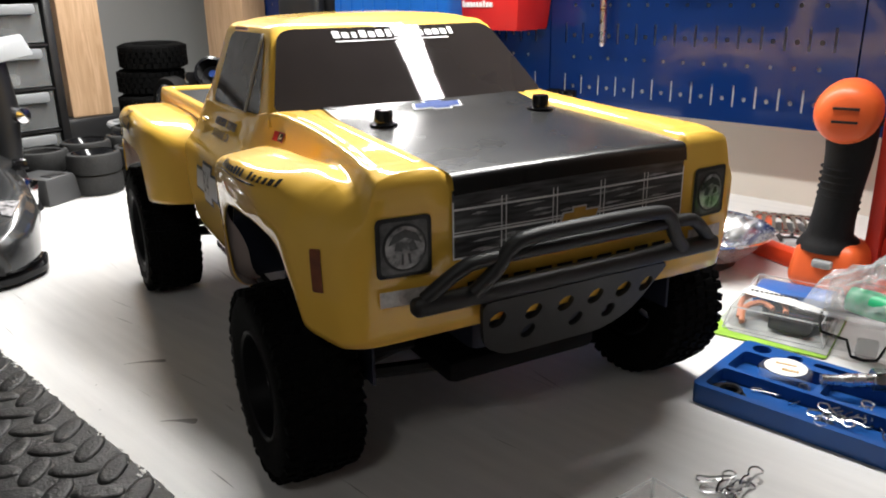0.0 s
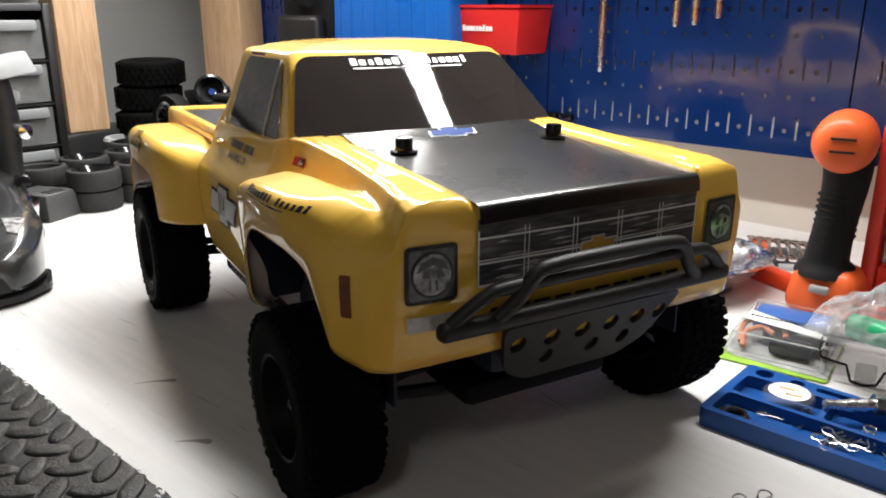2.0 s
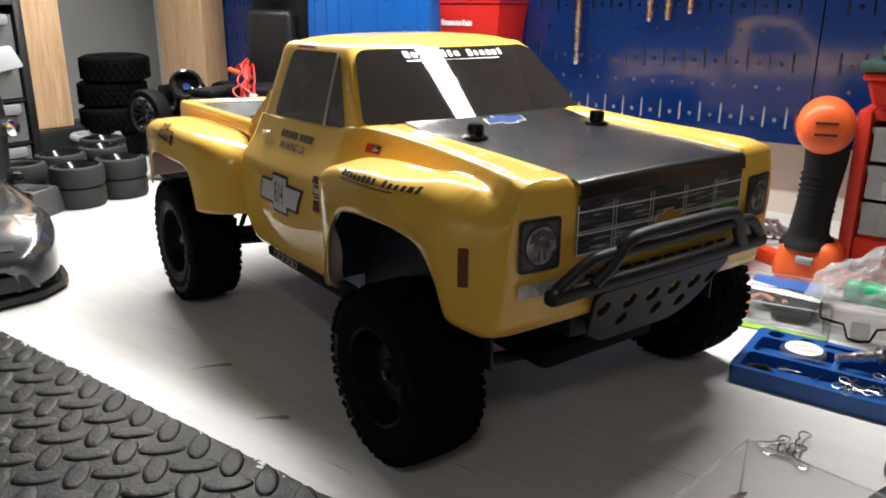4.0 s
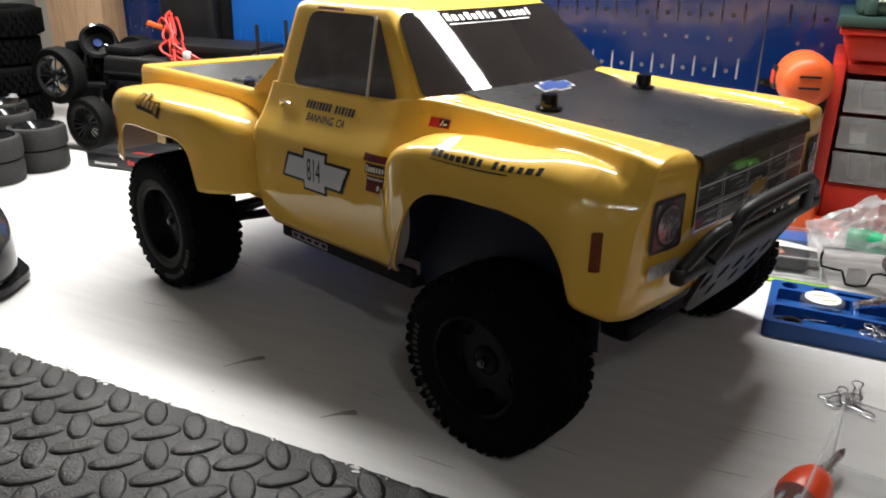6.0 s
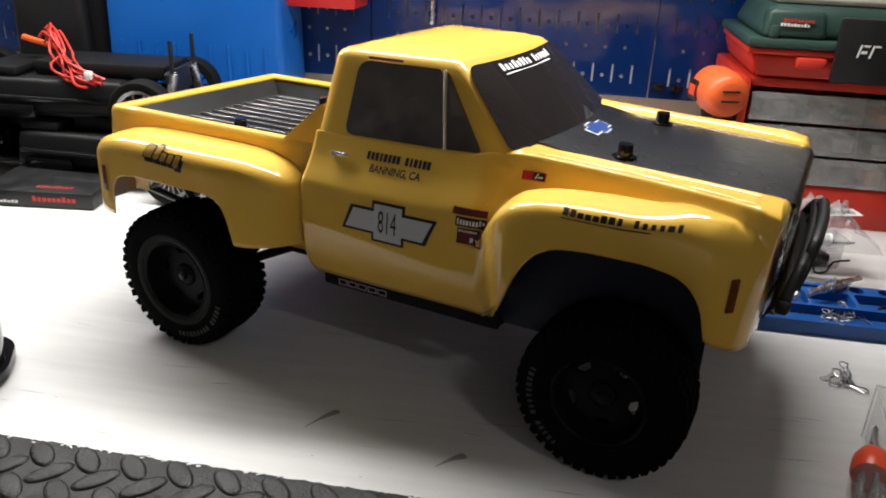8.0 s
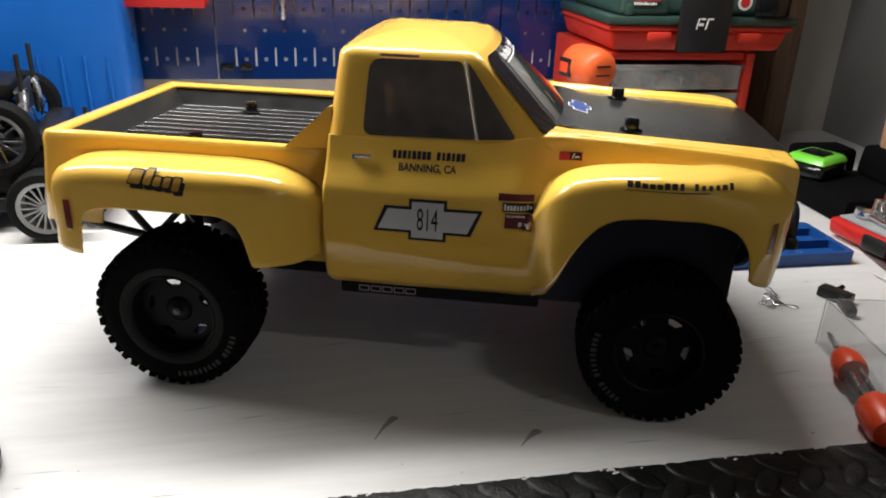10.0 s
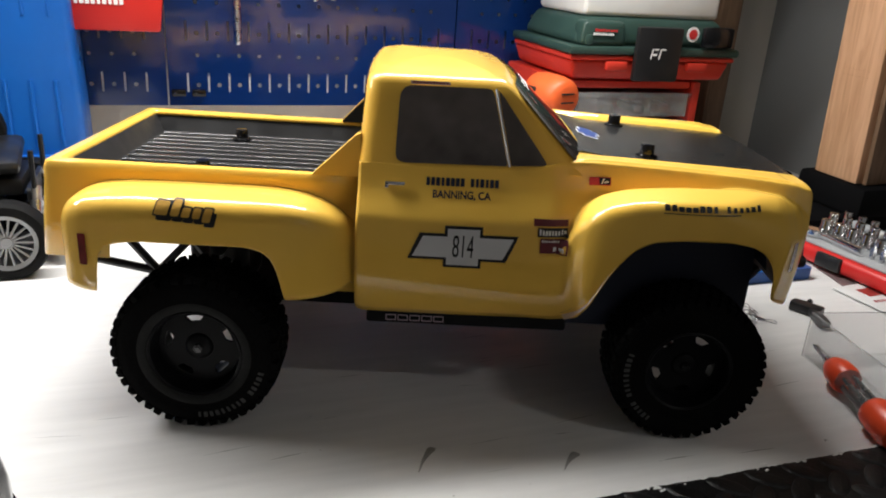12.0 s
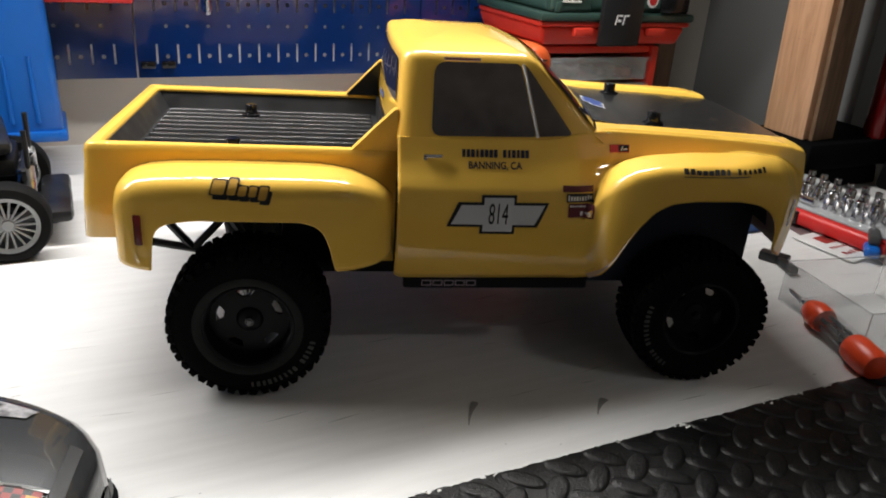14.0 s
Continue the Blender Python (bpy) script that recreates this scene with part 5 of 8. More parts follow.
for sd in (-1, 1):
    nerf = part("nerf_bar", join(soft_box(-0.195, -0.055, sd * 0.1080 - 0.0025, sd * 0.1080 + 0.0025, 0.0630, 0.0765, 0.002),
                                 tube([(-0.19, sd * 0.05, 0.056), (-0.19, sd * 0.106, 0.066)], 0.004), tube([(-0.06, sd * 0.05, 0.056), (-0.06, sd * 0.106, 0.066)], 0.004)), GUARD, truck, "black side guard")
    strokes = []
    for i in range(5):
        x, a, b = -0.1815 + 0.0083 * i, sd * 0.1107, sd * 0.1110
        strokes += [prism([(x, z), (x + 0.0072, z), (x + 0.0072, z + 0.0006), (x, z + 0.0006)], a, b, "y") for z in (0.0658, 0.0696)]
        strokes += [prism([(x + q, 0.0665), (x + q + 0.0006, 0.0665), (x + q + 0.0006, 0.0695), (x + q, 0.0695)], a, b, "y") for q in (0.0, 0.0066)]
    part("guard_lettering", join(*strokes), PINK_PRINT, nerf, "row of thin pinkish outlined bars", smooth=False)
    for x, cx in ((0.021, 0.019), (-0.303, -0.300)):
        part("suspension_arm", join(tube([(cx - 0.022, sd * 0.030, 0.046), (x, sd * 0.104, 0.046)], 0.0042, 8), tube([(cx + 0.022, sd * 0.030, 0.046), (x, sd * 0.104, 0.046)], 0.0042, 8)), BLACK, truck)
        part("damper", join(tube([(x - 0.024, sd * 0.052, 0.122), (x - 0.010, sd * 0.080, 0.070)], 0.0068, 10), tube([(x - 0.010, sd * 0.080, 0.070), (x - 0.004, sd * 0.092, 0.048)], 0.0025, 8)), DARK_GREY, truck)
        part("drive_shaft", tube([(x, sd * 0.02, 0.054), (x, sd * 0.118, 0.055)], 0.0035, 8), BLACK, truck)
part("rear_bumper_bar", tube([(-0.398, -0.078, 0.108), (-0.398, 0.078, 0.108)], 0.0042), BLACK, truck, "black rear bumper bar")
for sd in (-1, 1):
    top = [Vector((-0.398 + 0.100 * q / 4, sd * (0.078 - 0.006 * q / 4), 0.113 - 0.010 * q / 4)) for q in range(5)]
    low = [Vector((-0.398 + 0.100 * q / 4, sd * (0.078 - 0.006 * q / 4), 0.0885 - 0.020 * q / 4)) for q in range(5)]
    web = []
    for q in range(4):
        web.append(tube([top[q], low[q + 1]] if q % 2 else [low[q], top[q + 1]], 0.0030, 6))
    part("rear_cage", join(tube(top, 0.0032), tube(low, 0.0032), *web), BLACK, truck, "black rear cage truss")

# ---- wheels ----
TR, TW = 0.0550, 0.0215                      # radius, half width


def tyre_profile():
    return [(0.0285, -0.0170), (0.0310, -0.0205), (0.0420, -0.0220), (0.0480, -0.0215), (0.0516, -0.0190), (0.0533, -0.0140), (0.0537, 0.0), (0.0533, 0.0140), (0.0516, 0.0190),
            (0.0480, 0.0215), (0.0420, 0.0220), (0.0310, 0.0205), (0.0285, 0.0170)]


def tread_geo():
    """Lugs in staggered rows round the tyre, with shoulder blocks."""
    geos = []
    for row, (y, w, n, off) in enumerate(((-0.0180, 0.0070, 44, 0.0), (-0.0090, 0.0078, 44, 0.5), (0.0, 0.0070, 44, 0.0), (0.0090, 0.0078, 44, 0.5), (0.0180, 0.0070, 44, 0.0))):
        for i in range(n):
            a = 2 * math.pi * (i + off) / n
            long = 0.0058 if row in (0, 4) else 0.0052
            drop = 0.0012 if row in (0, 4) else 0.0
            b = tapered(-long / 2, long / 2, -w / 2, w / 2, 0.0520 - drop * 2, TR - drop, 0.82, 0.0004, 1)
            m = Matrix.Rotation(a, 4, "Y") @ Matrix.Translation((0, y, 0)) @ Matrix.Rotation(radians((row - 2) * 9 if i % 2 else (2 - row) * 5), 4, "Z")
            geos.append(moved(b, m))
    return join(*geos)


def rim_geo():
    """Outer lip and dish of the rim, open between five wide spokes; the outer face is on -y."""
    lip = lathe([(0.0275, 0.017), (0.0285, 0.0175), (0.0295, 0.0165), (0.0290, -0.0165), (0.0302, -0.0195), (0.0306, -0.0205), (0.0298, -0.0210), (0.0285, -0.0200), (0.0272, -0.0110), (0.0262, -0.0065), (0.0258, -0.0045), (0.0268, -0.0035), (0.0275, 0.017)], 48, "y")
    n = 5
    r_in, r_out = 0.0175, 0.0225
    openings = []
    for i in range(n):
        a0 = 2 * math.pi * i / n
        half = radians(17)
        loop = []
        for k in range(5):
            q = a0 - half + 2 * half * k / 4
            loop.append((r_out * math.cos(q), r_out * math.sin(q)))
        for k in range(4):
            q = a0 + half * 0.55 - 1.1 * half * k / 3
            loop.append((r_in * math.cos(q), r_in * math.sin(q)))
        openings.append(loop)
    disc = plate_with_holes(ring(0, 0, 0.0266, n=40), [rounded(q, 0.0016, 2) for q in openings], -0.0085, -0.0060, "y")
    return join(lip, disc)


tyre_me = mesh_of("tyre", *lathe(tyre_profile(), 56, "y"))
tyre_me.materials.append(TYRE)
tread_me = mesh_of("tread", *tread_geo(), smooth=False)
tread_me.materials.append(TYRE)
rim_me = mesh_of("rim", *rim_geo())
rim_me.materials.append(RIM_BLACK)
hub_me = mesh_of("hub", *lathe([(0.0001, -0.0110), (0.0070, -0.0107), (0.0086, -0.0097), (0.0092, -0.0083), (0.0092, 0.006), (0.0001, 0.006)], 24, "y"))
nut_me = mesh_of("wheel_nut", *join(lathe([(0.0001, -0.0143), (0.0016, -0.0143), (0.0018, -0.0137), (0.0018, -0.0105)], 10, "y"), lathe([(0.0024, -0.0137), (0.0030, -0.0137), (0.0034, -0.0129), (0.0034, -0.0105), (0.0024, -0.0105)], 6, "y", True)))
nut_me.materials.append(NUT_STEEL)
hub_me.materials.append(RIM_BLACK)


def side_print():
    geos = []
    rng = random.Random(4)
    for a0, count in ((58, 15),):
        for i in range(count):
            if i == 5:
                continue
            a = radians(a0 + i * 5.2)
            w = rng.choice((0.0016, 0.0024, 0.0020))
            m = Matrix.Rotation(a, 4, "Y") @ Matrix.Translation((0, -0.0221, 0.0440))
            geos.append(moved(box(-w / 2, w / 2, -0.0003, 0.0003, -0.0019, 0.0019), m))
    return join(*geos)


bead_me = mesh_of("sidewall_bead", *lathe([(0.0304, -0.0203), (0.0318, -0.0213), (0.0352, -0.0219), (0.0366, -0.0217), (0.0330, -0.0206)], 56, "y", True))
bead_me.materials.append(BEAD_GREY)
print_me = mesh_of("sidewall_lettering", *side_print(), smooth=False)
print_me.materials.append(TYRE_INK)
for k, (x, y, size, spin) in enumerate(((0.0250, -0.1235, 0.97, 155), (0.0250, 0.1235, 0.97, 10), (-0.302, -0.1325, 1.0, 47), (-0.302, 0.1325, 1.0, 0))):
    wheel = new("wheel")
    wheel.parent = truck
    wheel.matrix_basis = pose(x, y, TR * size, 0, 0, 0 if y < 0 else 180) @ pose(0, 0, 0, 0, spin, 0) @ Matrix.Scale(size, 4)
    wheel.empty_display_size = 0.02
    tagged(wheel, "black off-road wheel with knobbly tyre")
    for nm, me, tag in (("tyre", tyre_me, ""), ("tread", tread_me, ""), ("rim", rim_me, "satin black rim with openings"), ("hub", hub_me, "black hub"), ("wheel_nut", nut_me, "small bright steel wheel nut"), ("sidewall_print", print_me, ""), ("sidewall_bead", bead_me, "dusty black bead round the rim")):
        if nm == "sidewall_bead" and x > 0:
            continue
        ob = new(nm, me)
        ob.parent = wheel
        if tag:
            tagged(ob, tag)

# ---- rubber mat along the bench edge ----
MAT_V0, MAT_V1, MAT_U0, MAT_U1, MAT_Z = -0.346, -0.190, -0.95, 0.70, 0.0035


def mat_base():
    rng = random.Random(7)
    n = 320
    vs, fs = [], []
    for i in range(n + 1):
        u = MAT_U0 + (MAT_U1 - MAT_U0) * i / n
        j = 0.0016 * noise.noise((u * 130, 0, 0)) + rng.uniform(-0.0006, 0.0006)
        k = 0.0010 * noise.noise((u * 90, 5, 0))
        vs += [(u, MAT_V0 + k, 0.0004), (u, MAT_V0 + k, MAT_Z), (u, MAT_V0 + 0.004, MAT_Z), (u, MAT_V1 - 0.004, MAT_Z), (u, MAT_V1 + j, MAT_Z - 0.0003), (u, MAT_V1 + j + 0.0004, 0.0004)]
    for i in range(n):
        fs += [(i * 6 + q, (i + 1) * 6 + q, (i + 1) * 6 + q + 1, i * 6 + q + 1) for q in range(5)]
    return vs, fs


def lozenge(length=0.0290, width=0.0138, high=0.0017):
    rings = []
    for s, z in ((1.0, 0.0), (0.94, high * 0.55), (0.80, high * 0.9), (0.55, high)):
        loop = []
        for k in range(14):
            a = 2 * math.pi * k / 14
            loop.append((length / 2 * s * math.copysign(abs(math.cos(a)) ** 0.95, math.cos(a)), width / 2 * s * math.sin(a), z))
        rings.append(loop)
    vs = [p for r in rings for p in r]
    fs = [(i * 14 + k, i * 14 + (k + 1) % 14, (i + 1) * 14 + (k + 1) % 14, (i + 1) * 14 + k) for i in range(3) for k in range(14)]
    fs.append(tuple(range(42, 56)))
    return vs, fs


rubber_mat = thing("rubber_mat", ROOM, "black rubber mat with raised tread lozenges and a frayed edge", "mat")
part("mat_sheet", mat_base(), RUBBER_MAT, rubber_mat)
geos, P = [], 0.0300
for i in range(-1, int((MAT_U1 - MAT_U0) / P) + 1):
    for j in range(-1, 11):
        u = MAT_U0 + (i + (j % 2) / 2) * P
        v = MAT_V1 - 0.0115 - j * P / 2
        if MAT_U0 + 0.012 < u < MAT_U1 - 0.012 and MAT_V0 + 0.010 < v < MAT_V1 - 0.009:
            geos.append(moved(lozenge(), pose(u, v, MAT_Z - 0.0002, 0, 0, 45 if j % 2 else 135)))
tread = part("tread_pattern", join(*geos), RUBBER_MAT, rubber_mat, "raised rubber lozenges")
tagged(tread, kind="stuff")

chips = []
rng_c = random.Random(31)
for k in range(150):
    u, v = rng_c.uniform(-0.62, 0.30), MAT_V1 + rng_c.gauss(-0.0006, 0.0012)
    w, d = rng_c.uniform(0.0005, 0.0022), rng_c.uniform(0.0003, 0.0008)
    chips.append(moved(box(-w, w, -d, d, 0.0, 0.0006), pose(u, v, MAT_Z - 0.0002, rng_c.uniform(-8, 8), rng_c.uniform(-8, 8), rng_c.uniform(-30, 30))))
ob = part("paint_chips", join(*chips), WHITE_PLASTIC, None, smooth=False, m=ROOM)
tagged(ob, "white paint chips along the frayed edge of the mat", "paint chips", kind="stuff")

# dark smears on the paint
STAIN = material("grey_smear_on_paint", (0.11, 0.105, 0.09), 0.6, alpha=0.5, stain=0.3, stain_scale=120)
for x0, y0, x1, y1, w in ((-0.1540, -0.1925, -0.1450, -0.1655, 0.0032), (-0.0600, -0.1840, -0.0485, -0.1645, 0.0036), (0.1340, -0.1395, 0.1365, -0.1370, 0.0014)):
    d = Vector((x1 - x0, y1 - y0, 0))
    sdv = Vector((-d.y, d.x, 0)).normalized()
    left, right = [], []
    for q in range(13):
        f = q / 12
        p = Vector((x0, y0, 0.0006)) + d * f + sdv * 0.0012 * math.sin(f * math.pi)
        half = w * (0.12 + 0.88 * f ** 1.6) * (1.0 if q < 12 else 0.55)
        left.append(tuple(p + sdv * half))
        right.append(tuple(p - sdv * half))
    ob = part("paint_smear", (left + right, [(q, q + 1, 14 + q, 13 + q) for q in range(12)]), STAIN, None, smooth=False)
    tagged(ob, "small dark smear on the white bench paint", "stain", "smears on the bench", "structure")

# long thin scratches along the grain of the paint
rng_s = random.Random(23)
strips = []
for k in range(70):
    u, v = rng_s.uniform(-0.62, 0.30), rng_s.uniform(-0.33, 0.06)
    ln, w, a = rng_s.uniform(0.006, 0.045), rng_s.uniform(0.00012, 0.00030), radians(rng_s.gauss(0, 5))
    strips.append(moved(([(0, -w, 0), (ln * 0.5, -w * 1.6, 0), (ln, 0, 0), (ln * 0.5, w * 1.6, 0)], [(0, 1, 2, 3)]), Matrix.Translation((u, v, 0.0005)) @ Matrix.Rotation(a, 4, "Z")))
surface("paint_scratches", join(*strips), STAIN, ROOM, "fine grey scratches in the white bench paint", "scratches")

# ---- blue parts tray ----
tray = thing("parts_tray", at(0.115, 0.083), "blue plastic magnetic parts tray with compartments, on white bench", "parts tray")
TL, TD, TH = 0.195, 0.084, 0.0130


def hole_rect(x0, x1, y0, y1):
    return rounded([(x0, y0), (x1, y0), (x1, y1), (x0, y1)], 0.004, 3)


pockets = [hole_rect(0.006, TL - 0.006, 0.005, 0.033), hole_rect(0.006, 0.060, 0.037, 0.066), hole_rect(0.064, 0.100, 0.037, 0.066), hole_rect(0.104, 0.140, 0.037, 0.066), hole_rect(0.144, TL - 0.006, 0.037, 0.066)]
rounds = [ring(0.014, 0.0755, 0.0062, n=16), ring(0.036, 0.0755, 0.0050, n=16), hole_rect(0.048, 0.096, 0.0725, 0.0785), ring(0.110, 0.0755, 0.0068, n=16), ring(0.135, 0.0755, 0.0060, n=16), ring(0.160, 0.0755, 0.0050, n=16)]
edge = rounded([(0, 0), (TL, 0), (TL, TD), (0, TD)], 0.005, 4)
part("tray_rim", plate_with_holes(edge, pockets + rounds, TH - 0.003, TH), TRAY_BLUE, tray)
part("tray_wall", join(*[plate_with_holes(rounded([(0, 0), (TL, 0), (TL, TD), (0, TD)], 0.005, 4), pockets + rounds, 0.004, TH - 0.003)]), TRAY_BLUE, tray)
part("tray_base", prism(rounded([(0.0001, 0.0001), (TL - 0.0001, 0.0001), (TL - 0.0001, TD - 0.0001), (0.0001, TD - 0.0001)], 0.005, 4), 0.0, 0.0045), TRAY_BLUE, tray)

disc = thing("round_case", at(0.1535, 0.1345, 0.0047, 12) @ Matrix.Diagonal((0.84, 0.84, 1, 1)), "round clear case with a white and yellow label", "small case")
part("case_body", lathe([(0.0001, 0.0), (0.0180, 0.0), (0.0192, 0.0012), (0.0192, 0.0105), (0.0180, 0.0118), (0.0001, 0.0118)], 32), CLEAR, disc)
part("case_label", lathe([(0.0001, 0.0121), (0.0155, 0.0121), (0.0155, 0.0125), (0.0001, 0.0125)], 32), WHITE_PLASTIC, disc, "white round label")
part("label_print", join(*[prism(p, 0.0126, 0.0128) for p in letters(-0.008, 0.007, 0.003, 0.0060, 9, 2) + letters(-0.002, 0.010, -0.007, -0.0035, 6, 3)]), GOLD_PRINT, disc, "yellow and grey print", smooth=False)

rod = thing("steel_wrench", at(0.176, 0.132, 0.0172, 38), "short bright steel cross wrench lying over the tray", "wrench")
part("wrench_shaft", tube([(0, 0, 0.0), (0.012, 0, 0.0), (0.016, 0, 0.0), (0.048, 0, 0.001), (0.052, 0, 0.001), (0.070, 0, 0.001)], 0.0035, 12, radii=[0.0032, 0.0032, 0.0042, 0.0042, 0.0034, 0.0034]), BRIGHT_STEEL, rod)
part("wrench_collar", lathe([(0.0030, -0.004), (0.0068, -0.004), (0.0068, 0.004), (0.0030, 0.004)], 6, "x", True), STEEL, rod, m=pose(0.034, 0, 0.001))

# loose clips, rings and screws


def hairpin(size=0.022, r=0.0006):
    pts = [(0, 0.0022, 0), (size * 0.35, 0.0030, 0), (size * 0.5, 0.0018, 0), (size * 0.65, 0.0030, 0), (size * 0.86, 0.0036, 0), (size, 0.0, 0.0), (size * 0.86, -0.0036, 0), (size * 0.6, -0.0014, 0), (0, -0.0012, 0)]
    return tube(curve_pts(pts, 4), r, 5)


pin_me = mesh_of("clip_wire", *hairpin())
pin_me.materials.append(STEEL)


def spring_clip(m, scale=1.0):
    ob = new("body_clip", pin_me)
    ob.matrix_basis = m @ Matrix.Scale(scale, 4)
    tagged(ob, "small bent steel wire body clip", "body clip", "loose body clips")


rng = random.Random(11)
for i in range(7):
    spring_clip(at(0.178 + rng.uniform(-0.008, 0.010), 0.008 + rng.uniform(-0.008, 0.012), 0.001 + 0.0011 * (i // 2), rng.uniform(-60, 240), rng.uniform(-6, 6), rng.uniform(-9, 4)), 0.9)
for i in range(12):
    spring_clip(at(0.199 + rng.uniform(-0.016, 0.012), 0.1075 + rng.uniform(-0.008, 0.009), 0.0058 + 0.0011 * (i // 2), rng.uniform(0, 360), rng.uniform(-8, 8), rng.uniform(-8, 4)), 0.95)
for u, v, a in ((0.142, 0.112, 20), (0.167, 0.110, 70), (0.223, 0.104, 110), (0.247, 0.101, 10), (0.176, 0.128, 140)):
    spring_clip(at(u, v, 0.0062, a), 0.8)
for k, (u, v, z, r) in enumerate(((0.1305, 0.0985, 0.0062, 0.0075), (0.1340, 0.0960, 0.0085, 0.0068), (0.1405, 0.0965, 0.0060, 0.0030), (0.245, 0.130, 0.0062, 0.008))):
    ob = part("rubber_ring", moved(lathe([(r + 0.0019 * math.cos(2 * math.pi * q / 6), 0.0019 * math.sin(2 * math.pi * q / 6)) for q in range(6)], 22, close=True), Matrix.Identity(4)), BLACK, None, m=at(u, v, z, 0, 5 * k))
    tagged(ob, "small black rubber ring in the tray", "rubber ring", "rings in the tray")

# ---- blister pack ----
pack = thing("blister_pack", at(0.078, 0.186, 0.0, 8), "clear blister pack on green card with a blue plug and wires", "blister pack")
part("card", prism(rounded([(0.0, 0.0), (0.082, 0.0), (0.082, 0.118), (0.0, 0.118)], 0.004, 3), 0.0005, 0.0016), GREEN_CARD, pack, "green and white printed card")
part("card_field", prism([(0.012, 0.010), (0.0815, 0.004), (0.0815, 0.1175), (0.0005, 0.1175), (0.0005, 0.030)], 0.0018, 0.0021), CARD_PALE, pack, "silver grey printed card field")
part("bubble", tapered(0.007, 0.077, 0.012, 0.104, 0.0024, 0.0195, 0.90, 0.006, 2), CLEAR, pack, "clear plastic bubble")
part("blue_plug", soft_box(0.013, 0.071, 0.068, 0.097, 0.004, 0.0180, 0.003), BIN_BLUE, pack, "blue plastic plug")
part("black_plug", join(soft_box(0.036, 0.066, 0.022, 0.042, 0.004, 0.014, 0.003), soft_box(0.026, 0.070, 0.046, 0.062, 0.004, 0.014, 0.003)), BLACK_GLOSS, pack, "black connector block")
top_e = [(0.0105, 0.0166, 0.0190), (0.0735, 0.0166, 0.0190), (0.0735, 0.0994, 0.0190), (0.0105, 0.0994, 0.0190)]
low_e = [(0.007, 0.012, 0.003), (0.077, 0.012, 0.003), (0.077, 0.104, 0.003), (0.007, 0.104, 0.003)]
part("bubble_edge", join(tube(top_e + top_e[:1], 0.0006, 6), tube(low_e + low_e[:1], 0.0005, 6), *[tube([p, q], 0.0006, 6) for p, q in zip(top_e, low_e)]), EDGE_CLEAR, pack, "bright edges of the clear bubble")
part("lead", tube(curve_pts([(0.014, 0.030, 0.006), (0.012, 0.046, 0.015), (0.024, 0.058, 0.018), (0.040, 0.052, 0.016), (0.046, 0.036, 0.014)], 8), 0.0022, 8), COPPER, pack, "pinkish brown wire")
part("lead", tube(curve_pts([(0.018, 0.022, 0.006), (0.016, 0.036, 0.012), (0.026, 0.044, 0.016), (0.036, 0.040, 0.014)], 8), 0.0022, 8), COPPER, pack, "pinkish brown wire")
part("insert_label", prism([(0.010, 0.046), (0.074, 0.034), (0.074, 0.042), (0.012, 0.068)], 0.0200, 0.0203), PAPER, pack, "white wedge-shaped label")
part("label_print", join(*[prism(p, 0.0205, 0.0207) for p in letters(0.014, 0.050, 0.0535, 0.0570, 10, 44)]), BLACK_PRINT, pack, smooth=False)

# ---- smoke box and bag ----
smoke = thing("smoke_case", at(0.152, 0.213, 0.0, 14), "smoke grey clear plastic case half full of small parts", "plastic case")
part("case_shell", tapered(0.0, 0.085, 0.0, 0.062, 0.0, 0.030, 1.03, 0.006, 3), SMOKE, smoke)
part("case_rim", plate_with_holes(rounded([(-0.004, -0.004), (0.089, -0.004), (0.089, 0.066), (-0.004, 0.066)], 0.008, 4), [rounded([(0.004, 0.004), (0.081, 0.004), (0.081, 0.058), (0.004, 0.058)], 0.006, 4)], 0.0302, 0.0330), SMOKE, smoke)
part("case_foot", join(soft_box(0.020, 0.034, -0.006, 0.004, 0.0, 0.014, 0.002), soft_box(0.052, 0.066, -0.006, 0.004, 0.0, 0.014, 0.002)), SMOKE, smoke)
part("case_edge", join(tube(curve_pts([(-0.004, -0.0045, 0.031), (-0.003, -0.0045, 0.016), (0.014, -0.0045, 0.013), (0.018, -0.0062, 0.002), (0.034, -0.0062, 0.002), (0.038, -0.0045, 0.012), (0.050, -0.0045, 0.012), (0.054, -0.0062, 0.002), (0.066, -0.0062, 0.002), (0.072, -0.0045, 0.012), (0.089, -0.0045, 0.014)], 2), 0.0011, 6),
                      tube([(-0.004, -0.0045, 0.0330), (0.089, -0.0045, 0.0330)], 0.0011, 6)), BLACK_GLOSS, smoke, "dark moulded edge")
part("dark_insert", soft_box(0.058, 0.078, 0.010, 0.040, 0.003, 0.014, 0.003), BLACK, smoke)


def crumple(w, d, h, seed, nx=18, ny=14):
    vs, fs = [], []
    for i in range(nx + 1):
        for j in range(ny + 1):
            a, b = i / nx, j / ny
            dome = (math.sin(math.pi * a) * math.sin(math.pi * b)) ** 0.6
            n = noise.noise((a * 5 + seed, b * 5, 0)) * 0.45 + abs(noise.noise((a * 11 + seed, b * 9, 3))) * 0.55
            vs.append((w * (a - 0.5), d * (b - 0.5), h * dome * (0.8 + n) + 0.002))
    fs = [(i * (ny + 1) + j, (i + 1) * (ny + 1) + j, (i + 1) * (ny + 1) + j + 1, i * (ny + 1) + j + 1) for i in range(nx) for j in range(ny)]
    return vs, fs


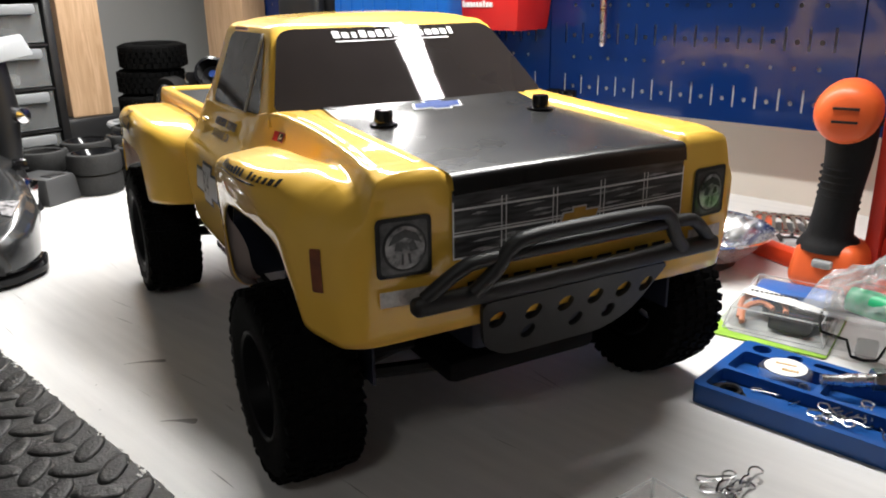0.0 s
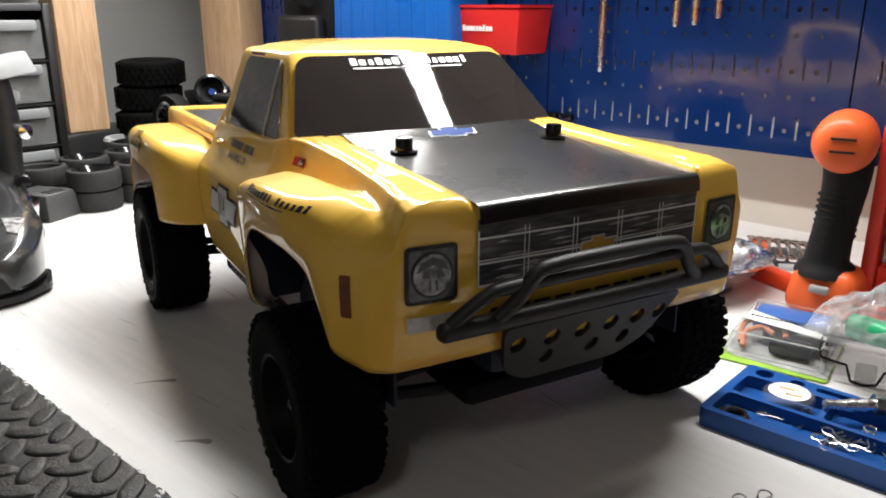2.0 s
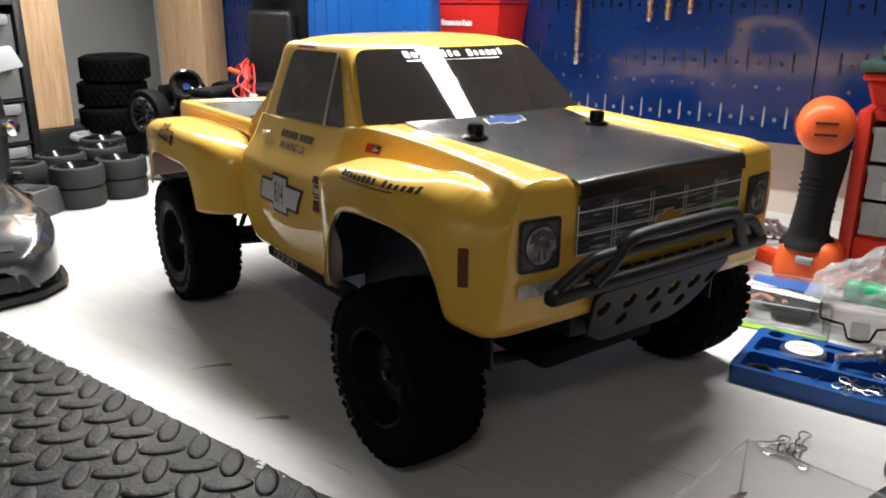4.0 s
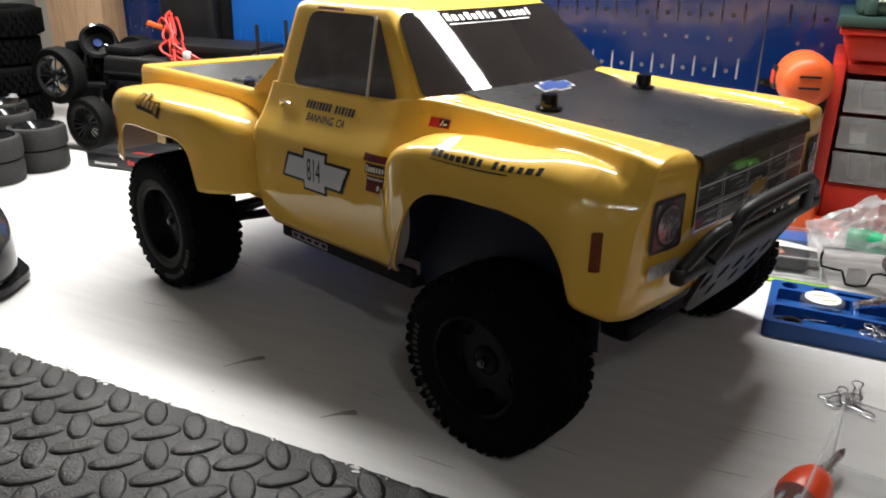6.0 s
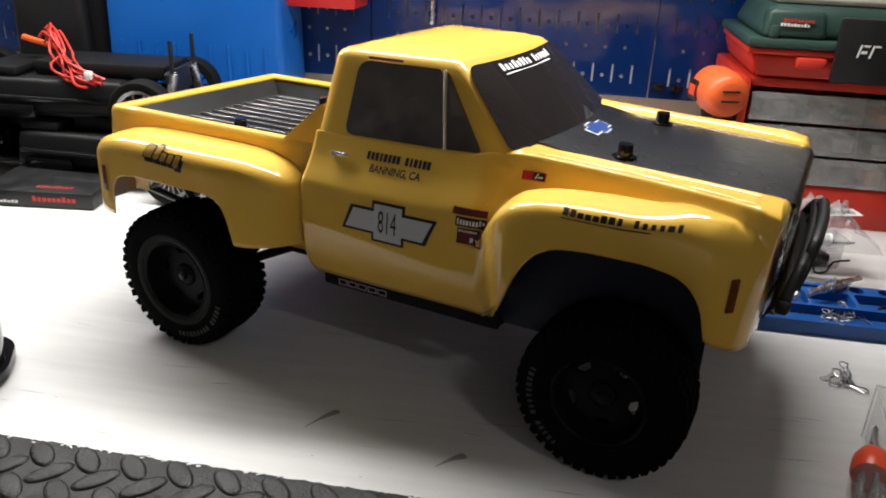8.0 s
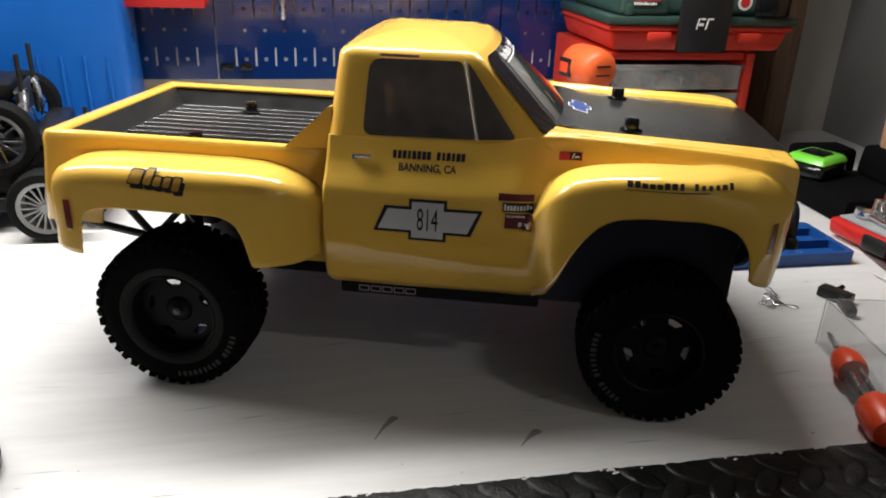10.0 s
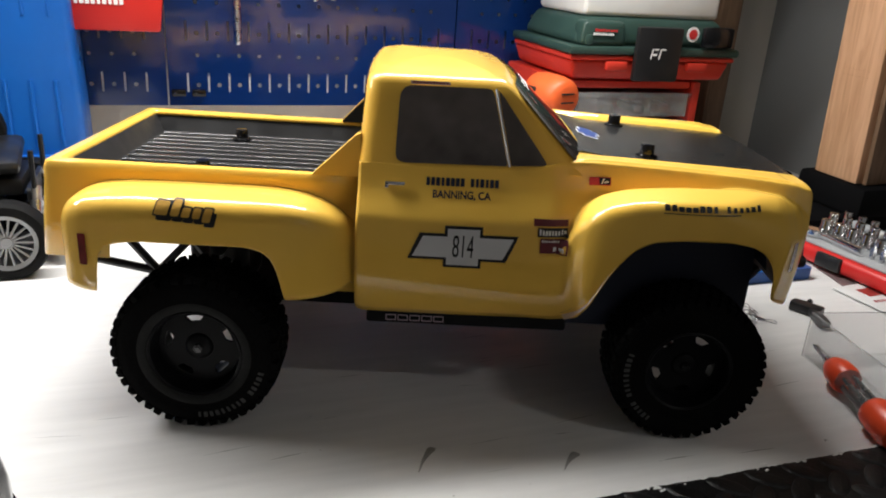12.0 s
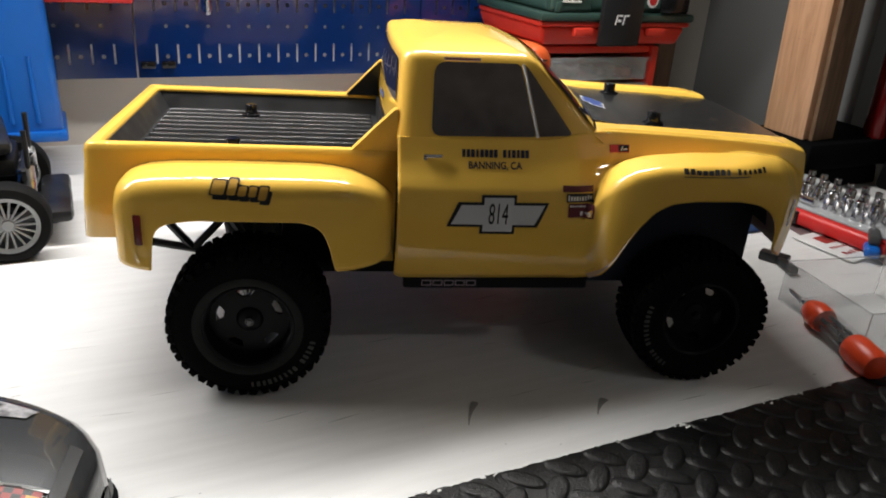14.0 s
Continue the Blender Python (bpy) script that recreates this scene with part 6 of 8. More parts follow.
bag = thing("plastic_bag", at(0.194, 0.232, 0.0335, 4), "crumpled clear plastic bag with a green tube inside, on a case", "plastic bag")
part("bag_film", crumple(0.120, 0.078, 0.036, 1, 34, 26), BAG, bag, smooth=False)
part("green_tube", tube([(-0.030, -0.020, 0.011), (-0.014, -0.024, 0.011), (0.000, -0.027, 0.010)], 0.010, 14, radii=[0.0085, 0.0095, 0.0080]), GREEN, bag, "green plastic tube")
part("tube_cap", tube([(0.0002, -0.027, 0.010), (0.012, -0.029, 0.010)], 0.0070, 14), WHITE_PLASTIC, bag, "white tube cap")
part("bag_label", prism([(0.012, -0.016), (0.045, -0.010), (0.042, 0.010), (0.008, 0.004)], 0.0300, 0.0304), PAPER, bag, "white printed label", m=pose(0, 0, 0))
part("label_barcode", join(*[box(0.0140 + 0.0018 * k, 0.0140 + 0.0018 * k + (0.0005, 0.0010, 0.0007)[k % 3], -0.0080, 0.0020, 0.0306, 0.0308) for k in range(14)]), BLACK_PRINT, bag, "black printed bars", smooth=False)

# ---- steel bowl with screws, wrench set, orange strip ----
BOWL_U, BOWL_V = -0.006, 0.334
bowl = thing("steel_bowl", at(BOWL_U, BOWL_V, 0.0) @ Matrix.Diagonal((1.12, 1.12, 1.40, 1)), "shiny steel magnetic bowl holding small screws", "bowl")
part("bowl_shell", lathe([(0.0001, 0.005), (0.030, 0.0055), (0.042, 0.009), (0.052, 0.018), (0.0575, 0.0235), (0.0605, 0.0240), (0.0605, 0.0252), (0.0570, 0.0250), (0.0505, 0.0195), (0.040, 0.0110), (0.030, 0.0072), (0.0001, 0.0068)], 48), BRIGHT_STEEL, bowl)
part("bowl_foot", lathe([(0.0001, 0.0), (0.030, 0.0), (0.033, 0.002), (0.033, 0.008), (0.0001, 0.0085)], 32), BLACK, bowl, "black rubber foot")
screw_me = mesh_of("screw", *join(lathe([(0.0001, 0.0), (0.0012, 0.0), (0.0012, 0.008), (0.0024, 0.0082), (0.0024, 0.0100), (0.0001, 0.0102)], 8)))
screw_me.materials.append(STEEL)
for i in range(64):
    r, a = 0.040 * math.sqrt(rng.random()), rng.uniform(0, 6.28)
    ob = new("screw", screw_me)
    ob.matrix_basis = at(BOWL_U + r * math.cos(a), BOWL_V + r * math.sin(a), 0.0120 + rng.uniform(0, 0.006) + r * 0.08, rng.uniform(0, 360), 80 + rng.uniform(-20, 20), rng.uniform(-30, 30))
    tagged(ob, "tiny steel screw lying in the bowl", "screw", "screws in the bowl")

strip = thing("orange_strip", at(0.012, 0.402, 0.0, -23), "flat orange-red plastic strip lying on the bench", "plastic strip")
part("strip_body", soft_box(0.0, 0.165, -0.008, 0.008, 0.0, 0.016, 0.003), ORANGE_RED, strip)
wset = thing("wrench_set", at(0.030, 0.468, 0.0, 30) @ Matrix.Scale(0.82, 4), "orange holder with a fan of small chrome wrenches", "wrench set")
part("holder", moved(soft_box(-0.046, -0.016, -0.012, 0.026, 0.0, 0.016, 0.004), pose(0, 0, 0, 0, 0, -14)), ORANGE, wset)
part("holder_base", soft_box(-0.014, 0.044, -0.030, 0.020, 0.0, 0.013, 0.003), DARK_GREY, wset, "dark grey holder base")
for i in range(7):
    ring_end = lathe([(0.0034, -0.0018), (0.0062, -0.0018), (0.0066, 0.0), (0.0062, 0.0018), (0.0034, 0.0018)], 14, "z", True)
    part("wrench", join(tube([(0, -0.004, 0), (0, -0.024, 0.001), (0, -0.050, 0.0)], 0.0028, 8, radii=[0.0034, 0.0026, 0.0034]), moved(ring_end, pose(0, 0.002, 0)), moved(ring_end, pose(0, -0.056, 0))), CHROME, wset, "bright chrome wrench",
         m=pose(-0.036 + 0.0112 * i, 0.026, 0.0200 - 0.0006 * i, 6, 0, -14 + 3 * i))
part("holder_bag", soft_box(-0.010, 0.050, -0.045, 0.004, 0.0, 0.006, 0.002), CLEAR_DULL, wset, "clear wrapper")

# ---- cordless screwdriver ----
drill = thing("cordless_screwdriver", at(0.110, 0.350, 0.0), "orange and black cordless screwdriver standing on its foot", "cordless screwdriver")
part("foot", tapered(-0.032, 0.032, -0.026, 0.030, 0.0, 0.042, 0.80, 0.012, 4), ORANGE, drill, "orange plastic foot")
part("foot_slot", soft_box(-0.008, 0.008, -0.0285, -0.018, 0.022, 0.029, 0.002), GREY_PLASTIC, drill, "pale charging socket")
part("handle", tube(curve_pts([(-0.004, 0.0, 0.036), (-0.004, -0.001, 0.050), (-0.002, -0.001, 0.075), (0.0, 0.001, 0.100), (0.001, 0.002, 0.122), (0.0, 0.003, 0.138)], 4), 0.018, 22,
                    radii=[0.026, 0.0245, 0.0225, 0.0190, 0.0183, 0.0178, 0.0174, 0.0171, 0.0169, 0.0168, 0.0169, 0.0171, 0.0174, 0.0178, 0.0182, 0.0186, 0.0190, 0.0194, 0.0198, 0.0200, 0.0200]), BLACK_GRIP, drill, "smooth black rubber grip")
for k in range(7):
    z = 0.070 + 0.0058 * k
    part("grip_rib", lathe([(0.0164, -0.0008), (0.0176, -0.0004), (0.0178, 0.0), (0.0176, 0.0004), (0.0164, 0.0008)], 20, "z", True), BLACK_GRIP, drill, m=pose(-0.0020 + 0.0006 * (k / 6), 0.0, z))
head_m = pose(-0.004, 0.002, 0.151, 0, 0, -78)
head = part("head", tube([(0.0360, 0, 0), (0.0355, 0, 0), (0.033, 0, 0), (0.028, 0, 0), (0.016, 0, 0), (0.0, 0, 0), (-0.014, 0, 0.001), (-0.024, 0, 0.002), (-0.030, 0, 0.002), (-0.032, 0, 0.002)], 0.03, 30,
                         radii=[0.002, 0.013, 0.0195, 0.0230, 0.0252, 0.0256, 0.0245, 0.0220, 0.0160, 0.004]), ORANGE, drill, "orange plastic motor housing", m=head_m)
for dz in (-0.0045, 0.0060):
    part("vent_slit", soft_box(0.0325, 0.0368, -0.0095, 0.0095, dz - 0.0010, dz + 0.0010, 0.0004), BLACK, head, m=pose(0, 0, 0))
part("maker_plate", soft_box(-0.022, 0.004, -0.0262, -0.0230, -0.012, 0.010, 0.002), BLACK, head, "dark printed plate")
part("plate_print", soft_box(-0.018, 0.000, -0.0268, -0.0258, -0.007, 0.005, 0.001), ORANGE_RED, head)
part("trigger", soft_box(-0.022, -0.012, -0.006, 0.006, -0.042, -0.020, 0.003), BLACK, head)
part("chuck", tube([(-0.030, 0, 0.002), (-0.040, 0, 0.002)], 0.009, 14), DARK_GREY, head)

# ---- toolbox on the drawer rack ----
rack = thing("drawer_rack", at(0.130, 0.362, 0.0), "red plastic rack with three rows of clear drawers", "drawer rack")
RW, RD = 0.206, 0.180
part("rack_side", soft_box(0.0, 0.012, 0.0, RD, 0.0, 0.166, 0.003), TOOL_RED, rack)
part("rack_side", soft_box(RW - 0.012, RW, 0.0, RD, 0.0, 0.166, 0.003), TOOL_RED, rack)
part("rack_back", box(0.012, RW - 0.012, RD - 0.006, RD, 0.0, 0.166), TOOL_RED, rack)
part("rack_plinth", soft_box(0.0125, RW - 0.0125, 0.004, RD - 0.006, 0.0, 0.045, 0.003), TOOL_RED, rack)
part("rack_top", soft_box(0.0125, RW - 0.0125, 0.006, RD, 0.1562, 0.1656, 0.002), TOOL_RED, rack)
for z0 in (0.0495, 0.0845, 0.1200):
    dr = part("drawer", box(0.016, RW - 0.016, 0.002, 0.0040, z0, z0 + 0.0310), DRAWER_CLEAR, rack, "clear plastic drawer", smooth=False)
    part("drawer_floor", box(0.016, RW - 0.016, 0.0042, RD - 0.02, z0, z0 + 0.002), DRAWER_CLEAR, dr, smooth=False)
    for x in (0.016, 0.073, 0.134, RW - 0.018):
        part("drawer_wall", box(x, x + 0.0018, 0.0042, RD - 0.02, z0 + 0.0022, z0 + 0.027), DRAWER_CLEAR, dr, smooth=False)
    part("drawer_lip", soft_box(0.014, RW - 0.014, -0.004, 0.0018, z0 + 0.0255, z0 + 0.0315, 0.0015), CLEAR, dr, "clear drawer edge")
    for x in (0.040, 0.105, 0.160):
        part("drawer_pull", soft_box(x, x + 0.022, -0.007, 0.0016, z0 + 0.008, z0 + 0.022, 0.002), CLEAR, dr, "clear drawer pull")
    for k in range(4):
        x = 0.022 + 0.044 * k + rng.uniform(0, 0.012)
        part("drawer_content", soft_box(x, x + rng.uniform(0.015, 0.032), 0.012, 0.060, z0 + 0.0025, z0 + rng.uniform(0.010, 0.022), 0.002), rng.choice((DARK_GREY, GREY_PLASTIC, COPPER, BLACK, WHITE_PLASTIC)), dr)

box_t = thing("toolbox", at(0.1285, 0.352, 0.1685), "red and dark green plastic toolbox on the drawer rack", "toolbox")
TWD, TDP = 0.2475, 0.175
part("toolbox_base", tapered(0.012, TWD - 0.012, 0.010, TDP, 0.0, 0.0240, 1.07, 0.005, 3), TOOL_RED, box_t, "red toolbox base")
part("toolbox_band", soft_box(0.001, TWD - 0.001, 0.001, TDP, 0.0242, 0.0310, 0.003), TOOL_RED, box_t, "red rim band")
part("lid_rim", soft_box(-0.002, TWD + 0.002, -0.003, TDP + 0.002, 0.0315, 0.0420, 0.0035), TOOL_GREEN, box_t, "dark green lid rim")
part("lid", tapered(0.008, TWD - 0.008, 0.006, TDP - 0.008, 0.0422, 0.0760, 0.88, 0.010, 4), TOOL_GREEN, box_t, "dark green lid")
part("lid_bulge", tapered(0.012, 0.078, 0.000, 0.030, 0.0422, 0.0720, 0.86, 0.006, 3), TOOL_GREEN, box_t)
part("lid_rib", tapered(0.018, 0.030, -0.0020, 0.010, 0.0422, 0.0560, 0.8, 0.003, 2), TOOL_GREEN, box_t)
part("lid_rib", tapered(0.148, 0.158, 0.0020, 0.014, 0.0422, 0.0640, 0.9, 0.003, 2), TOOL_GREEN, box_t)
for x in (0.052, 0.172):
    part("base_step", tapered(x, x + 0.030, -0.0025, 0.006, 0.0120, 0.0238, 1.05, 0.003, 2), TOOL_RED, box_t, "moulded red step")
latch = part("latch", soft_box(0.086, 0.152, -0.012, -0.0035, 0.0010, 0.0680, 0.003), BLACK, box_t, "broad black latch")
mark = [[(0.107, 0.034), (0.109, 0.034), (0.1115, 0.047), (0.1095, 0.047)], [(0.1125, 0.045), (0.1185, 0.045), (0.1187, 0.047), (0.1125, 0.047)], [(0.1108, 0.038), (0.1165, 0.038), (0.1170, 0.041), (0.1112, 0.041)], [(0.1190, 0.034), (0.1210, 0.034), (0.1235, 0.047), (0.1215, 0.047)], [(0.1240, 0.045), (0.1290, 0.045), (0.1292, 0.047), (0.1242, 0.047)]]
part("latch_print", join(*[prism(p, -0.0126, -0.0123, "y") for p in [[(x - 0.001, z - 0.005) for x, z in q] for q in mark]]), WHITE_PRINT, latch, "white angular mark", smooth=False)
part("lid_latch", soft_box(0.186, 0.232, -0.0085, 0.0015, 0.0435, 0.0700, 0.004), BLACK_GLOSS, box_t, "black lid latch")
part("round_sticker", lathe([(0.0001, 0.0), (0.0095, 0.0), (0.0095, -0.0006), (0.0001, -0.0006)], 20, "y"), WHITE_PRINT, box_t, "white and red round sticker", m=pose(0.172, -0.0016, 0.060))
part("round_sticker_print", lathe([(0.0001, -0.0007), (0.0062, -0.0007), (0.0062, -0.0011), (0.0001, -0.0011)], 16, "y"), RED_PRINT, box_t, m=pose(0.172, -0.0016, 0.060))
part("lid_sticker", join(*[prism(p, -0.0012, -0.0002, "y") for p in letters(0.030, 0.062, 0.0595, 0.0630, 9, 51)]), RED_PRINT, box_t, "red and white sticker on the lid", smooth=False)
part("lid_sticker_line", join(*[prism(p, -0.0012, -0.0002, "y") for p in letters(0.028, 0.058, 0.0550, 0.0582, 9, 52)]), WHITE_PRINT, box_t, smooth=False)
wb = thing("white_case", at(0.152, 0.372, 0.2450), "white translucent plastic case on top of the toolbox", "plastic case")
part("case_body", soft_box(0.0, 0.200, 0.0, 0.130, 0.0, 0.045, 0.006, 3), WHITE_PLASTIC, wb)
part("case_lid", soft_box(-0.003, 0.203, -0.003, 0.133, 0.0455, 0.060, 0.005, 3), CLEAR_DULL, wb)

# ---- bins and bag on the board ----
redbin = thing("red_bin", at(-0.455, 0.478, 0.197), "small red plastic bin hung on the pegboard", "storage bin")
part("bin_body", tapered(0.0, 0.110, 0.006, 0.074, 0.0, 0.060, 1.12, 0.003, 2), BIN_RED, redbin)
part("bin_rim", plate_with_holes([(-0.008, 0.0), (0.118, 0.0), (0.118, 0.0755), (-0.008, 0.0755)], [[(-0.003, 0.005), (0.113, 0.005), (0.113, 0.071), (-0.003, 0.071)]], 0.0602, 0.0640), BIN_RED, redbin)
part("bin_print", join(*[prism(p, 0.0020, 0.0040, "y") for p in letters(0.018, 0.072, 0.030, 0.038, 9, 61)]), WHITE_PRINT, redbin, "white lettering bars", smooth=False)
part("bin_hook", tube(curve_pts([(-0.010, 0.055, 0.060), (-0.018, 0.030, 0.066), (-0.010, 0.008, 0.074), (0.004, 0.004, 0.070)], 6), 0.0045, 10), CHROME, redbin, "shiny hook")

bluebin = thing("blue_bin", at(-0.690, 0.455, 0.049), "large bright blue ribbed plastic bin in front of the pegboard", "storage bin")
part("bin_body", tapered(0.0, 0.256, 0.0, 0.092, 0.0, 0.300, 0.94, 0.010, 4), BIN_BLUE, bluebin)
for i in range(9):
    part("bin_rib", tube([(0.022 + 0.0262 * i, -0.0008, 0.020), (0.024 + 0.0257 * i, 0.0004, 0.095)], 0.0022, 8), BIN_BLUE, bluebin)
    part("bin_rib", tube([(0.024 + 0.0257 * i, 0.0022, 0.165), (0.026 + 0.0252 * i, 0.0044, 0.285)], 0.0022, 8), BIN_BLUE, bluebin)
part("bin_lip", soft_box(-0.004, 0.260, -0.006, 0.097, -0.002, 0.010, 0.003), BIN_BLUE, bluebin)

bagb = thing("black_bag", at(-0.845, 0.470, 0.085), "black soft tool bag hung against the pegboard", "bag")
part("bag_body", tapered(0.0, 0.150, 0.0, 0.078, 0.0, 0.330, 0.92, 0.022, 4), BLACK_GRIP, bagb)
part("bag_pocket", tapered(0.020, 0.130, -0.022, 0.004, 0.010, 0.160, 0.94, 0.010, 3), BLACK, bagb)
part("bag_strap", tube(curve_pts([(0.030, -0.004, 0.30), (0.050, -0.016, 0.200), (0.100, -0.016, 0.200), (0.120, -0.004, 0.30)], 6), 0.006, 8), BLACK, bagb)

for u, z, ln, mt in ((-0.252, 0.178, 0.16, STEEL), (-0.152, 0.236, 0.14, STEEL), (-0.128, 0.238, 0.14, STEEL), (-0.10, 0.246, 0.13, STEEL)):
    tool = thing("hanging_tool", at(u, BOARD_V - 0.012, z), "slim grey steel hand tool hung on the pegboard", "hand tool", "tools on the pegboard")
    part("tool_blade", tube([(0, 0, 0), (0, 0, 0.004), (0, 0, ln * 0.7), (0, 0, ln)], 0.004, 10, radii=[0.003, 0.0045, 0.0048, 0.0065]), mt, tool)
    part("tool_handle", tube([(0, 0, ln), (0, 0, ln + 0.01), (0, 0, ln + 0.08)], 0.010, 12, radii=[0.007, 0.011, 0.010]), ORANGE_RED, tool)
    part("tool_hanger", tube([(0, 0.010, ln * 0.6), (0, 0.0065, ln * 0.6)], 0.003, 8), BLACK, tool)

# ---- tyres in stacks ----


def loose_tyre(radius, half, bore, lugs, name="loose_tyre"):
    prof = [(bore, -half * 0.75), (bore + 0.004, -half * 0.96), (radius * 0.84, -half), (radius * 0.95, -half * 0.9), (radius, -half * 0.62), (radius, half * 0.62), (radius * 0.95, half * 0.9), (radius * 0.84, half), (bore + 0.004, half * 0.96), (bore, half * 0.75)]
    return lathe(prof, 40, close=True)


def lug_ring(radius, half, n=30):
    geos = []
    for row, y in enumerate((-0.62, -0.2, 0.2, 0.62)):
        for i in range(n):
            a = 2 * math.pi * (i + (row % 2) / 2) / n
            b = box(-0.0010, 0.0024, -0.0036, 0.0036, -half * 0.17, half * 0.17)
            geos.append(moved(b, Matrix.Rotation(a, 4, "Z") @ Matrix.Translation((radius, 0, y * half))))
    return join(*geos)


knob_me = mesh_of("knobbly_tyre", *loose_tyre(0.054, 0.021, 0.030, True))
knob_me.materials.append(TYRE)
knob_lug = mesh_of("lugs", *lug_ring(0.054, 0.021), smooth=False)
knob_lug.materials.append(TYRE)
slick_me = mesh_of("slick_tyre", *loose_tyre(0.034, 0.0135, 0.026, False))
slick_me.materials.append(TYRE_GREY)
wheel_disc = mesh_of("disc_wheel", *lathe([(0.0001, 0.004), (0.006, 0.004), (0.0062, 0.008), (0.016, 0.004), (0.023, 0.009), (0.0262, 0.0125), (0.0270, 0.0125), (0.0270, -0.012), (0.0001, -0.012)], 36))
wheel_disc.materials.append(BLACK_GLOSS)


def tyre_thing(m, big, label, rim=False):
    t = thing("loose_tyre", m, label, "tyre", "tyres stacked on the bench")
    a = new("tyre_body", knob_me if big else slick_me)
    a.parent = t
    if big:
        b = new("tread", knob_lug)
        b.parent = t
    if rim:
        c = new("wheel_disc", wheel_disc)
        c.parent = t
        tagged(c, "glossy black wheel disc")
    return t


for k, (du, dv, z) in enumerate(((0, 0, 0.022), (0.002, -0.003, 0.066), (-0.004, 0.002, 0.108), (0.004, 0.006, 0.150))):
    tyre_thing(at(-1.008 + du, 0.308 + dv, z, 20 * k, 1.5 * (k % 2)), True, "black knobbly off-road tyre in a tall stack")
for (u, v, layers, rim) in ((-0.731, 0.076, 2, True), (-0.736, 0.142, 2, True), (-0.825, 0.105, 2, True), (-0.835, 0.175, 2, True), (-0.800, 0.035, 2, False)):
    for i in range(layers):
        tyre_thing(at(u + 0.002 * i, v, 0.0137 + 0.0272 * i, 30 * i), False, "dusty grey slick racing tyre in a low stack", rim)
ring_w = thing("pale_wheel", at(-0.970, 0.245, 0.046, 0), "pale plastic wheel edge between stacked tyres", "wheel")
part("wheel_ring", lathe([(0.030, -0.004), (0.038, -0.004), (0.040, 0.0), (0.038, 0.004), (0.030, 0.004)], 32, close=True), GREY_PLASTIC, ring_w)
tyre_thing(at(-0.900, 0.215, 0.0137), False, "dusty grey slick racing tyre in a low stack", True)
tyre_thing(at(-0.900, 0.215, 0.0410), False, "dusty grey slick racing tyre in a low stack", True)

wedge = thing("dark_case", at(-0.735, 0.010, 0.0, 24), "dark grey wedge-shaped plastic case among the tyres", "plastic case")
part("case_body", tapered(-0.035, 0.035, -0.028, 0.028, 0.0, 0.034, 0.86, 0.004, 2), DARK_GREY, wedge)
part("case_slot", soft_box(0.010, 0.026, -0.012, 0.012, 0.0335, 0.0352, 0.0006), BLACK, wedge)

# ---- drawer organiser at the bench end ----
org = thing("drawer_organiser", at(-0.878, -0.225, 0.0), "black organiser with clear drawers and grey label edges", "drawer organiser")
OD, OWD, OH = 0.14, 0.335, 0.262
part("organiser_side", soft_box(-OD, 0.0, OWD - 0.012, OWD, 0.0, OH, 0.002), BLACK, org)
part("organiser_side", soft_box(-OD, 0.0, 0.0, 0.012, 0.0, OH, 0.002), BLACK, org)
part("organiser_back", box(-OD, -OD + 0.006, 0.012, OWD - 0.012, 0.0, OH), BLACK, org)
part("organiser_top", soft_box(-OD, 0.002, 0.0125, OWD - 0.0125, OH - 0.010, OH, 0.002), DARK_GREY, org)
for r in range(4):
    z0 = 0.008 + 0.060 * r
    part("organiser_shelf", box(-OD + 0.006, -0.002, 0.012, OWD - 0.012, z0 - 0.005, z0 - 0.002), BLACK, org)
    for c in range(3):
        y0 = 0.015 + 0.103 * c
        d = part("drawer", box(-0.004, -0.0015, y0, y0 + 0.098, z0, z0 + 0.052), ORGANISER_CLEAR, org, "clear plastic drawer", smooth=False)
        part("drawer_floor", box(-OD + 0.02, -0.0042, y0, y0 + 0.098, z0, z0 + 0.002), ORGANISER_CLEAR, d, smooth=False)
        for yy in (y0, y0 + 0.096):
            part("drawer_wall", box(-OD + 0.02, -0.0042, yy, yy + 0.002, z0 + 0.0022, z0 + 0.048), ORGANISER_CLEAR, d, smooth=False)
        part("drawer_edge", soft_box(-0.001, 0.008, y0 + 0.010, y0 + 0.090, z0 + 0.038, z0 + 0.052, 0.003), ORGANISER_GRIP, d, "pale grey drawer grip")
        part("drawer_content", soft_box(-0.060, -0.012, y0 + 0.015, y0 + rng.uniform(0.04, 0.085), z0 + 0.0025, z0 + rng.uniform(0.012, 0.03), 0.003), rng.choice((GREY_PLASTIC, DARK_GREY, WHITE_PLASTIC, BLACK)), d)
bits = thing("blue_bottle", at(-0.93, 0.045, OH), "small blue capped bottle on the organiser", "bottle", "blue bottles")
part("bottle_body", lathe([(0.0001, 0.0), (0.007, 0.0), (0.008, 0.002), (0.008, 0.030), (0.004, 0.036), (0.004, 0.042), (0.0001, 0.042)], 18), BIN_BLUE, bits)
copy_thing(bits, at(-0.93, 0.025, OH))

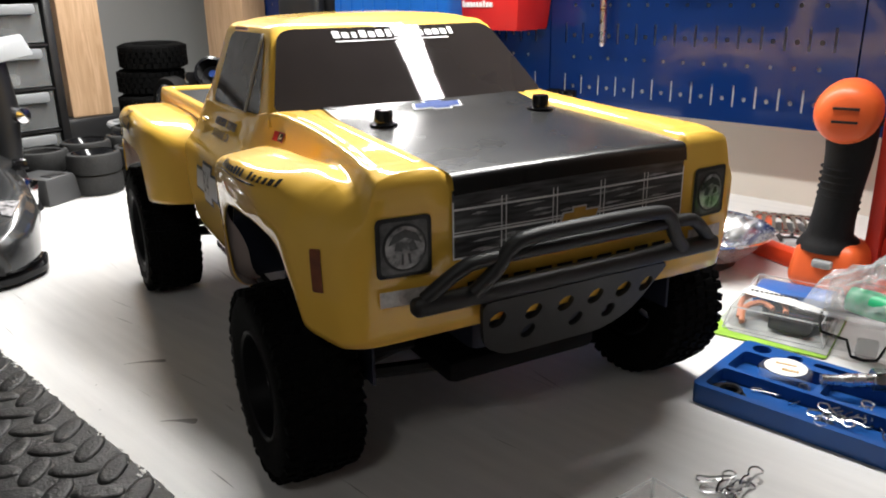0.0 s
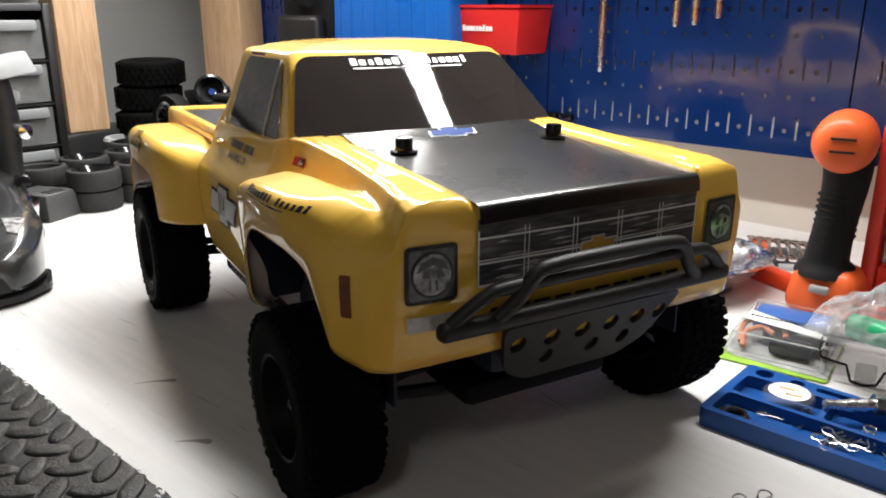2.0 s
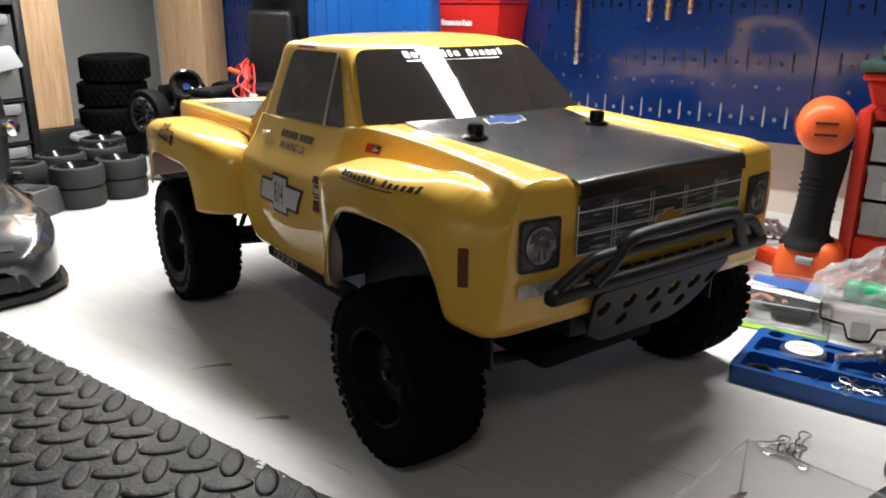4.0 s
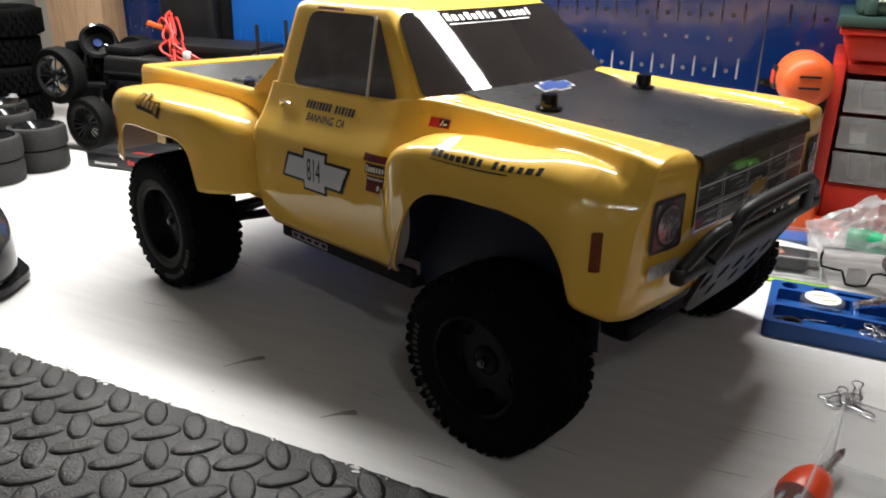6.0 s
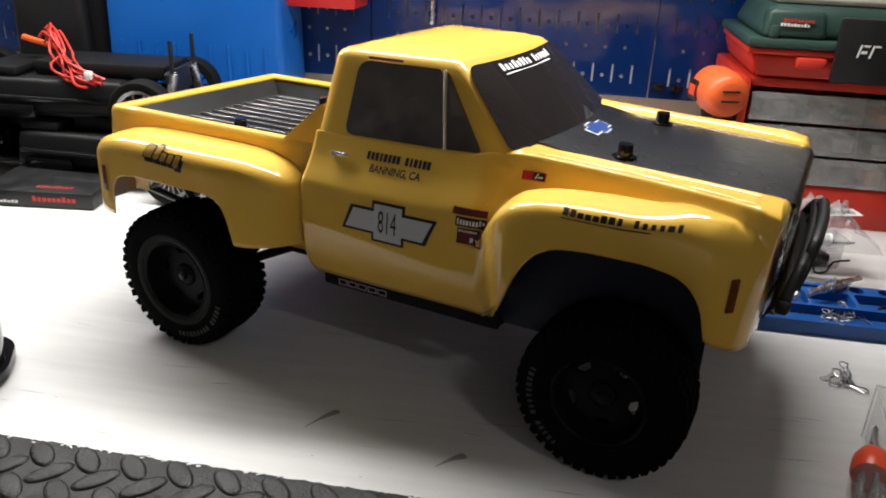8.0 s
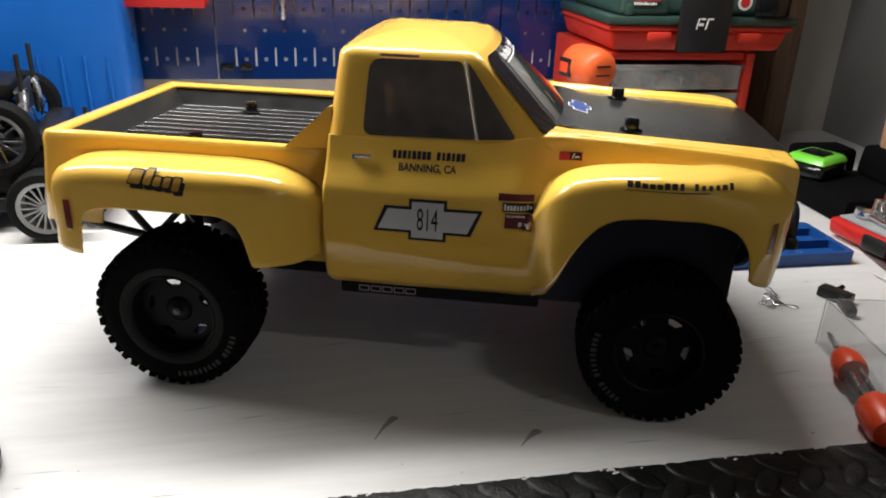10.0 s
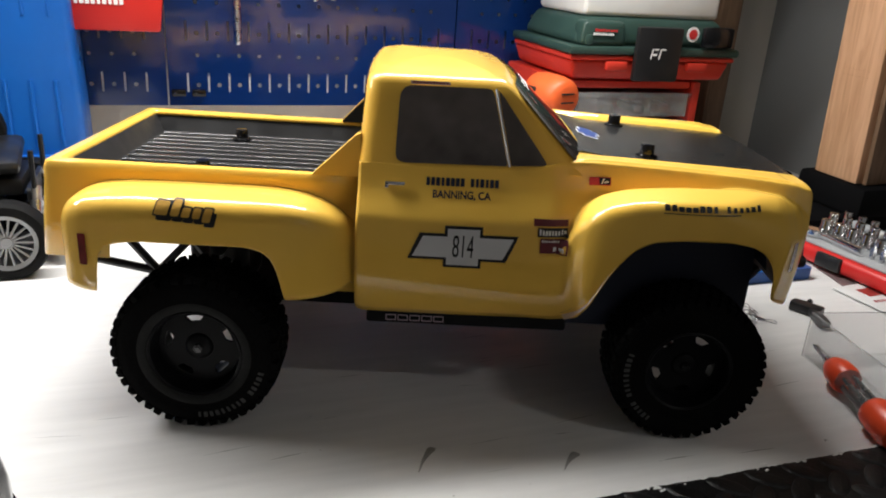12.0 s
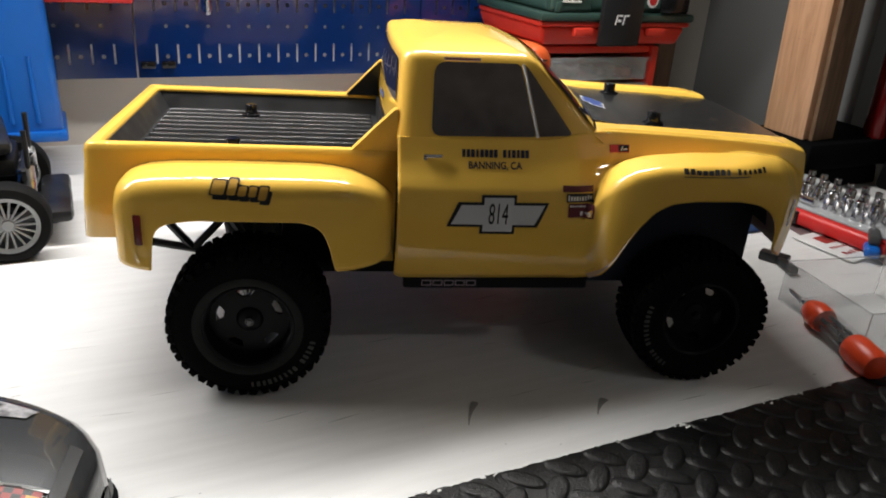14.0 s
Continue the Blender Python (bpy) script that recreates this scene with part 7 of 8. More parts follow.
stand = thing("tool_stand", at(-0.705, -0.032, 0.0, 10), "black upright tool stand with a pale box clamped to it", "stand")
part("stand_column", tube([(0, 0, 0.0), (0, 0, 0.006), (-0.004, 0, 0.05), (-0.006, 0.002, 0.130), (-0.004, 0.004, 0.185)], 0.016, 14, radii=[0.026, 0.024, 0.015, 0.020, 0.012]), BLACK, stand)
part("stand_neck", tube([(-0.004, 0.004, 0.185), (-0.004, 0.006, 0.205), (-0.004, 0.006, 0.235)], 0.008, 12, radii=[0.008, 0.006, 0.009]), BLACK_GLOSS, stand)
part("clamp_box", moved(tapered(-0.020, 0.022, -0.026, 0.030, 0.0, 0.026, 0.82, 0.003, 2), pose(0.002, 0.010, 0.178, 8, -6, 0)), GREY_PLASTIC, stand, "pale grey box")
part("clamp_knob", lathe([(0.0001, 0.0), (0.008, 0.0), (0.010, 0.004), (0.009, 0.010), (0.0001, 0.012)], 16, "x"), CHROME, stand, "shiny knob", m=pose(0.008, 0.016, 0.116))
redbit = thing("red_clamp", at(-0.640, -0.066, 0.0, 20), "small red clamp with a bright jaw on the bench", "clamp")
part("clamp_body", soft_box(-0.020, 0.012, -0.018, 0.010, 0.0, 0.052, 0.006, 3), BIN_RED, redbit)
part("clamp_jaw", moved(tapered(-0.006, 0.006, -0.014, 0.014, 0.0, 0.028, 0.6, 0.002, 2), pose(0.004, 0.022, 0.024, -24, 0, 0)), CHROME, redbit)

# ---- black flat box with print ----
flat = thing("flat_box", at(-0.690, 0.172, 0.0, 7), "black flat cardboard box with red and white print", "cardboard box")
part("box_body", soft_box(0.0, 0.130, 0.0, 0.170, 0.0, 0.019, 0.0015), BLACK, flat)
part("box_print", join(*[prism(p, -0.0006, -0.0002, "y") for p in letters(0.062, 0.112, 0.008, 0.014, 9, 71)]), RED_PRINT, flat, "red lettering bars", smooth=False)
part("box_print_small", join(*[prism(p, -0.0006, -0.0002, "y") for p in letters(0.012, 0.046, 0.005, 0.008, 8, 72)]), WHITE_PRINT, flat, "white print", smooth=False)
part("box_top_print", join(*[prism(p, 0.0192, 0.0195) for p in letters(0.060, 0.102, 0.012, 0.020, 9, 73)]), RED_DULL, flat, smooth=False)

# ---- touring chassis ----


def spoked(radius, mat_rim, n=16):
    t = lathe([(radius * 0.72, -0.011), (radius * 0.80, -0.0125), (radius * 0.95, -0.0115), (radius, -0.008), (radius, 0.008), (radius * 0.95, 0.0115), (radius * 0.72, 0.011)], 40, "y", True)
    rim = [lathe([(radius * 0.62, -0.010), (radius * 0.73, -0.012), (radius * 0.74, 0.010), (radius * 0.66, 0.010)], 40, "y", True), lathe([(0.0001, -0.010), (0.0045, -0.010), (0.0060, -0.008), (0.0060, 0.004), (0.0001, 0.004)], 16, "y")]
    for i in range(n):
        a = 2 * math.pi * i / n
        rim.append(tube([(0.005 * math.cos(a), -0.008, 0.005 * math.sin(a)), (radius * 0.66 * math.cos(a), -0.0095, radius * 0.66 * math.sin(a))], 0.0011, 6))
    return t, join(*rim)


def model_chassis(m, label, rim_mat, spokes, wheel_r=0.033, length=0.26, wires=False, group="bare model car chassis"):
    c = thing("model_chassis", m, label, "model chassis", group)
    w = 0.155
    part("deck", join(soft_box(-length / 2 - 0.04, length / 2 + 0.04, -0.042, 0.042, wheel_r * 0.45, wheel_r * 0.45 + 0.006, 0.002),
                      soft_box(-length / 2 + 0.03, length / 2 - 0.03, -0.012, 0.012, wheel_r * 1.2, wheel_r * 1.2 + 0.005, 0.002)), BLACK, c)
    part("battery", soft_box(-0.070, 0.070, -0.040, -0.014, wheel_r * 0.45 + 0.0062, wheel_r + 0.016, 0.004), BLACK, c)
    part("motor", tube([(-length / 2 + 0.030, 0.012, wheel_r), (-length / 2 + 0.030, 0.048, wheel_r)], 0.017, 18), DARK_GREY, c)
    part("receiver_box", soft_box(-0.010, 0.050, 0.014, 0.040, wheel_r * 0.45 + 0.0062, wheel_r + 0.010, 0.003), BLACK_GLOSS, c)
    tg, rg = spoked(wheel_r, rim_mat, spokes)
    for sx in (-1, 1):
        part("bulkhead", soft_box(sx * length / 2 - 0.014, sx * length / 2 + 0.014, -0.020, 0.020, wheel_r * 0.45 + 0.0062, wheel_r * 1.5, 0.003), BLACK_GLOSS, c)
        part("shock_tower", prism(rounded([(-0.036, wheel_r * 1.3), (0.036, wheel_r * 1.3), (0.044, wheel_r * 2.05), (-0.044, wheel_r * 2.05)], 0.006, 3), sx * length / 2 - 0.002 + 0.016 * sx, sx * length / 2 + 0.002 + 0.016 * sx, "x"), BLACK, c)
        part("bumper", soft_box(sx * (length / 2 + 0.040) - 0.014, sx * (length / 2 + 0.040) + 0.014, -0.06, 0.06, wheel_r * 0.45 + 0.0062, wheel_r * 0.45 + 0.020, 0.006), BLACK, c)
        for sy in (-1, 1):
            part("arm", tube([(sx * length / 2, sy * 0.022, wheel_r * 0.75), (sx * length / 2, sy * 0.064, wheel_r * 0.8)], 0.004, 8), BLACK_GLOSS, c)
            part("shock", join(tube([(sx * length / 2 + 0.02 * sx, sy * 0.030, wheel_r * 2.0), (sx * length / 2 + 0.02 * sx, sy * 0.048, wheel_r * 1.1)], 0.0055, 10), tube([(sx * length / 2 + 0.02 * sx, sy * 0.048, wheel_r * 1.1), (sx * length / 2 + 0.02 * sx, sy * 0.054, wheel_r * 0.8)], 0.0018, 6)), STEEL, c)
            wh = new("wheel")
            wh.parent = c
            wh.matrix_basis = pose(sx * length / 2, sy * (w / 2), wheel_r, 0, 0, 0 if sy < 0 else 180)
            part("tyre", tg, CHASSIS_RUBBER, wh)
            part("rim", rg, rim_mat if sx > 0 or wires else CHASSIS_BLACK, wh, "spoked rim")
    part("body_mount", tube([(length / 2 + 0.02, 0.034, wheel_r), (length / 2 + 0.02, 0.034, wheel_r * 3.0)], 0.0025, 8), BLACK, c)
    part("body_mount", tube([(length / 2 + 0.02, -0.034, wheel_r), (length / 2 + 0.02, -0.034, wheel_r * 3.0)], 0.0025, 8), BLACK, c)
    part("chassis_tub", join(tapered(-length / 2 + 0.045, length / 2 - 0.030, -0.054, 0.054, wheel_r * 0.45 + 0.0062, wheel_r + 0.026, 0.94, 0.006, 3),
                             soft_box(-0.020, length / 2 + 0.010, -0.030, 0.046, wheel_r + 0.0262, wheel_r + 0.044, 0.005),
                             soft_box(-length / 2 + 0.050, -0.030, -0.046, 0.040, wheel_r + 0.0262, wheel_r + 0.038, 0.005)), CHASSIS_BLACK, c, "matt black electronics tub")
    part("tub_rail", join(tube([(-0.075, -0.055, wheel_r + 0.004), (0.090, -0.055, wheel_r + 0.002)], 0.003, 8), soft_box(-0.070, -0.010, -0.0580, -0.0545, wheel_r * 0.5, wheel_r * 0.9, 0.001)), BLACK_GLOSS, c)
    if wires:
        for k in range(11):
            top = (-0.008 + rng.uniform(-0.008, 0.010), 0.004 + rng.uniform(-0.010, 0.010), wheel_r + 0.074 + rng.uniform(-0.010, 0.008))
            p = [(top[0] - 0.008, top[1], top[2] - 0.006), top]
            for f in (0.3, 0.55, 0.8):
                p.append((top[0] + 0.062 * f + rng.uniform(-0.009, 0.009), top[1] - 0.066 * f + rng.uniform(-0.010, 0.010), top[2] - 0.050 * f + rng.uniform(-0.007, 0.007)))
            p.append((0.074 + rng.uniform(-0.012, 0.014), -0.060 + rng.uniform(-0.004, 0.004), wheel_r + 0.024 + rng.uniform(-0.006, 0.010)))
            part("wire", tube(curve_pts(p, 6), 0.0015, 6), WIRE_RED, c, "red insulated wire")
        part("wire_plug", moved(soft_box(-0.020, 0.020, -0.004, 0.004, -0.003, 0.003, 0.001), pose(-0.030, 0.012, wheel_r + 0.058, 0, 18, 15)), ORANGE, c, "orange connector")
        part("wire_plug", soft_box(0.060, 0.068, -0.066, -0.056, wheel_r + 0.0302, wheel_r + 0.040, 0.002), WHITE_PLASTIC, c, "white connector")
    return c


model_chassis(at(-0.617, 0.312, 0.0, 0), "bare black touring car chassis with silver multi-spoke wheels", GREY_PLASTIC, 18, 0.036)
riser = thing("chassis_stand", at(-0.680, 0.335, 0.056, 0), "black foam car stand under a model chassis", "car stand")
part("stand_block", soft_box(-0.060, 0.060, -0.035, 0.035, 0.0, 0.022, 0.006), BLACK, riser)
model_chassis(at(-0.668, 0.322, 0.060, 6), "black model car chassis with red wiring, on a stand", DARK_RIM, 10, 0.037, 0.262, True)
dome = thing("fan_shroud", at(-0.795, 0.300, 0.112, 0) @ Matrix.Scale(0.68, 4), "black open shroud with a blue lens inside, by the chassis", "model part")
part("shroud_shell", moved(lathe([(0.026, -0.030), (0.031, -0.032), (0.037, -0.026), (0.040, 0.0), (0.036, 0.034), (0.030, 0.036), (0.029, 0.0)], 28, "z", True), pose(0.010, 0.0, 0.022, 62, 0, 48)), BLACK_GLOSS, dome)
part("shroud_back", moved(lathe([(0.0001, 0.0), (0.030, 0.0), (0.030, 0.003), (0.0001, 0.003)], 24), pose(0.004, 0.006, 0.026, 62, 0, 48)), BLACK, dome)
part("shroud_lens", moved(lathe([(0.0001, -0.003), (0.006, -0.002), (0.0085, 0.0), (0.0085, 0.003), (0.0001, 0.003)], 24), pose(0.010, -0.002, 0.030, 62, 0, 48)), BADGE_BLUE, dome, "blue lens")
# Small chrome piece added to give the glint beside the lens.
part("shroud_glint", moved(soft_box(-0.004, 0.004, -0.003, 0.003, -0.007, 0.007, 0.002), pose(0.048, -0.014, 0.026, 20, 10, 0)), CHROME, dome, "bright chrome piece added for a glint")

back_case = thing("black_case", at(-0.935, 0.345, 0.0, 4), "black plastic case standing behind the model chassis", "plastic case")
part("case_body", tapered(0.0, 0.190, 0.0, 0.095, 0.0, 0.088, 0.95, 0.008, 3), CASE_BLACK, back_case)
part("case_lid", tapered(0.004, 0.186, 0.002, 0.093, 0.0882, 0.108, 0.88, 0.008, 3), CHASSIS_BLACK, back_case, "matt black lid")

# ---- grey car body shell ----


def car_shell():
    """Low coupe: loft of cross-sections along its length; the nose points to +x."""
    X = (-0.225, -0.215, -0.18, -0.12, -0.06, 0.0, 0.05, 0.09, 0.13, 0.165, 0.198, 0.215, 0.224)
    HALF = (0.070, 0.082, 0.092, 0.094, 0.091, 0.090, 0.091, 0.093, 0.0935, 0.089, 0.078, 0.062, 0.040)
    TOP = (0.070, 0.076, 0.088, 0.104, 0.105, 0.090, 0.076, 0.072, 0.069, 0.064, 0.056, 0.047, 0.036)
    CAB = (0.9, 0.85, 0.70, 0.56, 0.56, 0.68, 0.84, 0.88, 0.90, 0.90, 0.88, 0.85, 0.8)
    n = 22
    vs, fs, rows = [], [], 60
    for i in range(rows + 1):
        x = X[0] + (X[-1] - X[0]) * i / rows
        h, t, c = smooth_at(x, X, HALF), smooth_at(x, X, TOP), smooth_at(x, X, CAB)
        belt = min(0.062, t * 0.80)
        for k in range(2 * n + 1):
            s = (k - n) / n
            a = abs(s)
            if a < 0.5:
                q = a / 0.5
                y, z = c * h * q, t - (t - belt) * 0.30 * q ** 3
            elif a < 0.75:
                q = (a - 0.5) / 0.25
                y, z = c * h + (h - c * h) * q, (t - (t - belt) * 0.30) * (1 - q) + belt * q
            else:
                q = (a - 0.75) / 0.25
                y, z = h + 0.0015 * math.sin(q * math.pi), belt * (1 - q) + 0.012 * q
            for xa in (-0.135, 0.135):
                if abs(x - xa) < 0.036 and a > 0.75:
                    z = max(z, 0.012 + math.sqrt(max(0.036 ** 2 - (x - xa) ** 2, 0)) * 0.95)
            vs.append((x, math.copysign(y, s) if s else 0.0, z))
    m = 2 * n + 1
    fs = [(i * m + k, (i + 1) * m + k, (i + 1) * m + k + 1, i * m + k + 1) for i in range(rows) for k in range(m - 1)]
    k0 = len(vs)
    vs += [(0.2245, v[1], v[2]) for v in vs[rows * m:(rows + 1) * m]]
    return vs, fs


coupe = thing("model_car_shell", pose(-0.585, -0.326, 0.0, 0, 0, 3), "gunmetal grey model coupe body with checkered stripe, on white bench", "model car")
body_c = part("car_body", car_shell(), CAR_GREY, coupe)
shell(body_c, 0.0010, BLACK, -1.0)
part("front_splitter", prism(rounded([(0.150, -0.094), (0.196, -0.090), (0.224, -0.060), (0.232, 0.0), (0.224, 0.060), (0.196, 0.090), (0.150, 0.094)], 0.01, 3), 0.004, 0.010), BLACK_GLOSS, coupe, "glossy black front splitter")
part("front_grille", fan(rounded([(-0.055, 0.014), (0.055, 0.014), (0.048, 0.028), (-0.048, 0.028)], 0.004, 3), lambda y, z: (0.2250 - 0.9 * y * y, y, z), 3), BLACK, coupe, "black air intake")


def shell_top(x, y, lift=0.0010):
    X = (-0.225, -0.215, -0.18, -0.12, -0.06, 0.0, 0.05, 0.09, 0.13, 0.165, 0.198, 0.215, 0.224)
    TOP = (0.070, 0.076, 0.088, 0.104, 0.105, 0.090, 0.076, 0.072, 0.069, 0.064, 0.056, 0.047, 0.036)
    HALF = (0.070, 0.082, 0.092, 0.094, 0.091, 0.090, 0.091, 0.093, 0.0935, 0.089, 0.078, 0.062, 0.040)
    CAB = (0.9, 0.85, 0.70, 0.56, 0.56, 0.68, 0.84, 0.88, 0.90, 0.90, 0.88, 0.85, 0.8)
    t, h, c = smooth_at(x, X, TOP), smooth_at(x, X, HALF), smooth_at(x, X, CAB)
    belt = min(0.062, t * 0.80)
    q = abs(y) / (c * h)
    z = t - (t - belt) * 0.30 * min(q, 1) ** 3
    if q > 1:
        w = min((abs(y) - c * h) / max(h - c * h, 1e-4), 1)
        z = (t - (t - belt) * 0.30) * (1 - w) + belt * w
    return (x, y, z + lift)


for sd in (-1, 1):
    part("car_headlight", fan(dense([(sd * 0 + 0.150, sd * 0.058), (0.182, sd * 0.060), (0.186, sd * 0.068), (0.152, sd * 0.078)], 0.004), lambda x, y: shell_top(x, y, 0.0009), 3), LENS, coupe, "clear headlight")
    part("car_mirror", moved(tapered(-0.008, 0.008, -0.009, 0.009, 0.0, 0.012, 0.8, 0.003, 2), pose(-0.005, sd * 0.092, 0.064)), BLACK_GLOSS, coupe)
part("car_windscreen", fan(dense([(-0.045, -0.044), (0.040, -0.066), (0.040, 0.066), (-0.045, 0.044)], 0.006), lambda x, y: shell_top(x, y, 0.0010), 5), TINT_GLASS, coupe, "dark tinted windscreen")
squares_r, squares_b = [], []
for i in range(36):
    for j in range(11):
        x0, y0 = 0.060 + 0.0040 * i, -0.0355 + 0.00376 * j
        q = [(x0, y0), (x0 + 0.0040, y0), (x0 + 0.0040, y0 + 0.00376), (x0, y0 + 0.00376)]
        (squares_r if (i + j) % 2 else squares_b).append(q)
part("checker_print", bars_on(squares_r, lambda x, y: shell_top(x, y, 0.0009)), RED_DULL, coupe, "red checkered stripe")
part("checker_print", bars_on(squares_b, lambda x, y: shell_top(x, y, 0.0009)), BLACK_PRINT, coupe, "black checkered stripe")
for y in (-0.0380, 0.0062):
    part("stripe", bars_on([dense([(0.055, y), (0.206, y), (0.206, y + 0.0022), (0.055, y + 0.0022)], 0.004)], lambda x, y: shell_top(x, y, 0.0012), 2), WHITE_PRINT, coupe, "white pinstripe")
part("nose_field", bars_on([dense([(0.2065, -0.050), (0.2125, -0.050), (0.2125, 0.045), (0.2065, 0.045)], 0.003)], lambda x, y: shell_top(x, y, 0.0009), 2), BLACK_PRINT, coupe, "black field on the nose")
part("nose_print", bars_on([[(0.2072 + 0.0 * k, -0.036 + 0.0085 * k), (0.2120, -0.036 + 0.0085 * k), (0.2120, -0.0335 + 0.0085 * k), (0.2072, -0.0335 + 0.0085 * k)] for k in range(-1, 5)], lambda x, y: shell_top(x, y, 0.0012)), WHITE_PRINT, coupe, "white lettering bars on the nose")
part("yellow_badge", bars_on([dense([(0.198, -0.003), (0.2035, -0.003), (0.2035, 0.002), (0.198, 0.002)], 0.003)], lambda x, y: shell_top(x, y, 0.0014)), GOLD_PRINT, coupe, "small gold badge")

# ---- things by the right-hand post ----
SET = at(0.332, 0.158, 0.004, -83)
case = thing("socket_set", SET, "open red socket set case with grey insert and chrome sockets", "socket set")
part("case_tray", tapered(0.0, 0.190, 0.0, 0.112, 0.0, 0.019, 1.02, 0.006, 3), BIN_RED, case, "red case edge")
part("insert", soft_box(0.006, 0.184, 0.007, 0.105, 0.0192, 0.0222, 0.001), GREY_PLASTIC, case, "grey insert")
part("hinge_clip", soft_box(0.050, 0.082, -0.004, 0.003, 0.002, 0.018, 0.002), BLACK, case)
for j, (row_y, count, start) in enumerate(((0.044, 9, 0.020), (0.062, 10, 0.014), (0.079, 9, 0.020))):
    for i in range(count):
        r = (0.0072, 0.0062, 0.0054)[j] - 0.0001 * i
        h = (0.018, 0.022, 0.024)[j]
        prof = [(0.0001, 0.0), (r, 0.0), (r, h * 0.45), (r * 0.86, h * 0.55), (r * 0.86, h - 0.001), (r * 0.78, h), (r * 0.52, h), (r * 0.50, h - 0.006), (0.0001, h - 0.006)]
        part("socket", lathe(prof, 16), CHROME, case, "chrome socket", m=pose(start + 0.0178 * i, row_y + 0.0015 * (i % 2), 0.0223))
for i in range(6):
    part("driver_bit", lathe([(0.0001, 0.0), (0.0032, 0.0), (0.0032, 0.012), (0.0014, 0.014), (0.0014, 0.020), (0.0001, 0.021)], 6), STEEL, case, "steel driver bit", m=pose(0.096 + 0.012 * i, 0.026, 0.0223))
part("ratchet", join(tube([(0.024, 0.026, 0.0275), (0.086, 0.020, 0.0275)], 0.0042, 10, radii=[0.0036, 0.0048]), moved(lathe([(0.0001, -0.005), (0.0100, -0.004), (0.0105, 0.0), (0.0100, 0.004), (0.0001, 0.005)], 20), pose(0.020, 0.026, 0.0278))), CHROME, case, "chrome ratchet handle")
for k, (x, y, z, tn, ln, mt) in enumerate(((0.050, 0.0965, 0.0222, 3, 0.085, WHITE_PLASTIC), (0.010, 0.1045, 0.0222, -4, 0.070, GREY_PLASTIC))):
    tb = thing("glue_tube", SET @ pose(x, y, z, 0, 0, tn), "slim pale plastic tube with a cap lying on the set", "tube", "slim tubes")
    part("tube_body", tube([(0, 0, 0.0048), (0.004, 0, 0.0048), (ln, 0, 0.0048)], 0.0048, 14, radii=[0.003, 0.0048, 0.0048]), mt, tb)
    part("tube_cap", tube([(ln, 0, 0.0055), (ln + 0.020, 0, 0.0055)], 0.0048, 12), ORANGE if k == 0 else WHITE_PLASTIC, tb)
for k, (u, v, tn, w, d, mt) in enumerate(((0.320, 0.012, -12, 0.150, 0.105, PAPER_DARK), (0.318, -0.022, 6, 0.130, 0.075, PAPER), (0.345, -0.050, -20, 0.120, 0.080, PAPER_DARK))):
    mag = thing("magazine", at(u, v, 0.0005 + 0.0012 * k, tn), "glossy printed leaflet lying on the bench", "leaflet", "leaflets")
    part("leaflet_sheet", soft_box(0.0, w, 0.0, d, 0.0, 0.0011, 0.0003), mt, mag)
    part("leaflet_print", join(*[prism(p, 0.0012, 0.0013) for p in letters(0.012, w - 0.02, 0.015, 0.022, 14, 90 + k) + letters(0.012, w - 0.03, 0.032, 0.037, 16, 95 + k) + [[(0.02, 0.045), (w * 0.6, 0.045), (w * 0.6, d - 0.012), (0.02, d - 0.012)]]]), WHITE_PRINT if k != 1 else RED_DULL, mag, smooth=False)
bluecap = thing("blue_cutter", at(0.338, -0.028, 0.006, 40), "small blue and grey hand tool on the leaflets", "hand tool")
part("tool_grip", soft_box(0.0, 0.060, -0.008, 0.008, 0.0, 0.012, 0.004, 3), BIN_BLUE, bluecap)
part("tool_head", soft_box(0.010, 0.040, -0.006, 0.006, 0.0122, 0.024, 0.003), DARK_GREY, bluecap)

clear = thing("clear_box", at(0.1480, -0.1650, 0.0, -10), "shallow open clear plastic box on white bench", "plastic box")
CW, CD, CH = 0.113, 0.105, 0.041
for x0, x1, y0, y1 in ((0.0, 0.0016, 0.0, CD), (CW - 0.0016, CW, 0.0, CD), (0.0018, CW - 0.0018, CD - 0.0016, CD), (0.0018, CW - 0.0018, 0.0, 0.0016)):
    part("box_wall", box(x0, x1, y0, y1, 0.0, CH), THIN_CLEAR, clear, smooth=False)
part("box_floor", box(0.0016, CW - 0.0016, 0.0016, CD - 0.0016, 0.0006, 0.0020), THIN_CLEAR, clear, smooth=False)
part("box_rim", tube([(0, 0, CH), (CW, 0, CH), (CW, CD, CH), (0, CD, CH), (0, 0, CH)], 0.0007, 6), BOX_EDGE, clear, "thicker clear rim")
for x, y in ((0, 0), (CW, 0), (CW, CD), (0, CD)):
    part("box_corner", tube([(x, y, 0.0005), (x, y, CH)], 0.0006, 6), BOX_EDGE, clear)

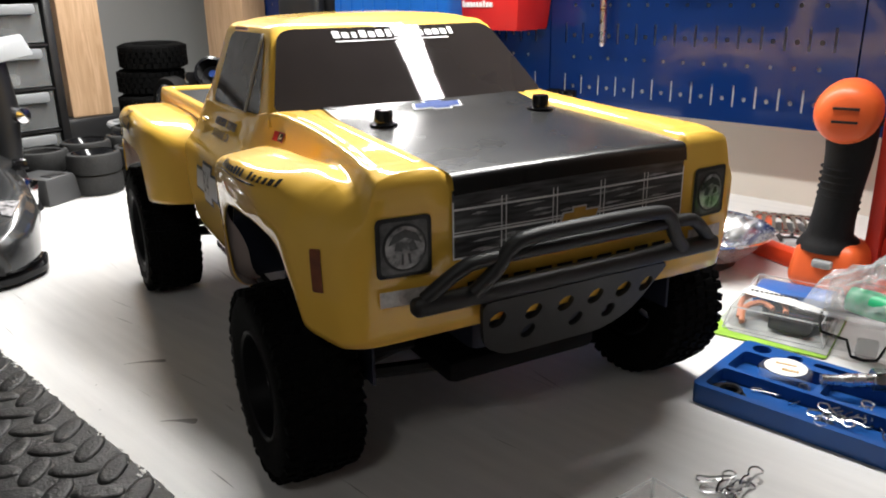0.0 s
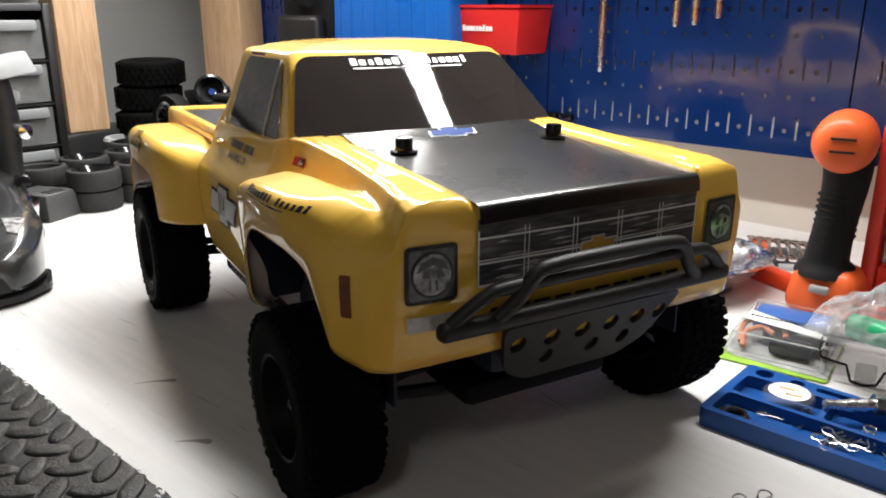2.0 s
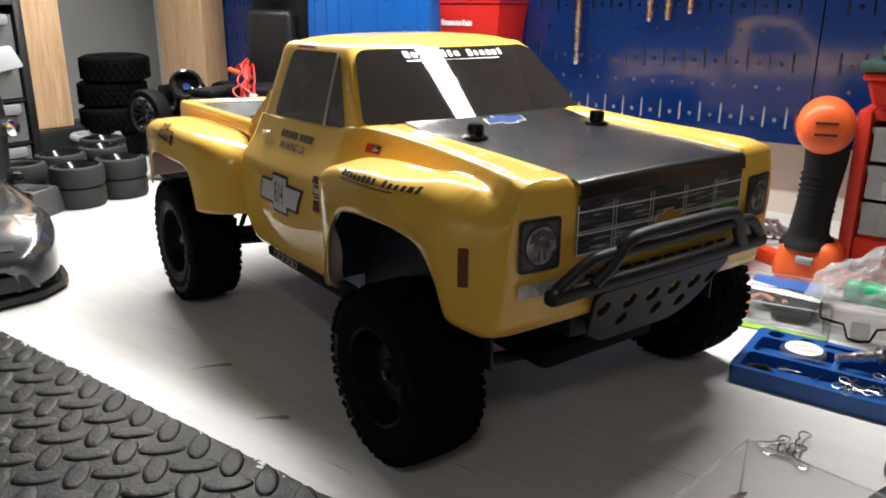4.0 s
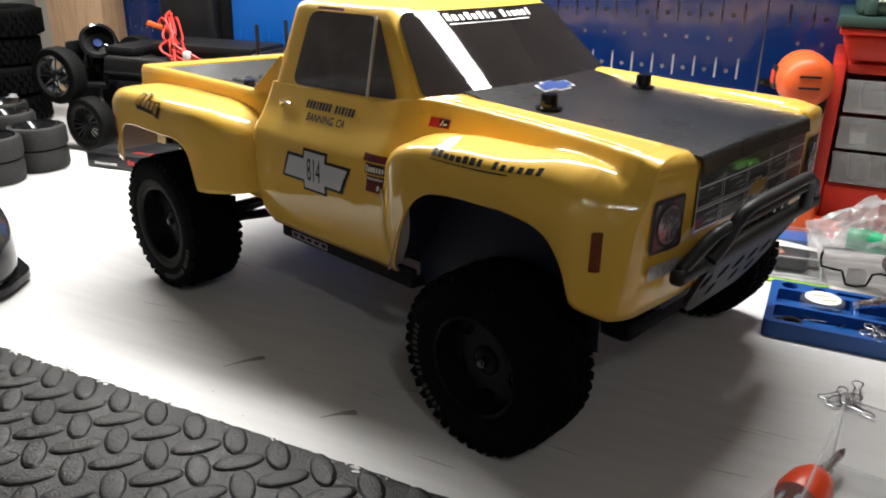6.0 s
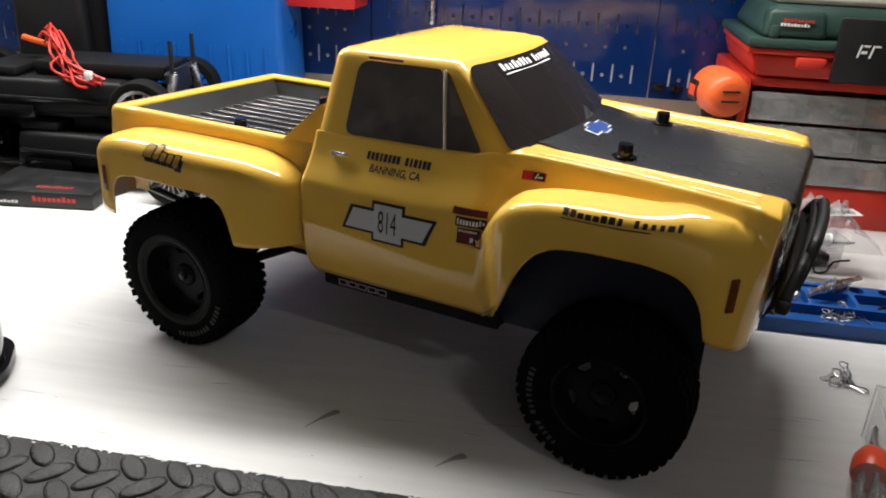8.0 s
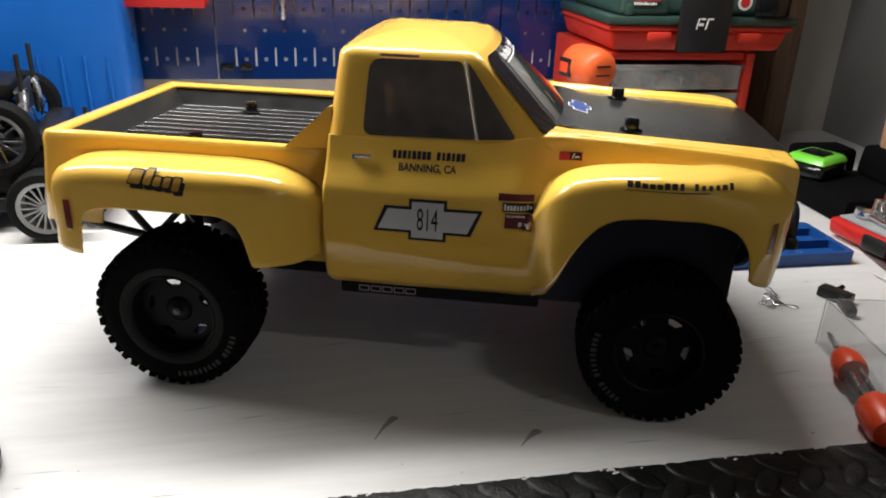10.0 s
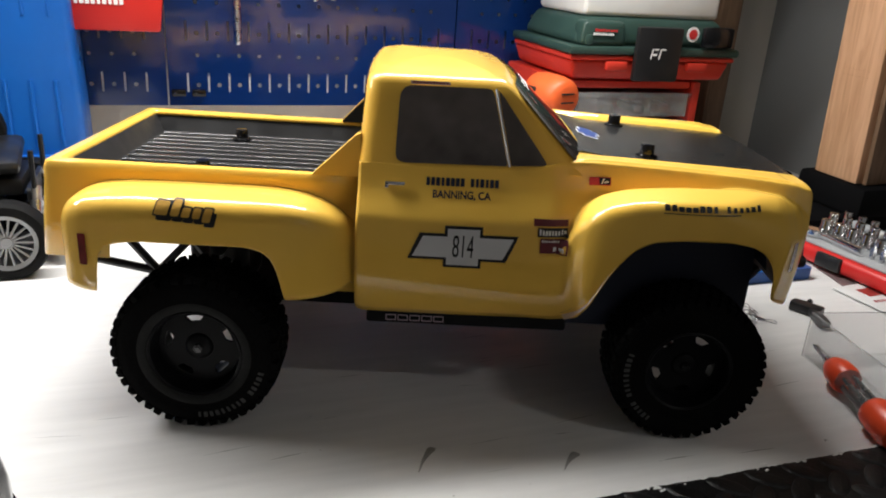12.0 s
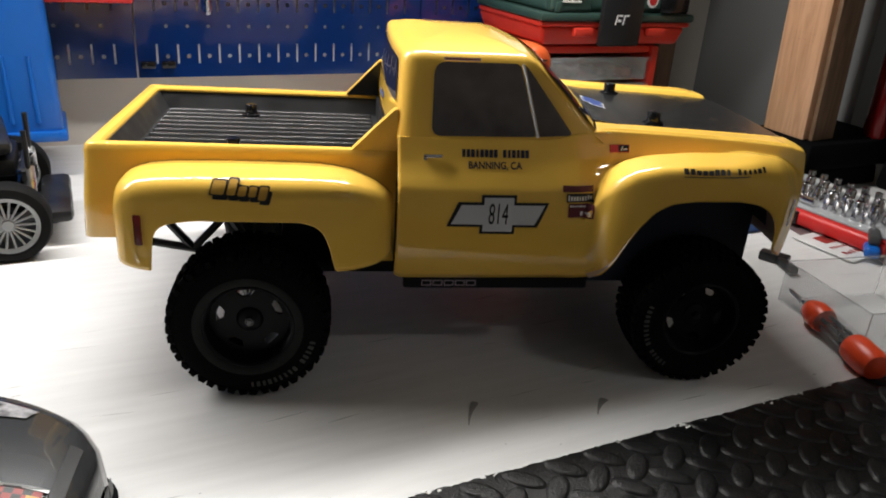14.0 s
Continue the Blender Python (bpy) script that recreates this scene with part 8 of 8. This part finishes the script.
driver = thing("bit_driver", at(0.1708, -0.0662, 0.0135, 250) @ Matrix.Diagonal((1.18, 1.02, 1.02, 1)), "small screwdriver with red and clear plastic handle", "screwdriver")
part("driver_bit", tube([(0, 0, 0.0), (0.003, 0, 0.0), (0.006, 0, 0.0), (0.020, 0, 0), (0.021, 0, 0), (0.034, 0, 0)], 0.002, 10, radii=[0.0004, 0.0014, 0.0022, 0.0022, 0.0034, 0.0036]), STEEL, driver, "steel bit")
part("handle_nose", tube([(0.030, 0, 0), (0.033, 0, 0), (0.040, 0, 0), (0.050, 0, 0), (0.054, 0, 0)], 0.01, 20, radii=[0.0045, 0.0085, 0.0112, 0.0118, 0.0105]), ORANGE_RED, driver, "red handle nose")
part("handle_barrel", tube([(0.054, 0, 0), (0.060, 0, 0), (0.088, 0, 0), (0.094, 0, 0)], 0.011, 16, radii=[0.0108, 0.0118, 0.0122, 0.0122]), CLEAR, driver, "clear handle barrel with bits inside")
for k in range(5):
    a = 2 * math.pi * k / 5
    part("stored_bit", tube([(0.056, 0.006 * math.cos(a), 0.006 * math.sin(a)), (0.090, 0.006 * math.cos(a), 0.006 * math.sin(a))], 0.0020, 6), STEEL, driver)
part("handle_end", tube([(0.090, 0, 0), (0.094, 0, 0), (0.112, 0, 0), (0.118, 0, 0), (0.121, 0, 0)], 0.012, 20, radii=[0.0118, 0.0128, 0.0128, 0.0105, 0.005]), ORANGE_RED, driver, "red handle end")

clampb = thing("black_clip", at(0.237, 0.010, 0.0, -62), "small black plastic clip lying on the bench", "clip")
part("clip_jaw", soft_box(-0.016, 0.014, -0.007, 0.007, 0.0, 0.010, 0.002), BLACK, clampb)
part("clip_lever", moved(soft_box(0.0, 0.030, -0.005, 0.005, 0.0, 0.007, 0.002), pose(0.006, -0.004, 0.002, 0, 0, -48)), BLACK, clampb)
part("clip_knob", tube([(-0.004, 0.007, 0.005), (-0.004, 0.019, 0.006)], 0.0026, 8), BLACK_GLOSS, clampb)

lime = thing("lime_car_shell", at(0.396, 0.284, 0.030, 25), "lime green model car nose poking out of black clutter", "model car")
part("shell_body", tapered(-0.030, 0.030, -0.028, 0.028, 0.0, 0.018, 0.94, 0.006, 3), BLACK_GLOSS, lime, "black lower body")
part("shell_nose", tapered(-0.029, 0.031, -0.027, 0.027, 0.0182, 0.0270, 0.80, 0.003, 3), LIME, lime, "lime green upper shell")
part("shell_window", tapered(-0.016, 0.012, -0.016, 0.016, 0.0272, 0.0300, 0.8, 0.001, 1), BLACK_GLOSS, lime)
for nm, u0, u1, v0, v1, z1, tag in (("black_case", 0.366, 0.62, 0.180, 0.300, 0.030, "black plastic case under the timber post"), ("black_case", 0.455, 0.64, 0.172, 0.285, 0.068, "black plastic case under the timber post"),
                                    ("black_case", 0.395, 0.47, 0.300, 0.345, 0.055, "black case beside the drawer rack"), ("black_case", 0.60, 0.90, -0.05, 0.17, 0.045, "black plastic case at the bench end")):
    z0 = 0.0302 if u0 == 0.455 else 0.0
    blk = thing(nm, ROOM, tag, "plastic case", "black cases by the post")
    part("case_body", tapered(u0, u1, v0, v1, z0, z1, 0.97, 0.006, 2), CASE_BLACK, blk)
pole = thing("red_cylinder", at(0.600, 0.190, 0.068, 0), "tall glossy dark red cylinder in the shade", "cylinder")
part("cylinder_body", lathe([(0.0001, 0.0), (0.014, 0.0), (0.016, 0.004), (0.016, 0.46), (0.011, 0.49), (0.006, 0.50), (0.0001, 0.50)], 28), POLE_RED, pole)
lead = thing("hanging_cable", ROOM, "thin black cable hanging down the grey wall", "cable")
part("cable", tube(curve_pts([(0.634, 0.40, 0.50), (0.634, 0.385, 0.35), (0.632, 0.365, 0.20), (0.628, 0.36, 0.10), (0.610, 0.34, 0.060)], 8), 0.0022, 6), BLACK, lead)
